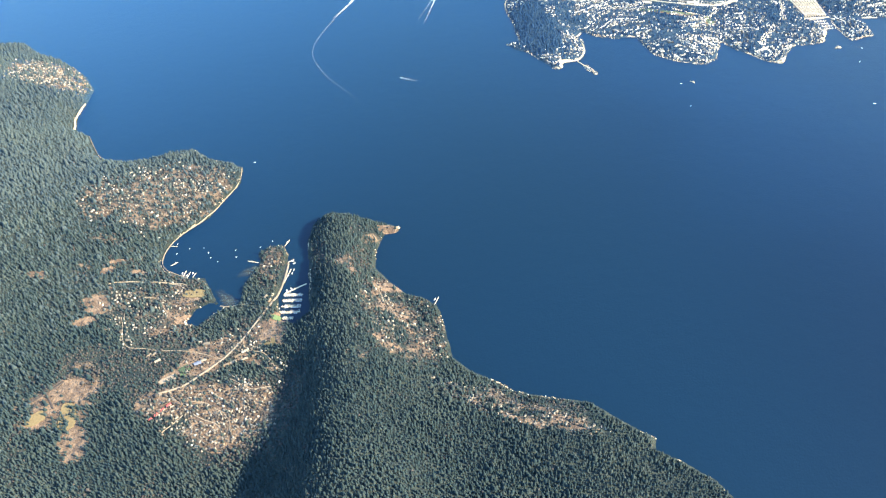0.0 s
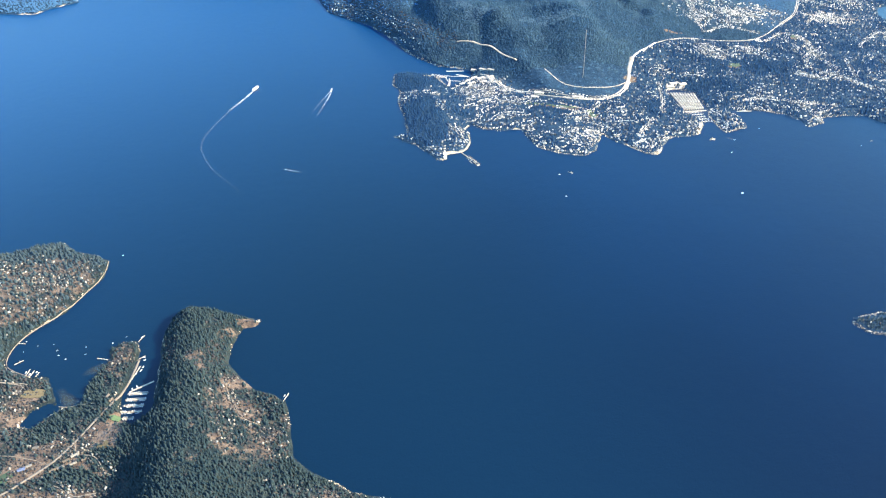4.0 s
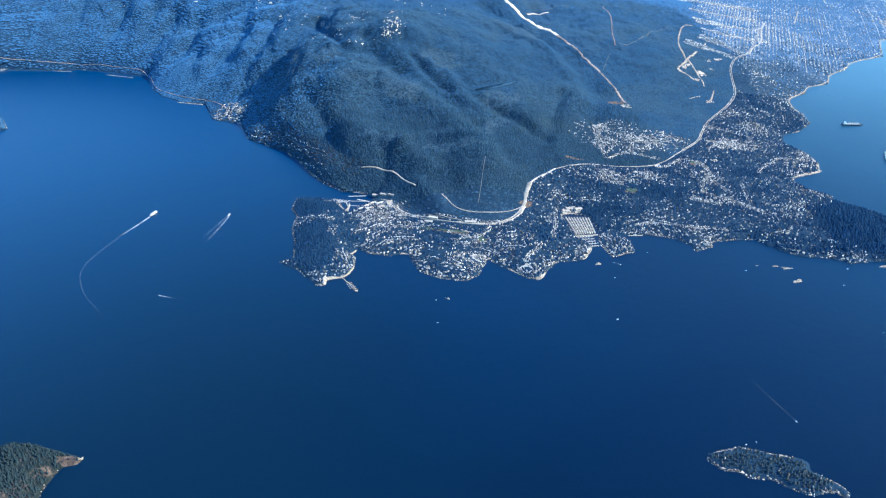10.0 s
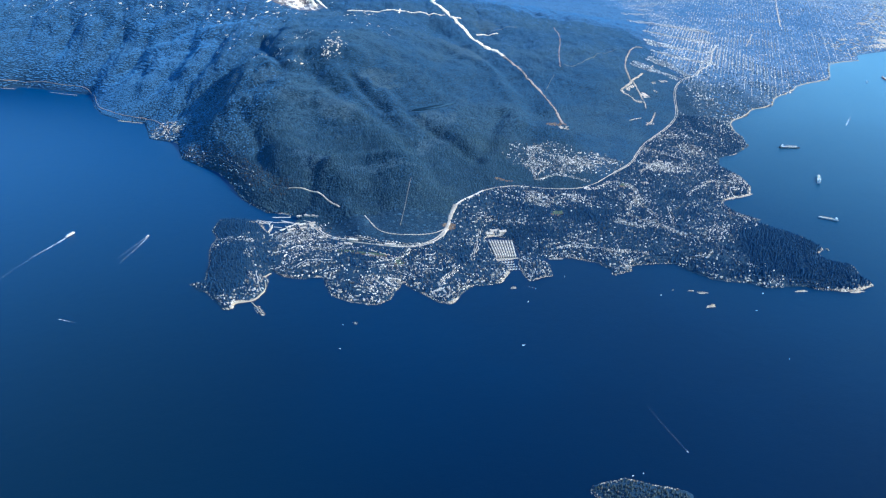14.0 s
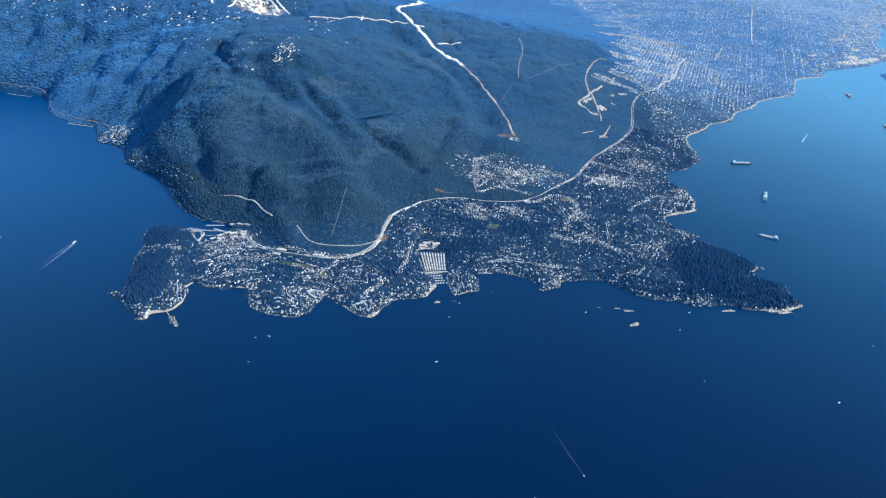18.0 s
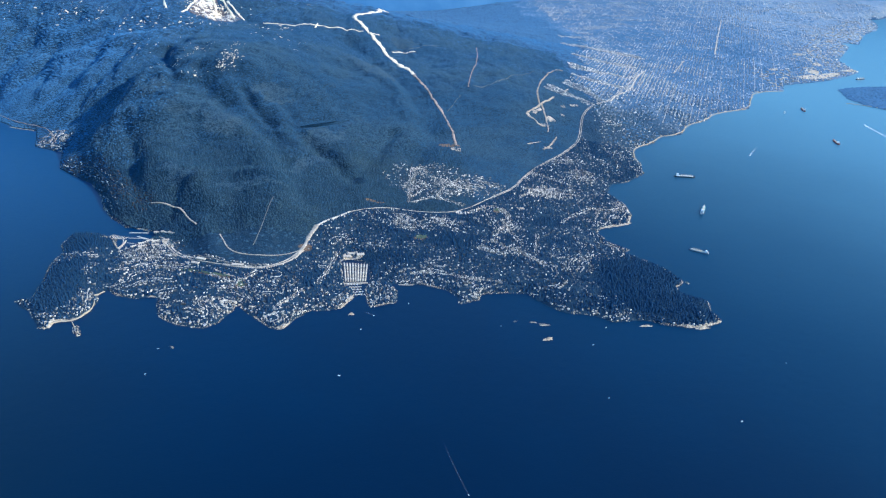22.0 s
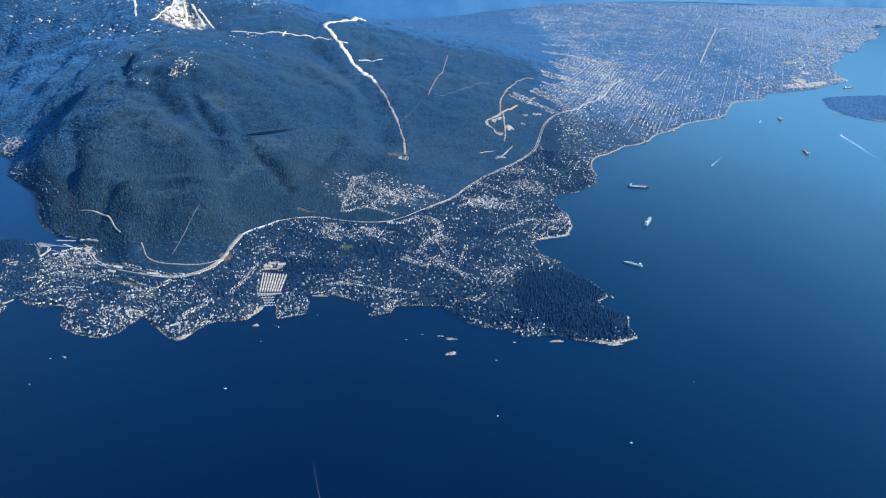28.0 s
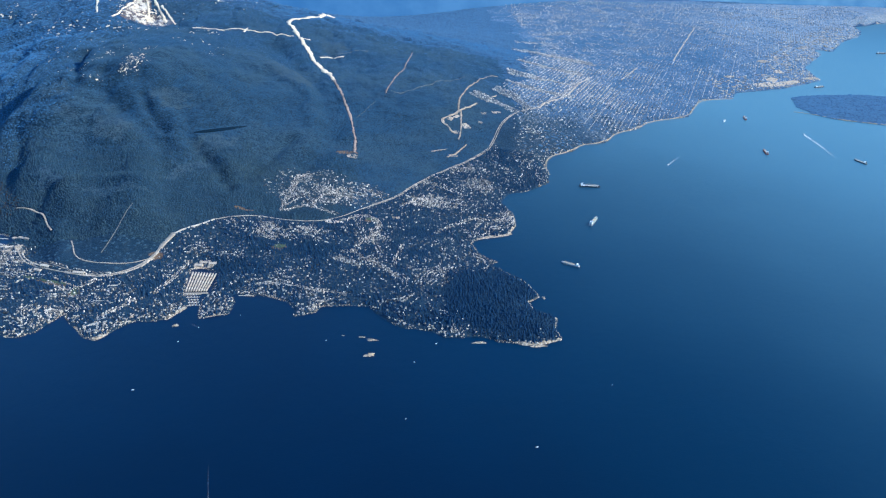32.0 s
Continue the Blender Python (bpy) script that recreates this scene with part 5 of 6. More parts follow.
def lane_houses(name, lines, gap, off, size, label, material=ROOFS):
    """Houses set back on both sides of named lanes."""
    parts = []
    for line in lines:
        q = resample(line, gap)
        g = np.gradient(q, axis=0)
        side = np.stack([-g[:, 1], g[:, 0]], 1) / np.hypot(*g.T)[:, None]
        for k in (-1, 1):
            p = q + side * (k * off * rng.uniform(0.8, 2.3, len(q)))[:, None] + rng.uniform(-0.5, 0.5, q.shape)
            parts.append(np.c_[p, np.arctan2(g[:, 1], g[:, 0])][rng.uniform(size=len(q)) < 0.85])
    x, y, turn = np.concatenate(parts).T
    keep = on_grid(DD, x, y) > 2.5
    x, y, turn = x[keep], y[keep], turn[keep] + rng.normal(0, 0.15, keep.sum())
    n = len(x)
    half = np.stack([size * rng.uniform(0.8, 1.3, n), size * rng.uniform(0.6, 0.95, n)], 1)
    v, f = scatter(GABLE, GABLE_FACES, np.stack([x, y, ground_z(x, y) - 0.3], 1), half, turn, 1.9 * rng.uniform(0.8, 1.3, n))
    return bulk(name, v, f, material, label=label, category="houses", kind="stuff")


lane_houses("street_houses", SUBURB_LANES + HILL_LANES, 2.8, 2.0, 0.95, "pale-roofed houses lining the winding suburban streets", BRIGHT_ROOFS)
lane_houses("shelf_houses", [SHELF_ROAD[:6], [(-19, 1592), (28, 1555), (72, 1502), (108, 1441), (141, 1381)]], 7.0, 3.0, 1.1, "few pale-roofed houses on the wooded shore shelf", BRIGHT_ROOFS)
lane_houses("village_lane_houses", VILLAGE_LANES, 3.4, 2.2, 0.95, "pale-roofed cottages along the island lanes", ISLAND_ROOFS)


def side_streets():
    """Short stretches of pale street between the rows of houses."""
    parts = []
    for area, gap, apart in (((100, 1120, 960, 1760), 1.5, 13.0), ((620, 1330, 1380, 1900), 1.9, 18.0)):
        x, y = jittered(*area, gap)
        k = lanes(x, y, apart)
        keep = np.abs((k + 0.5) % 1.0 - 0.5) < 0.035
        x, y = x[keep], y[keep]
        lit = on_grid(TOWN, x, y) * smooth(np.maximum(spots(x, y, DENSE, 0.5), 0.7 * smooth(fractal(x, y, 60, 3), -0.2, 0.4)), 0.35, 0.8)
        keep = (rng.uniform(size=x.size) < lit) & (on_grid(DD, x, y) > 3)
        x, y = x[keep], y[keep]
        turn = np.arctan2(-(lanes(x + 1, y, apart) - lanes(x - 1, y, apart)), lanes(x, y + 1, apart) - lanes(x, y - 1, apart))
        parts.append((x, y, turn))
    x, y, turn = (np.concatenate(p) for p in zip(*parts))
    half = np.stack([rng.uniform(0.9, 1.8, x.size), rng.uniform(0.25, 0.4, x.size)], 1)
    v, f = scatter(SHED, SHED_FACES, np.stack([x, y, ground_z(x, y) - 0.4], 1), half, turn, np.full(x.size, 0.9))
    bulk("side_streets", v, f, STREET, label="pale residential streets winding between the houses", kind="stuff")


side_streets()
houses("far_shore_houses", (-200, -40, 1680, 1840), 2.2, 1.5, 1.0, "small pale houses on a far point", apart=14.0)
houses("islet_houses", (590, 700, 540, 612), 3.6, 0.9, 1.6, "small pale cottages round the wooded island", material=ISLAND_ROOFS)


def shore_rocks():
    """Broken cream-coloured rock along the coast."""
    verts, tris, n = [], [], 0
    for area, gap, bare in (((90, 1130, 935, 1440), 1.5, 0.12), ((580, 712, 530, 622), 1.5, 0.0), ((-480, 330, 300, 800), 1.4, 0.6), ((1180, 1900, 1400, 2400), 5.0, 0.1)):
        x, y = jittered(*area, gap)
        d = on_grid(DD, x, y)
        keep = (d > -0.7) & (d < 2.4) & (fractal(x, y, 24, 3) + 0.5 * rng.uniform(-1, 1, x.size) > bare)
        x, y = x[keep], y[keep]
        m = len(x)
        size = gap * rng.uniform(0.3, 0.9, m)
        v, f = scatter(CANOPY, CANOPY_FACES, np.stack([x, y, np.maximum(ground_z(x, y), 0) - 0.3], 1), np.stack([size, size * rng.uniform(0.5, 1.0, m)], 1), rng.uniform(0, 6.3, m), 0.5 + size * rng.uniform(0.4, 1.0, m))
        v = v + rng.uniform(-0.25, 0.25, v.shape) * size[:, None, None]
        verts.append(v.reshape(-1, 3)), tris.append(f.reshape(-1, 3) + n)
        n += v.shape[0] * v.shape[1]
    bulk("shore_rocks", np.concatenate(verts), np.concatenate(tris), ROCKS, label="broken cream-coloured rocks along the waterline", category="rocks", kind="stuff")


shore_rocks()


def port_sheds():
    """Large low roofs and stacks of cargo behind the far waterfront."""
    x, y = jittered(1900, 3050, 2380, 3750, 17)
    d = on_grid(DD, x, y)
    keep = (d > 6) & (d < 150) & (rng.uniform(size=x.size) < 0.62) & ((y > 2500) | (x < 2050))
    x, y = x[keep], y[keep]
    n = len(x)
    half = np.stack([rng.uniform(2.5, 8, n), rng.uniform(1.6, 4, n)], 1)
    v, f = scatter(SHED, SHED_FACES, np.stack([x, y, ground_z(x, y) - 0.3], 1), half, 1.15 + rng.choice([0, math.pi / 2], n), rng.uniform(1.2, 2.4, n))
    bulk("port_sheds", v, f, SHEDS, label="large pale sheds and yards of the far port", category="sheds", kind="stuff")


port_sheds()
forest("far_slope_conifers", (250, 1750, 2780, 4150), 9.5, 3.0, 6.0, lambda x, y, t, b, z: 0.95 * (1 - t), (CANOPY, CANOPY_FACES), material=FAR_HAZED_FIR, label="hazy conifers on the slopes behind the city")
forest("city_trees", (1180, 3300, 1780, 4400), 11.5, 2.3, 4.6, lambda x, y, t, b, z: 0.6 * smooth(fractal(x, y, 190, 3), -0.35, 0.3) + 0.45 * smooth(spots(x + 80 * fractal(x, y, 90, 3), y + 90 * fractal(x + 500, y, 90, 3), CITY_WOODS, 0.2), 0.1, 0.9) + 0.5 * (1 - t), (CANOPY, CANOPY_FACES), material=FAR_HAZED_FIR, label="dark trees between the blocks of the far city")


def street_grid():
    """Straight streets of the far city, drawn along its compass lines."""
    east, north = np.array((0.407, 0.914)), np.array((-0.914, 0.407))
    verts, tris = [], []
    for along, across, gap, wide, step in ((east, north, 20, 0.42, 26), (north, east, 66, 0.5, 20)):
        for k in range(-70, 71):
            if rng.uniform() < 0.35:
                continue
            base = np.array((1700.0, 2650.0)) + across * (k * gap + 4 * rng.normal())
            broad = wide * rng.uniform(0.6, 1.25)
            q = base + along * np.arange(-1300, 2000, step)[:, None]
            ok = (q[:, 0] > GRID_X[0]) & (q[:, 0] < GRID_X[-1]) & (q[:, 1] > 1800) & (q[:, 1] < 4350)
            t = np.where(ok, on_grid(TOWN, q[:, 0], q[:, 1]), 0) * (on_grid(ZZ, q[:, 0], q[:, 1]) > 1.2)
            t = t * (fractal(q[:, 0], q[:, 1], 260, 2) + 0.5 * fractal(q[:, 0], q[:, 1], 60, 2) > -0.05) * ((q[:, 1] > 2750) | (along is east)) * (q[:, 0] > 1350)
            for a, b, u, w in zip(q, q[1:], t, t[1:]):
                if u > 0.6 and w > 0.6:
                    n = len(verts)
                    for p in (a - across * broad, b - across * broad, b + across * broad, a + across * broad):
                        verts.append((p[0], p[1], float(ground_z(p[0], p[1])) + 1.2))
                    tris += [(n, n + 1, n + 2), (n, n + 2, n + 3)]
    bulk("street_grid", verts, tris, STREET, label="straight pale streets of the far city", kind="stuff")


street_grid()


# ---- things ----
def solid(name, verts, faces, material, parent=None, label="", **tags):
    me = bpy.data.meshes.new(name)
    me.from_pydata([tuple(v) for v in verts], [], faces)
    return finish(name, me, material, parent, label, **tags)


def empty(name, at, turn, label, category, group=""):
    ob = new(name)
    ob.matrix_basis = pose(*at, 0, 0, turn)
    return tagged(ob, label, category, group)


def block(x0, x1, y0, y1, z0, z1, inset=0.0, chamfer=0.06):
    """A box with its upper edge chamfered, narrowed by inset at the top."""
    c = min(chamfer, (x1 - x0) / 4, (y1 - y0) / 4, (z1 - z0) / 2)
    v = []
    for z, k in ((z0, 0), (z1 - c, inset), (z1, inset + c)):
        v += [(x0 + k, y0 + k, z), (x1 - k, y0 + k, z), (x1 - k, y1 - k, z), (x0 + k, y1 - k, z)]
    f = [(3, 2, 1, 0), (8, 9, 10, 11)]
    for r in (0, 4):
        f += [(r + k, r + (k + 1) % 4, r + 4 + (k + 1) % 4, r + 4 + k) for k in range(4)]
    return v, f


def joined(*pieces):
    verts, faces = [], []
    for v, f in pieces:
        n = len(verts)
        verts += v
        faces += [tuple(i + n for i in face) for face in f]
    return verts, faces


def tube(x, y, z0, z1, r0, r1, n=8):
    v = [(x + r0 * math.cos(6.2832 * k / n), y + r0 * math.sin(6.2832 * k / n), z0) for k in range(n)]
    v += [(x + r1 * math.cos(6.2832 * k / n), y + r1 * math.sin(6.2832 * k / n), z1) for k in range(n)]
    return v, [tuple(range(n))[::-1], tuple(range(n, 2 * n))] + [(k, (k + 1) % n, n + (k + 1) % n, n + k) for k in range(n)]


def hull_shape(length, beam, deck, draught, bow=0.35, stern=0.8, flare=0.8):
    """A ship's hull along +x: keel, turn of the bilge, sheer and deck."""
    v, n = [], 9
    for k in range(n):
        u = k / (n - 1)
        wide = beam / 2 * (stern + (1 - stern) * min(1, u / 0.25)) * (1 if u < 1 - bow else math.sqrt(max(0.0, 1 - ((u - 1 + bow) / bow) ** 2)) * 0.97 + 0.03)
        x, rise = (u - 0.5) * length, deck * (1 + 0.25 * max(0, (u - 0.7) / 0.3) ** 2)
        v += [(x, -wide, rise), (x, -wide * flare, 0), (x, -wide * 0.4, -draught), (x, wide * 0.4, -draught), (x, wide * flare, 0), (x, wide, rise)]
    f = [tuple(range(6)), tuple(range((n - 1) * 6, n * 6))[::-1]]
    for k in range(n - 1):
        f += [(k * 6 + j, k * 6 + 6 + j, k * 6 + 6 + (j + 1) % 6, k * 6 + (j + 1) % 6) for j in range(6)]
    return v, f


def ferry(name, at, turn, size, label):
    """A car ferry, pointed at both ends, with stacked decks."""
    root = empty(name, at, turn, label, "ferry")
    s = size
    solid("hull", *hull_shape(s, s * 0.2, s * 0.06, s * 0.03, 0.25, 0.55), WHITE, root)
    solid("rubbing_strake", *hull_shape(s * 1.005, s * 0.204, s * 0.022, 0.05, 0.25, 0.55), DARK, root, "dark blue band along the hull")
    deck = solid("car_deck", *block(-s * 0.44, s * 0.42, -s * 0.092, s * 0.092, s * 0.055, s * 0.105), CREAM, root)
    for side in (-1, 1):
        for k in range(7):
            x = -s * 0.36 + k * s * 0.115
            solid("deck_opening", *block(x, x + s * 0.07, side * s * 0.092 - 0.05, side * s * 0.092 + 0.05, s * 0.072, s * 0.092), GLASS, deck, "dark opening in the car deck's side")
    saloon = solid("passenger_deck", *block(-s * 0.36, s * 0.34, -s * 0.085, s * 0.085, s * 0.105, s * 0.14), WHITE, root)
    for side in (-1, 1):
        solid("window_band", *block(-s * 0.33, s * 0.31, side * s * 0.085 - 0.04, side * s * 0.085 + 0.04, s * 0.118, s * 0.13), GLASS, saloon, "band of dark windows")
    solid("sun_deck", *block(-s * 0.26, s * 0.24, -s * 0.07, s * 0.07, s * 0.14, s * 0.16), CREAM, root)
    for k in (-0.3, 0.26):
        solid("wheelhouse", *block(s * k, s * (k + 0.06), -s * 0.075, s * 0.075, s * 0.16, s * 0.19, 0.1), WHITE, root)
    for y in (-0.035, 0.035):
        solid("funnel", *tube(-s * 0.05, s * y, s * 0.16, s * 0.215, s * 0.018, s * 0.014), WHITE, root)
    for side in (-1, 1):
        for k in (-0.16, 0.0, 0.14):
            solid("lifeboat", *hull_shape(s * 0.06, s * 0.02, s * 0.012, s * 0.008), RED, root, "orange-red lifeboat").matrix_basis = pose(s * k, side * s * 0.078, s * 0.152)
    solid("mast", *tube(s * 0.28, 0, s * 0.19, s * 0.25, s * 0.006, s * 0.003), GREY, root)
    return root


ferry("car_ferry", (-143, 1243, 0), 67, 20, "large white car ferry under way with a foaming wake")
ferry("small_ferry", (-11, 1227, 0), 79, 10.5, "small white passenger ferry under way")


def wake(line, wide0, wide1, thick0, label, step=4.0, material=None, name="wake"):
    """Foam spread on the water along a line from the stern backwards."""
    q = resample(line, step)
    side = np.gradient(q, axis=0)
    side = np.stack([-side[:, 1], side[:, 0]], 1) / np.hypot(*side.T)[:, None]
    n, u = len(q), np.linspace(0, 1, len(q))
    wide = (wide0 + (wide1 - wide0) * u) * (1 + 0.35 * fractal(q[:, 0] * 3, q[:, 1] * 3, 20, 2))
    v, thick = [], []
    for k, t in ((-1, 0.0), (-0.5, 0.7), (0, 1), (0.5, 0.7), (1, 0.0)):
        v.append(np.c_[q + side * (k * wide / 2)[:, None], np.full(n, 0.06 + 0.1 * t)])
        thick.append(thick0 * t * (1 - u) ** 0.8 * (0.55 + 0.45 * smooth(fractal(q[:, 0], q[:, 1], 13, 2), -0.4, 0.2)))
    i = np.arange(n - 1)[:, None] * 5 + np.arange(4)[None]
    tris = np.concatenate([np.stack([i, i + 6, i + 1], -1).reshape(-1, 3), np.stack([i, i + 5, i + 6], -1).reshape(-1, 3)])
    ob = bulk(name, np.stack(v, 1), tris, material or FOAM, label=label, category=name, kind="stuff")
    ob.data.attributes.new("thick", "FLOAT", "POINT").data.foreach_set("value", np.stack(thick, 1).ravel().astype(np.float32))


wake([(-147, 1232), (-158, 1200), (-177, 1160)], 4.2, 6, 1.0, "white churned foam behind the large ferry")
wake([(-150, 1226), (-163, 1190), (-183, 1135), (-198, 1080), (-198, 1045), (-186, 1012), (-166, 973), (-138, 939), (-112, 905)], 1.1, 1.8, 0.3, "long thin curved line of old wake")
wake([(-10, 1222), (-17, 1185), (-29, 1132)], 1.6, 2.2, 0.9, "pale foam line behind the small ferry")
wake([(-13, 1224), (-24, 1190), (-40, 1140)], 1.2, 1.6, 0.6, "second pale foam line behind the small ferry")
wake([(-57, 966), (-48, 962), (-34, 957)], 1.5, 0.8, 0.9, "short wake of a speedboat")
wake([(709, 646), (703, 668), (694, 705), (690, 725)], 0.9, 1.4, 0.18, "thin fading wake of a motorboat")
wake([(1506, 1739), (1525, 1765), (1552, 1800)], 4, 7, 0.9, "pale wake of a boat in the inlet")
wake([(1957, 2000), (1955, 1950), (1952, 1890), (1940, 1800)], 11, 7, 1.0, "long white wake of a fast boat in the inlet")
wake([(610, 1005), (604, 1010), (596, 1016)], 1.0, 0.6, 0.6, "short wake of a small boat")


for line in [[(-203, 583), (-213, 579), (-223, 573)], [(-219, 532), (-229, 542), (-240, 555)], [(-189, 510), (-182, 516), (-179, 526)]]:
    wake(line, 16, 9, 0.55, "pale sandy shallows beside the shore", 3.0, SHALLOWS, "shallows")


def motorboat(size, coat):
    root = empty("motorboat", (0, 0, 0), 0, "small white motorboat on the open water", "boat", "small boats on the sea")
    s = size
    solid("hull", *hull_shape(s, s * 0.34, s * 0.14, s * 0.06), WHITE, root)
    cabin = solid("cabin", *block(-s * 0.15, s * 0.2, -s * 0.12, s * 0.12, s * 0.13, s * 0.27, s * 0.03), coat, root)
    solid("windscreen", *block(s * 0.16, s * 0.24, -s * 0.1, s * 0.1, s * 0.15, s * 0.23, s * 0.02), GLASS, cabin, "dark windscreen")
    solid("cockpit", *block(-s * 0.42, -s * 0.18, -s * 0.11, s * 0.11, s * 0.12, s * 0.15), PLANK, root)
    return root


def sailboat(size, coat):
    root = empty("sailboat", (0, 0, 0), 0, "moored white sailing boat with a bare mast", "boat", "boats moored in the bay")
    s = size
    solid("hull", *hull_shape(s, s * 0.28, s * 0.1, s * 0.08, 0.55, 0.6), WHITE, root)
    solid("cabin", *block(-s * 0.1, s * 0.2, -s * 0.08, s * 0.08, s * 0.09, s * 0.15, s * 0.02), coat, root)
    mast = solid("mast", *tube(s * 0.08, 0, s * 0.1, s * 1.15, s * 0.014, s * 0.008, 6), GREY, root)
    solid("boom", *block(-s * 0.34, s * 0.07, -s * 0.012, s * 0.012, s * 0.22, s * 0.25), WHITE, mast, "boom with furled white sail")
    return root


launch = motorboat(3.0, WHITE)
launch.matrix_basis = pose(-60, 967, 0, 0, 0, 160)
for x, y, turn, big in ((329, 868, 30, 0.8), (568, 858, 5, 1.2), (611, 1004, -60, 0.9), (593, 967, 40, 0.9), (662, 1038, 90, 0.8), (910, 920, 10, 0.9), (899, 802, 50, 0.8),
                        (652, 617, 80, 0.7), (709, 645, -75, 0.9), (640, 614, 20, 0.7), (1046, 752, 15, 1.1), (-238, 775, 30, 0.6), (1505, 1737, -135, 2.4), (1957, 2003, 88, 3.2),
                        (790, 972, 20, 0.7), (940, 965, 15, 1.0), (1160, 870, 40, 0.7), (330, 925, 10, 0.8)):
    copy_thing(launch, pose(x, y, 0, 0, 0, turn) @ Matrix.Scale(big, 4))

sloop = sailboat(2.6, CREAM)
sloop.matrix_basis = pose(-303, 636, 0, 0, 0, 40)
for k, (x, y) in enumerate([(-284, 619), (-296, 611), (-294, 597), (-268, 620), (-261, 611), (-257, 603), (-248, 597), (-232, 614), (-229, 603), (-193, 627), (-299, 627), (-205, 618)]):
    copy_thing(sloop, pose(x, y, 0, 0, 0, 25 + 17 * (k % 4)) @ Matrix.Scale(0.55 + 0.1 * (k % 3), 4))


def freighter(at, turn, size, coat, deck_coat, label, holds=5):
    root = empty("freighter", at, turn, label, "cargo ship", "ships at anchor in the inlet")
    s = size
    solid("hull", *hull_shape(s, s * 0.15, s * 0.055, s * 0.03, 0.2, 0.85, 0.95), coat, root)
    solid("deck", *block(-s * 0.45, s * 0.4, -s * 0.066, s * 0.066, s * 0.05, s * 0.06), deck_coat, root)
    for k in range(holds):
        x = -s * 0.24 + k * s * 0.61 / holds
        solid("hatch", *block(x, x + s * 0.42 / holds, -s * 0.045, s * 0.045, s * 0.058, s * 0.075, 0.05), CREAM, root, "pale cargo hatch")
        if k:
            crane = solid("crane", *tube(x - s * 0.03, 0, s * 0.058, s * 0.13, s * 0.009, s * 0.007, 6), CREAM, root)
            solid("jib", *block(x - s * 0.028, x + s * 0.06, -s * 0.005, s * 0.005, s * 0.122, s * 0.13), CREAM, crane, "cream crane jib")
    bridge = solid("superstructure", *block(-s * 0.44, -s * 0.32, -s * 0.06, s * 0.06, s * 0.055, s * 0.15, s * 0.006), WHITE, root)
    solid("bridge_wing", *block(-s * 0.37, -s * 0.33, -s * 0.074, s * 0.074, s * 0.15, s * 0.168), WHITE, bridge, "white bridge with wings")
    solid("funnel", *block(-s * 0.455, -s * 0.425, -s * 0.02, s * 0.02, s * 0.06, s * 0.18, s * 0.004), coat, root)
    solid("foremast", *tube(s * 0.42, 0, s * 0.07, s * 0.13, s * 0.006, s * 0.003, 6), CREAM, root)


freighter((1287, 1585, 0), -8, 44, DARK, WHITE, "long dark bulk carrier with white superstructure at anchor", 7)
freighter((1253, 1395, 0), 62, 46, GREY, TEAL, "grey bulk carrier with green deck at anchor")
freighter((1173, 1211, 0), 146, 33, GREY, CREAM, "grey bulk carrier with pale deck and hatches at anchor", 7)
freighter((1786, 2124, 0), 60, 26, WHITE, GREY, "white ship at anchor in the inlet", 3)
freighter((1858, 2156, 0), 75, 40, RUST, RUST, "rust-red bulk carrier at anchor")
freighter((1783, 1845, 0), 80, 40, RUST, RED, "red-hulled bulk carrier at anchor")
freighter((1988, 1781, 0), 110, 36, DARK, GREY, "dark cargo ship at anchor near the park", 4)
freighter((2284, 2570, 0), 20, 42, DARK, GREY, "dark ship in the narrows", 6)
freighter((2873, 3218, 0), 10, 46, DARK, GREY, "long dark ship in the harbour", 8)


def rock_islet(at, rx, ry, tall, turn, label, seed):
    """A bare rock out of the sea: lumpy, with ledges."""
    r = random.Random(seed)
    v, f, rings, n = [], [], 5, 18
    lobes = [(r.uniform(0, 6.28), r.uniform(0.08, 0.25), k) for k in (2, 3, 5)]
    for j in range(rings):
        h = j / (rings - 1)
        for k in range(n):
            a = 2 * math.pi * k / n
            m = (1 - h ** 1.5 * 0.85) * (1 + sum(w * math.sin(q * a + p) for p, w, q in lobes)) * r.uniform(0.66, 1.28)
            v.append((rx * m * math.cos(a), ry * m * math.sin(a), -0.6 + (tall + 0.6) * h * r.uniform(0.4, 1.25)))
        if j:
            f += [((j - 1) * n + k, (j - 1) * n + (k + 1) % n, j * n + (k + 1) % n, j * n + k) for k in range(n)]
    f.append(tuple(range((rings - 1) * n, rings * n)))
    ob = solid("rock_islet", v, f, ROCK, None, label, category="rock", group="bare rocks off the shore")
    ob.matrix_basis = pose(*at, 0, 0, turn)


rock_islet((851, 936, 0), 7, 4, 3.0, 10, "pale bare rock islet rising from the sea", 1)
rock_islet((852, 974, 0), 8, 3, 1.6, -20, "low pale rock ledge off the shore", 2)
rock_islet((838, 981, 0), 5, 1.8, 1.2, -10, "low pale rock ledge off the shore", 3)
rock_islet((812, 985, 0), 3, 1.2, 0.7, 0, "tiny pale rock just above the water", 4)
rock_islet((347, 928, 0), 4.4, 1.8, 1.4, -30, "small pale rock islet alone in the sea", 5)
rock_islet((578, 1009, 0), 6, 3.4, 1.8, -5, "small rounded rock islet off the marina", 6)
rock_islet((1000, 968, 0), 10, 3, 1.6, 5, "pale rock shelf at the headland's foot", 7)
rock_islet((1078, 959, 0), 11, 2.6, 2.2, 4, "pale rock shelf at the headland's tip", 8)
rock_islet((1111, 977, 0), 6, 4, 2.6, 60, "pale rock shelf at the headland's tip", 9)
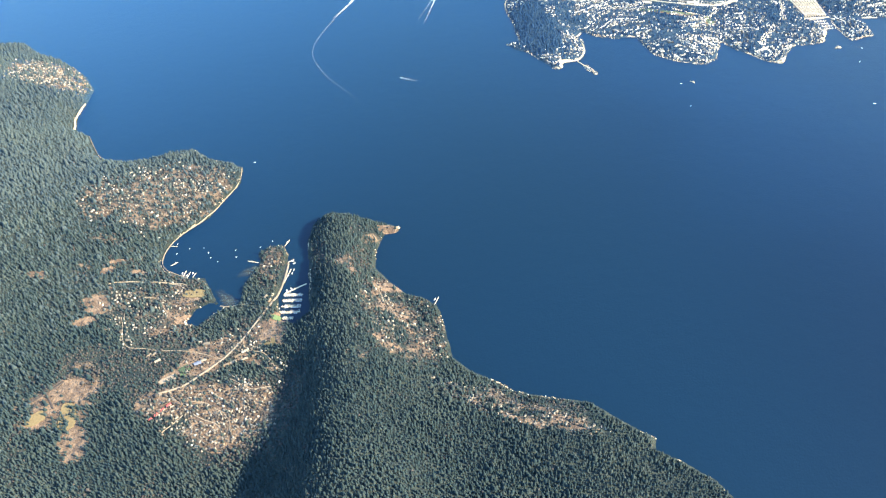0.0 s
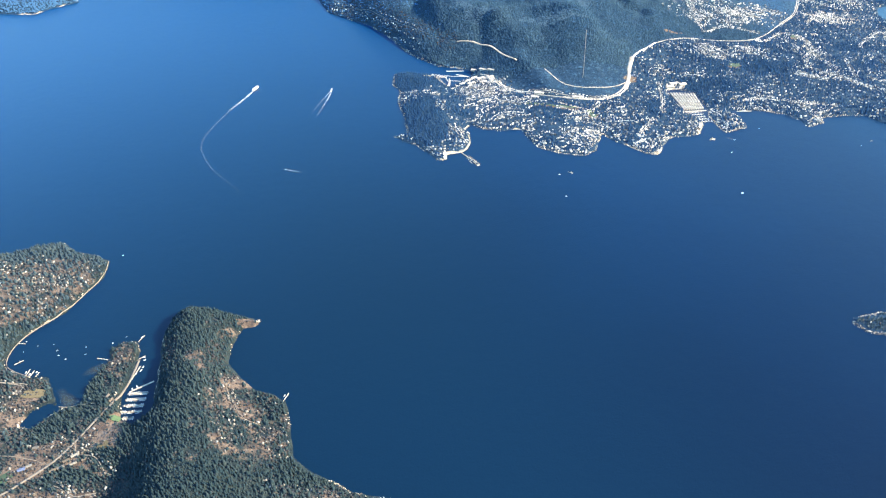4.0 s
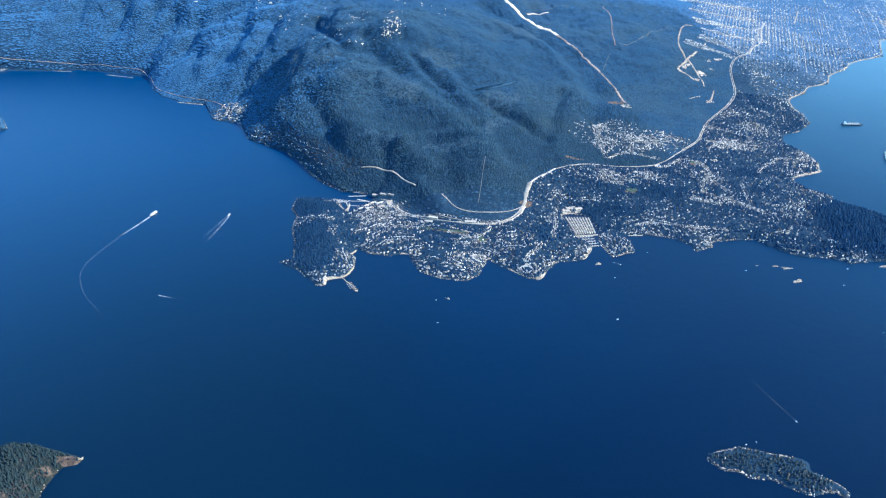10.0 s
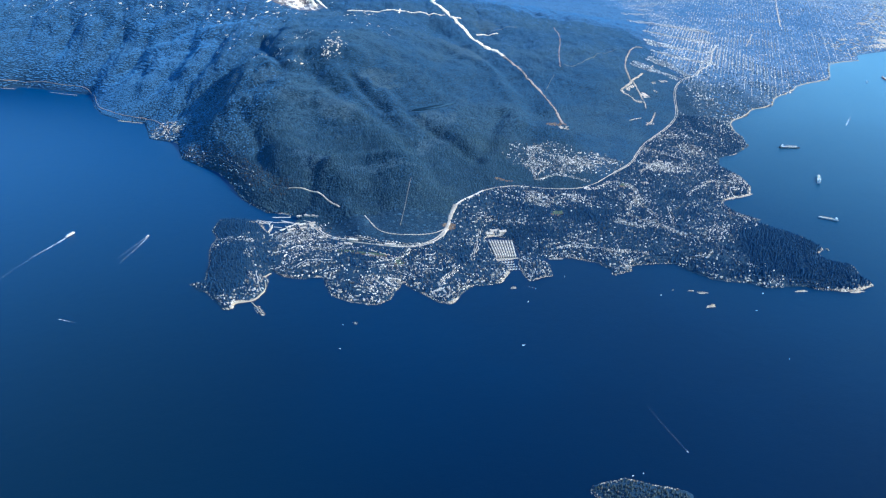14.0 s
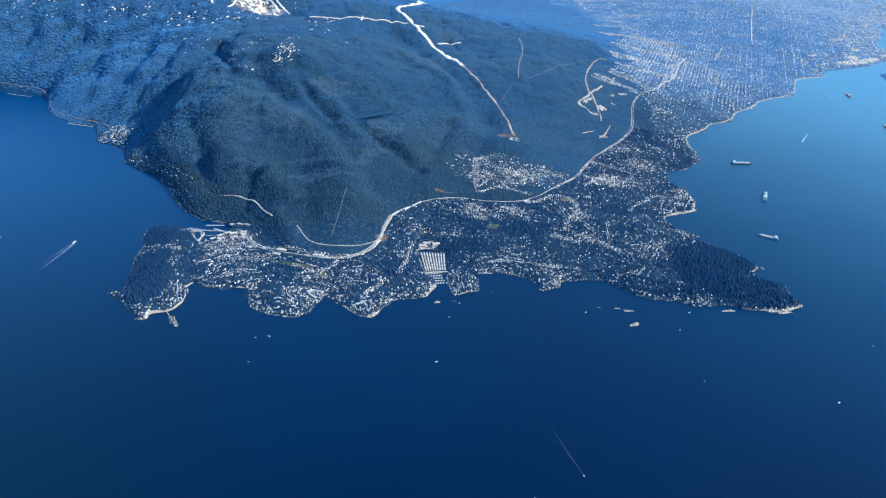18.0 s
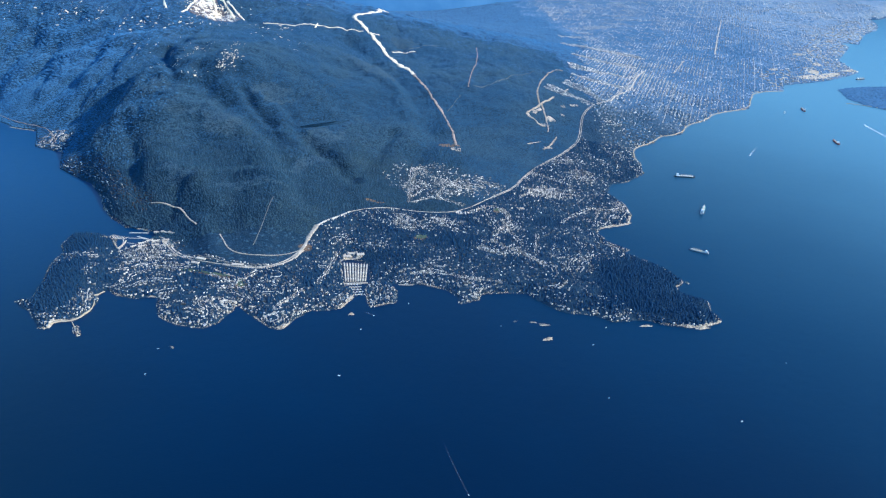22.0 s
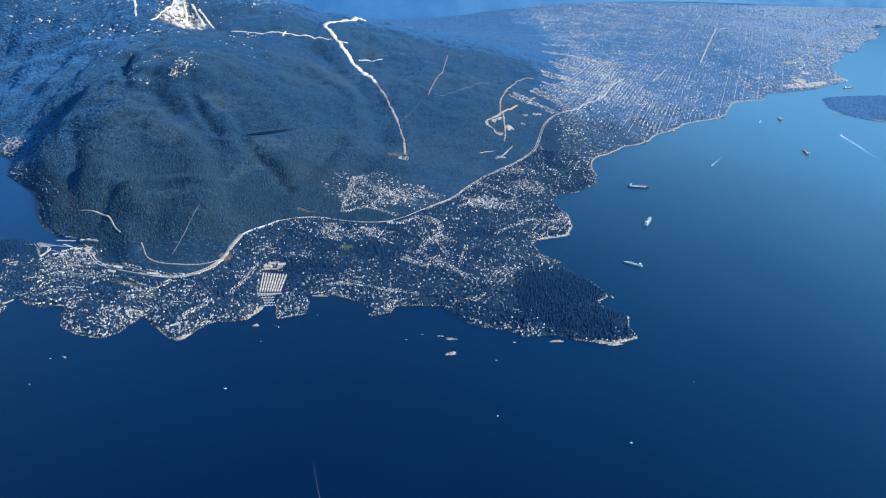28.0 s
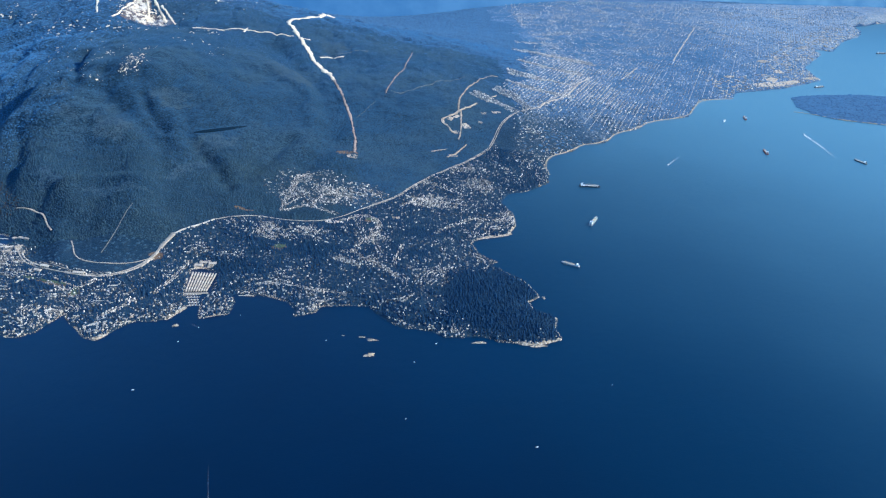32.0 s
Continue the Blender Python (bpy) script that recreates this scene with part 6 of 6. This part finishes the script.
rock_islet((1109, 1096, 0), 3, 5, 2.0, 0, "pale rock on the headland's far side", 10)
rock_islet((-56, 641, 0), 5.5, 3.4, 2.2, 20, "pale rocky tip of the island point", 11)
rock_islet((165, 979, 0), 5, 3, 2.0, -25, "pale rock at the peninsula's foot", 12)
rock_islet((103, 1051, 0), 5, 2.6, 2.0, -20, "pale rocky spur of the peninsula", 13)
rock_islet((484, 974, 0), 6, 4, 2.2, 30, "large pale rock on the residential point", 14)
rock_islet((706, 541, 0), 4, 2.2, 1.4, -40, "pale rocks at the end of the wooded island", 15)
rock_islet((594, 597, 0), 2.4, 4, 1.2, 10, "pale rocks round the wooded island", 16)
rock_islet((214, 966, 0), 2.8, 6.5, 2.4, 30, "pale tidal rock joined to the beach by a bar", 17)
rock_islet((1086, 1332, 0), 5, 2.4, 1.2, 20, "pale rocky point with a beach", 18)
rock_islet((-630, 1718, 0), 22, 8, 4, 40, "bare rocky end of a far island", 19)

mere = [(500 + 56 * m * math.cos(a) * 0.875 - 9.5 * m * math.sin(a) * 0.485, 1668 + 56 * m * math.cos(a) * 0.485 + 9.5 * m * math.sin(a) * 0.875)
        for a, m in ((2 * math.pi * k / 24, 1 + 0.12 * math.sin(3 * 2 * math.pi * k / 24 + 1)) for k in range(24))]
solid("mountain_lake", [(x, y, LAKE_LEVEL + 1.6) for x, y in mere] + [(x, y, LAKE_LEVEL - 6) for x, y in mere],
      [tuple(range(24))] + [((k + 1) % 24, k, 24 + k, 24 + (k + 1) % 24) for k in range(24)], LAKE, None, "small dark lake among mountain forest", kind="structure")


# ---- harbours ----
def dock(name, a, b, wide, label, group="", fingers=0, reach=5.0, gap=3.2, coat=None):
    """A floating walkway from a to b on piles, with finger piers to both sides."""
    ax, ay, bx, by = *a, *b
    length = math.hypot(bx - ax, by - ay)
    root = empty(name, (ax, ay, 0), math.degrees(math.atan2(by - ay, bx - ax)), label, "dock", group)
    solid("walkway", *block(0, length, -wide / 2, wide / 2, 0.1, 0.45), coat or PLANK, root)
    for k in range(fingers):
        x = gap * (k + 0.6)
        for side in (-1, 1):
            solid("finger_pier", *block(x - 0.15, x + 0.15, min(side * wide / 2, side * reach), max(side * wide / 2, side * reach), 0.1, 0.4), PLANK, root)
    for k in range(max(2, int(length / 7))):
        solid("pile", *tube(length * (k + 0.5) / max(2, int(length / 7)), wide / 2 + 0.1, -1, 1.3, 0.12, 0.1, 6), DARK, root)
    return root


dock("breakwater_dock", (-168, 545.5), (-147, 559), 1.4, "pale floating breakwater closing the island marina", "island harbour docks")
berth = motorboat(3.2, CREAM)
berth.matrix_basis = pose(-166, 549.5, 0.1, 0, 0, 120)
tagged(berth, "white motorboat berthed at a marina float", "boat", "boats in the island marina")
yacht = sailboat(3.4, WHITE)
yacht.matrix_basis = pose(-162, 552.5, 0.1, 0, 0, 125)
tagged(yacht, "white sailing yacht berthed at a marina float", "boat", "boats in the island marina")
r = random.Random(11)
for row, y in enumerate((543.5, 535.5, 527.5, 519.5, 511.5)):
    x0, x1 = (-169, -148.5) if row < 4 else (-166, -154)
    dock("marina_float", (x0, y), (x1, y), 0.6, "wooden marina float lined with boats", "island harbour docks", int((x1 - x0) / 2.1), 1.9, 2.1)
    for k in range(int((x1 - x0) / 2.1)):
        for side in (-1, 1):
            if r.random() < 0.88:
                copy_thing(r.choice((berth, berth, yacht)), pose(x0 + 2.1 * (k + 1.1), y + side * 1.5, 0.1, 0, 0, 90 * side + r.uniform(-3, 3)) @ Matrix.Scale(r.uniform(0.4, 0.6), 4))
for a, b in (((-281, 572), (-279, 584)), ((-276, 572), (-274, 582)), ((-270, 572), (-268, 580)), ((-298, 592), (-291, 598)), ((-215, 596), (-203, 593)), ((-306, 624), (-298, 623)),
             ((-171, 560), (-166, 582)), ((-171, 592), (-165, 596)), ((-178, 618), (-174, 628)), ((-14, 522), (-9, 534))):
    dock("jetty", a, b, 0.7, "weathered wooden jetty on the island shore", "island jetties")
for x, y, turn in ((-164, 575, 75), (-163, 580, 75), (-168, 571, 75), (-166, 594, 20), (-164, 590, 20), (-282, 580, 80), (-277, 577, 80), (-271, 580, 80), (-176, 625, 60), (-13, 531, 60)):
    copy_thing(berth, pose(x, y, 0.1, 0, 0, turn) @ Matrix.Scale(0.85, 4))


r_roof = (FADED, CREAM, FADED, PLANK)


def boathouse_row(a, b, wide, label):
    """A long covered float: posts under a pitched metal roof."""
    ax, ay, bx, by = *a, *b
    length = math.hypot(bx - ax, by - ay)
    root = empty("boathouse_row", (ax, ay, 0), math.degrees(math.atan2(by - ay, bx - ax)), label, "boathouse", "covered moorings of the marina")
    solid("float", *block(0, length, -wide * 0.42, wide * 0.42, 0.1, 0.4), PLANK, root)
    n = max(3, int(length / 5.5))
    for k in range(n):
        x0, x1 = length * k / n, length * (k + 1) / n - 0.12
        v = [(x0, -wide / 2, 1.5), (x1, -wide / 2, 1.5), (x1, wide / 2, 1.5), (x0, wide / 2, 1.5), (x0, 0, 2.1), (x1, 0, 2.1)]
        v += [(x, y, z - 0.15) for x, y, z in v]
        solid("roof_bay", v, [(0, 1, 5, 4), (2, 3, 4, 5), (6, 10, 11, 7), (8, 11, 10, 9), (0, 4, 3, 9, 10, 6), (1, 7, 11, 8, 2, 5), (0, 6, 7, 1), (3, 2, 8, 9)], r_roof[k % 4], root)
        for side in (-1, 1):
            solid("post", *tube(x0 + 0.2, side * wide * 0.4, -0.5, 1.7, 0.12, 0.12, 5), GREY, root)


for k in range(9):
    u = k / 8
    boathouse_row((562 + 37 * u, 1170 - 5 * u), (567 + 30 * u, 1106 + 2 * u), 2.5, "long white-roofed covered mooring in the marina")
dock("marina_pier", (560, 1101), (601, 1103), 3.4, "pale pier across the marina mouth", "coast marina docks")
for k in range(5):
    dock("marina_float", (566 + 3 * k, 1096 - 8 * k), (592, 1099 - 8 * k), 1.4, "wooden float with berthed boats", "coast marina docks", 4, 3.4, 4.5)
    for j in range(4):
        copy_thing(berth, pose(571 + 3 * k + 4.6 * j, 1098.5 - 8 * k, 0.1, 0, 0, 90) @ Matrix.Scale(1.1, 4))
for k in range(7):
    dock("club_float", (640 + 3.2 * k, 1117 - 1.2 * k), (642 + 3.2 * k, 1102 - 0.6 * k), 1.1, "white yacht-club float with boats", "yacht club docks", 3, 1.9, 4.2)
    for j in range(3):
        copy_thing(berth, pose(642.4 + 3.2 * k, 1113 - 1.1 * k - 4.2 * j, 0.1, 0, 0, 5) @ Matrix.Scale(0.9, 4))
dock("club_breakwater", (648, 1096), (671, 1095), 1.8, "pale floating breakwater of the yacht club", "yacht club docks")
for k in range(6):
    dock("bay_float", (160 + 5 * k, 1270 - 1.5 * k), (166 + 5 * k, 1281 - 2 * k), 1.2, "pale marina float in the ferry bay", "ferry bay docks", 2, 2.2, 3.8)
    for j in range(3):
        copy_thing(berth, pose(163.5 + 5 * k + 1.6 * j, 1272 - 1.5 * k + 3.4 * j, 0.1, 0, 0, -30) @ Matrix.Scale(1.0, 4))
BERTHS = [(190, 1290), (222, 1289), (207, 1275), (248, 1253), (193, 1269), (224, 1265), (197, 1250), (231, 1240), (151, 1258), (186, 1269), (187, 1267), (194, 1235), (169, 1245), (190, 1208), (190, 1208), (195, 1252), (159, 1249), (176, 1255)]
for k in range(0, len(BERTHS), 2):
    dock("ferry_berth", BERTHS[k], BERTHS[k + 1], 2.6 if k < 4 else 1.4, "pale ferry berth pier reaching into the bay", "ferry bay docks", coat=PALE)
dock("log_pier", (-735, 2250), (-640, 2226), 2.2, "pale industrial pier on the far shore", "far shore docks")
dock("log_pier", (-528, 2182), (-445, 2144), 1.8, "pale pier along the far shore", "far shore docks")
dock("log_pier", (-262, 1899), (-196, 1874), 2.6, "pale marina pier on the far shore", "far shore docks")


# ---- buildings that stand out ----
def building(name, at, turn, long, wide, tall, roof, label, category, group="", wall=CREAM, rise=0.35, hipped=False):
    """Walls, an overhanging pitched roof, a row of windows and a door."""
    z = float(ground_z(at[0], at[1]))
    root = empty(name, (at[0], at[1], z - 0.2), turn, label, category, group)
    solid("wall", *block(-long / 2, long / 2, -wide / 2, wide / 2, -0.6, tall, 0, 0.02), wall, root)
    e, h = 0.16, tall + wide * rise
    k = long / 2 * (0.55 if hipped else 1.0)
    v = [(-long / 2 - e, -wide / 2 - e, tall - 0.05), (long / 2 + e, -wide / 2 - e, tall - 0.05), (long / 2 + e, wide / 2 + e, tall - 0.05), (-long / 2 - e, wide / 2 + e, tall - 0.05),
         (-k - e * (not hipped), 0, h), (k + e * (not hipped), 0, h)]
    solid("roof", v, [(0, 1, 5, 4), (2, 3, 4, 5), (0, 4, 3), (1, 2, 5), (3, 2, 1, 0)], roof, root)
    solid("window", *block(-long * 0.3, long * 0.1, -wide / 2 - 0.03, -wide / 2 + 0.03, tall * 0.45, tall * 0.8), GLASS, root)
    solid("door", *block(long * 0.2, long * 0.3, -wide / 2 - 0.03, -wide / 2 + 0.03, -0.1, tall * 0.75), DARK, root)
    return root


building("school", (-236, 453), 25, 6.5, 3.6, 1.3, BLUE, "school with a pale blue metal roof", "school", wall=TIMBER, rise=0.2)
building("school_wing", (-231, 457), 25, 5, 2.6, 1.2, BLEACHED, "pale-roofed wing beside the school", "school", wall=TIMBER, rise=0.15)
for x, y, turn, long in ((-258.5, 394, 50, 3.6), (-254.5, 399.5, 50, 4), (-250.5, 405, 45, 4.2), (-262, 389, 55, 3)):
    building("red_barn", (x, y), turn, long, 2.4, 1.2, RED, "long low building with a red roof", "building", "red-roofed buildings")
for x, y, turn, long, wide in ((-233, 478, 10, 8, 4), (-240, 480, 10, 5, 3.4), (-200, 462, 35, 9, 4), (-194, 467, 35, 10, 4), (-203, 455, 30, 9, 4), (-209, 452, 30, 8, 4), (-186, 470, 30, 8, 3.5),
                               (-193, 458, 30, 9, 3.5), (-184, 462, 30, 7, 3.5), (-181, 532, 70, 7, 4), (-180, 541, 80, 6, 4), (-186, 538, 70, 6, 4), (-183, 514, 60, 6, 4), (-186, 507, 50, 6, 3.5),
                               (-284, 462, 60, 8, 3.5), (-279, 465, 60, 7, 3), (-274, 456, 40, 8, 4), (-309, 482, 0, 7, 4)):
    building("shop_building", (x, y), turn, long * 0.7, wide * 0.7, 1.1, r.choice((SHAKE, BLEACHED, SHAKE, TIMBER)), "low brown-roofed village building by the road", "building", "village buildings", TIMBER)
for x, y, turn, long, wide in ((242, 1280, -20, 16, 6), (255, 1272, -25, 14, 5), (268, 1263, -30, 12, 5), (216, 1228, 30, 12, 5), (226, 1238, 35, 12, 5), (236, 1246, 30, 10, 5), (230, 1224, 20, 14, 6), (248, 1240, 20, 12, 6),
                               (250, 1226, 25, 12, 6), (264, 1240, 25, 12, 6), (575, 1196, 10, 16, 9), (566, 1190, 0, 12, 8), (588, 1192, 10, 12, 8), (338, 1165, -20, 16, 6), (330, 1156, -20, 12, 6), (398, 1142, -8, 18, 6)):
    building("harbour_building", (x, y), turn, long, wide, 1.8, r.choice((CREAM, FADED, FADED)), "large pale-roofed building near the harbour", "building", "larger coast buildings", CREAM, 0.15)

KINDS = []
for long, wide, tall, roof, hip, label in ((3.0, 2.0, 1.0, SHAKE, False, "small house with a brown shingle roof"), (2.6, 2.2, 1.1, SHAKE, True, "small house with a brown hipped roof"),
                                           (3.4, 2.0, 1.0, BLEACHED, False, "small house with a pale roof"), (2.8, 1.9, 1.2, TIMBER, False, "small house with a weathered grey-brown roof"),
                                           (3.8, 2.3, 1.1, SHAKE, True, "long house with a brown hipped roof"), (2.4, 1.8, 0.9, DARK, False, "cottage with a dark roof")):
    KINDS.append(building("house", (-330 + 4.5 * len(KINDS), 712), 30 * len(KINDS), long, wide, tall, roof, label + " among the trees", "house", "houses on the island", wall=TIMBER, hipped=hip))
hx, hy = jittered(-640, 170, 350, 1030, 5.4)
weight = on_grid(TOWN, hx, hy) * (on_grid(DD, hx, hy) > 2.5) * clear_of_lines(hx, hy)
near_houses = [(x, y) for x, y, w in zip(hx, hy, weight) if w > 0.4 and y < 560 and r.random() < 0.8][:290]
for x, y in near_houses:
    copy_thing(r.choice(KINDS), pose(x, y, float(ground_z(x, y)) - 0.25, 0, 0, r.uniform(0, 180)) @ Matrix.Scale(r.uniform(0.6, 0.9), 4))
houses("wooded_point_houses", (-660, -230, 600, 1060), 3.2, 1.15, 1.6, "pale-roofed houses half hidden in the trees of the wooded point", tall=1.6, material=ISLAND_ROOFS)
houses("island_cottages", (-400, 230, 330, 600), 3.6, 0.95, 0.9, "small pale-roofed cottages among the trees of the island", tall=1.5, material=ISLAND_ROOFS)


COAST_KINDS = []
for long, wide, tall, roof, hip, label in ((3.0, 2.1, 1.2, FADED, False, "large house with a pale gabled roof"), (2.6, 2.3, 1.3, GREY, True, "large house with a grey hipped roof"),
                                           (3.5, 2.0, 1.1, CREAM, False, "long house with a cream roof"), (2.8, 2.0, 1.2, TAN, True, "house with a brown hipped roof"),
                                           (3.2, 2.2, 1.2, PALE, False, "large house with a white flat-pitched roof")):
    COAST_KINDS.append(building("waterfront_house", (470 + 5 * len(COAST_KINDS), 1010), 40 * len(COAST_KINDS), long, wide, tall, roof, label + " near the shore", "house", "houses along the mainland shore", hipped=hip))
wx, wy = jittered(150, 1000, 960, 1140, 4.6)
edge = on_grid(DD, wx, wy)
free = (on_grid(TOWN, wx, wy) > 0.5) & (edge > 3.0) & (edge < 17) & (wy < 1125) & clear_of_lines(wx, wy)
for x, y in [(x, y) for x, y, ok in zip(wx, wy, free) if ok and r.random() < 0.5][:270]:
    copy_thing(r.choice(COAST_KINDS), pose(x, y, float(ground_z(x, y)) - 0.25, 0, 0, r.uniform(0, 180)) @ Matrix.Scale(r.uniform(0.75, 1.1), 4))


# ---- open patches on the ground ----
def patch(name, cx, cy, rx, ry, turn, material, label, category):
    """A field or yard that lies on the ground, with a slightly uneven edge."""
    q = []
    for k in range(28):
        a = 2 * math.pi * k / 28
        m = 1 / max(abs(math.cos(a)), abs(math.sin(a))) ** 0.7 * (1 + 0.08 * math.sin(3 * a + cx) + 0.05 * math.sin(7 * a + cy))
        u, w = rx * m * math.cos(a), ry * m * math.sin(a)
        c, s = math.cos(radians(turn)), math.sin(radians(turn))
        q.append((cx + u * c - w * s, cy + u * s + w * c))
    inner = [((x + cx) / 2, (y + cy) / 2) for x, y in q] + [(cx, cy)]
    pts = np.array(q + inner)
    z = ground_z(pts[:, 0], pts[:, 1]) + 0.45
    v = [(x, y, h) for (x, y), h in zip(pts, z)] + [(x, y, h - 1.2) for (x, y), h in zip(pts[:28], z)]
    f = [(k, (k + 1) % 28, 28 + (k + 1) % 28, 28 + k) for k in range(28)] + [(28 + k, 28 + (k + 1) % 28, 56) for k in range(28)]
    f += [((k + 1) % 28, k, 57 + k, 57 + (k + 1) % 28) for k in range(28)]
    solid(name, v, f, material, None, label, category=category, kind="structure")


patch("playing_field", -246.5, 446.5, 5.0, 3.6, 30, TURF, "dark green playing field beside the school", "field")
patch("meadow", -337, 394, 7, 15, 12, DRY_GRASS, "dry yellow grass in the boggy clearing", "field")
patch("meadow", -364, 391, 9, 6, 40, DRY_GRASS, "dry yellow grass in the boggy clearing", "field")
for line in [[(-379, 406), (-365, 420), (-350, 442)], [(-380, 403), (-367, 415), (-353, 432)], [(-375, 434), (-361, 414), (-352, 402)]]:
    strip("ditch", line, 1.6, PEAT, 0.5, 3, 1.0, label="dark peaty ditch across the clearing", category="ditch", kind="structure")
patch("lawn", -247, 440, 2.6, 1.8, 30, LAWN, "bright green lawn by the school", "field")
patch("car_park", -259, 434, 8, 3.2, 32, TRACK, "pale car park near the school", "car park")
patch("ball_field", -261, 548, 11, 6, 0, DRY_GRASS, "dry yellow field by the lagoon", "field")
patch("green", -171, 510, 4.5, 3.6, 0, LAWN, "small green park by the marina", "field")
patch("meadow", -170, 474, 5, 4, 40, DRY_GRASS, "dry brown grass behind the marina", "field")
patch("golf_course", 328, 1134, 18, 3.4, -16, GRASS, "green golf fairway beside the highway", "golf course")
patch("golf_course", 370, 1119, 24, 3.2, -18, GRASS, "green golf fairway beside the highway", "golf course")
patch("golf_course", 411, 1092, 5, 11, 12, GRASS, "green golf fairway among trees", "golf course")
patch("playing_field", 690, 1232, 9, 6, 0, GRASS, "green playing field in the suburb", "field")
patch("playing_field", 836, 1332, 8, 5, 10, GRASS, "green playing field in the suburb", "field")
for x, y, rx, ry, turn in ((1001, 1689, 10, 5, 20), (1013, 1816, 9, 7, 40), (1040, 1860, 9, 13, 20), (1004, 1885, 6, 10, -20), (1020, 1905, 5, 12, -30), (1125, 1971, 12, 5, 15), (1092, 1955, 6, 5, 0), (1078, 1892, 5, 6, 0), (985, 1866, 4, 8, 10)):
    patch("gravel_pit", x, y, rx, ry, turn, GRAVEL, "pale gravel yard above the highway", "quarry")
patch("gravel_pit", 784, 1618, 11, 8, 0, GRAVEL, "pale cleared ground below the cut", "quarry")
for line, w in (([(983, 1873), (1005, 1901), (1032, 1944), (1060, 1981), (1077, 2006)], 5.0),
                ([(1032, 1944), (1030, 1875), (1026, 1824), (1018, 1775)], 3.0),
                ([(984, 1858), (999, 1841), (1004, 1812), (1017, 1806)], 5.5),
                ([(1103, 2020), (1122, 2068), (1138, 2105)], 3.0),
                ([(987, 1673), (1008, 1700), (1035, 1758)], 2.6), ([(952, 1690), (970, 1704), (988, 1716)], 2.4)):
    strip("haul_road", line, w, GRAVEL, 0.9, 3.0, 1.2, label="pale gravel ground of a hillside works", category="road", kind="structure")
patch("car_park", 768, 1316, 12, 6, -10, ASPHALT, "pale yard beside the highway", "car park")
patch("car_park", 880, 1345, 7, 4, 10, GRAVEL, "pale school yard among the houses", "car park")
for line in [[(195, 1211), (225, 1238), (243, 1245)], [(207, 1194), (238, 1216), (267, 1229)], [(226, 1178), (250, 1198), (277, 1208)], [(208, 1216), (227, 1182), (237, 1165)], [(225, 1238), (250, 1198), (266, 1167)], [(244, 1243), (270, 1200), (281, 1175)]]:
    strip("road", line, 2.0, PALE, step=3, ragged=0.7, wiggle=2.0, label="pale paved lane of the ferry village", kind="structure")
for x, y, rx, ry, turn in ((262, 1236, 9, 5, -30), (246, 1236, 7, 4, 20), (230, 1217, 6, 3, 10), (276, 1222, 5, 4, -50), (319, 1162, 7, 3.5, -20)):
    patch("car_park", x, y, rx, ry, turn, GRAVEL, "pale paved waiting lot of the ferry village", "car park")
strip("road", [(248, 1258), (264, 1244), (273, 1229), (283, 1210), (297, 1196), (323, 1174)], 2.4, ASPHALT, step=3, ragged=0.5, label="pale road down to the ferry berths", kind="structure")
strip("beach", [(172, 1254), (181, 1239), (189, 1226)], 2.6, GRAVEL, 0.8, 3, 0.9, label="pale gravel beach of the ferry bay", category="beach", kind="structure")
strip("breakwater", [(189, 1226), (193, 1242), (194, 1257)], 1.6, GRAVEL, 1.4, 3, 0.6, label="pale rubble breakwater in the ferry bay", category="breakwater", kind="structure")
strip("beach", [(149, 1262), (157, 1267), (166, 1266), (172, 1256)], 1.8, SAND, 0.9, 3, 0.9, label="pale sandy shore of the wooded point", category="beach", kind="structure")
patch("marina_yard", 575, 1190, 15, 7, 0, GRAVEL, "pale marina car park", "car park")
for x, y, rx, ry, turn in ((2110, 2572, 60, 22, 22), (2200, 2615, 50, 16, 30), (2330, 2700, 45, 14, 28), (2150, 2640, 30, 16, 50), (2225, 2760, 26, 14, 60), (2240, 2925, 30, 18, 40), (2330, 3010, 26, 12, 50), (2000, 2640, 22, 9, 30), (2560, 3270, 40, 14, 45)):
    patch("port_yard", x, y, rx, ry, turn, GRAVEL, "pale paved yard of the far port", "yard")
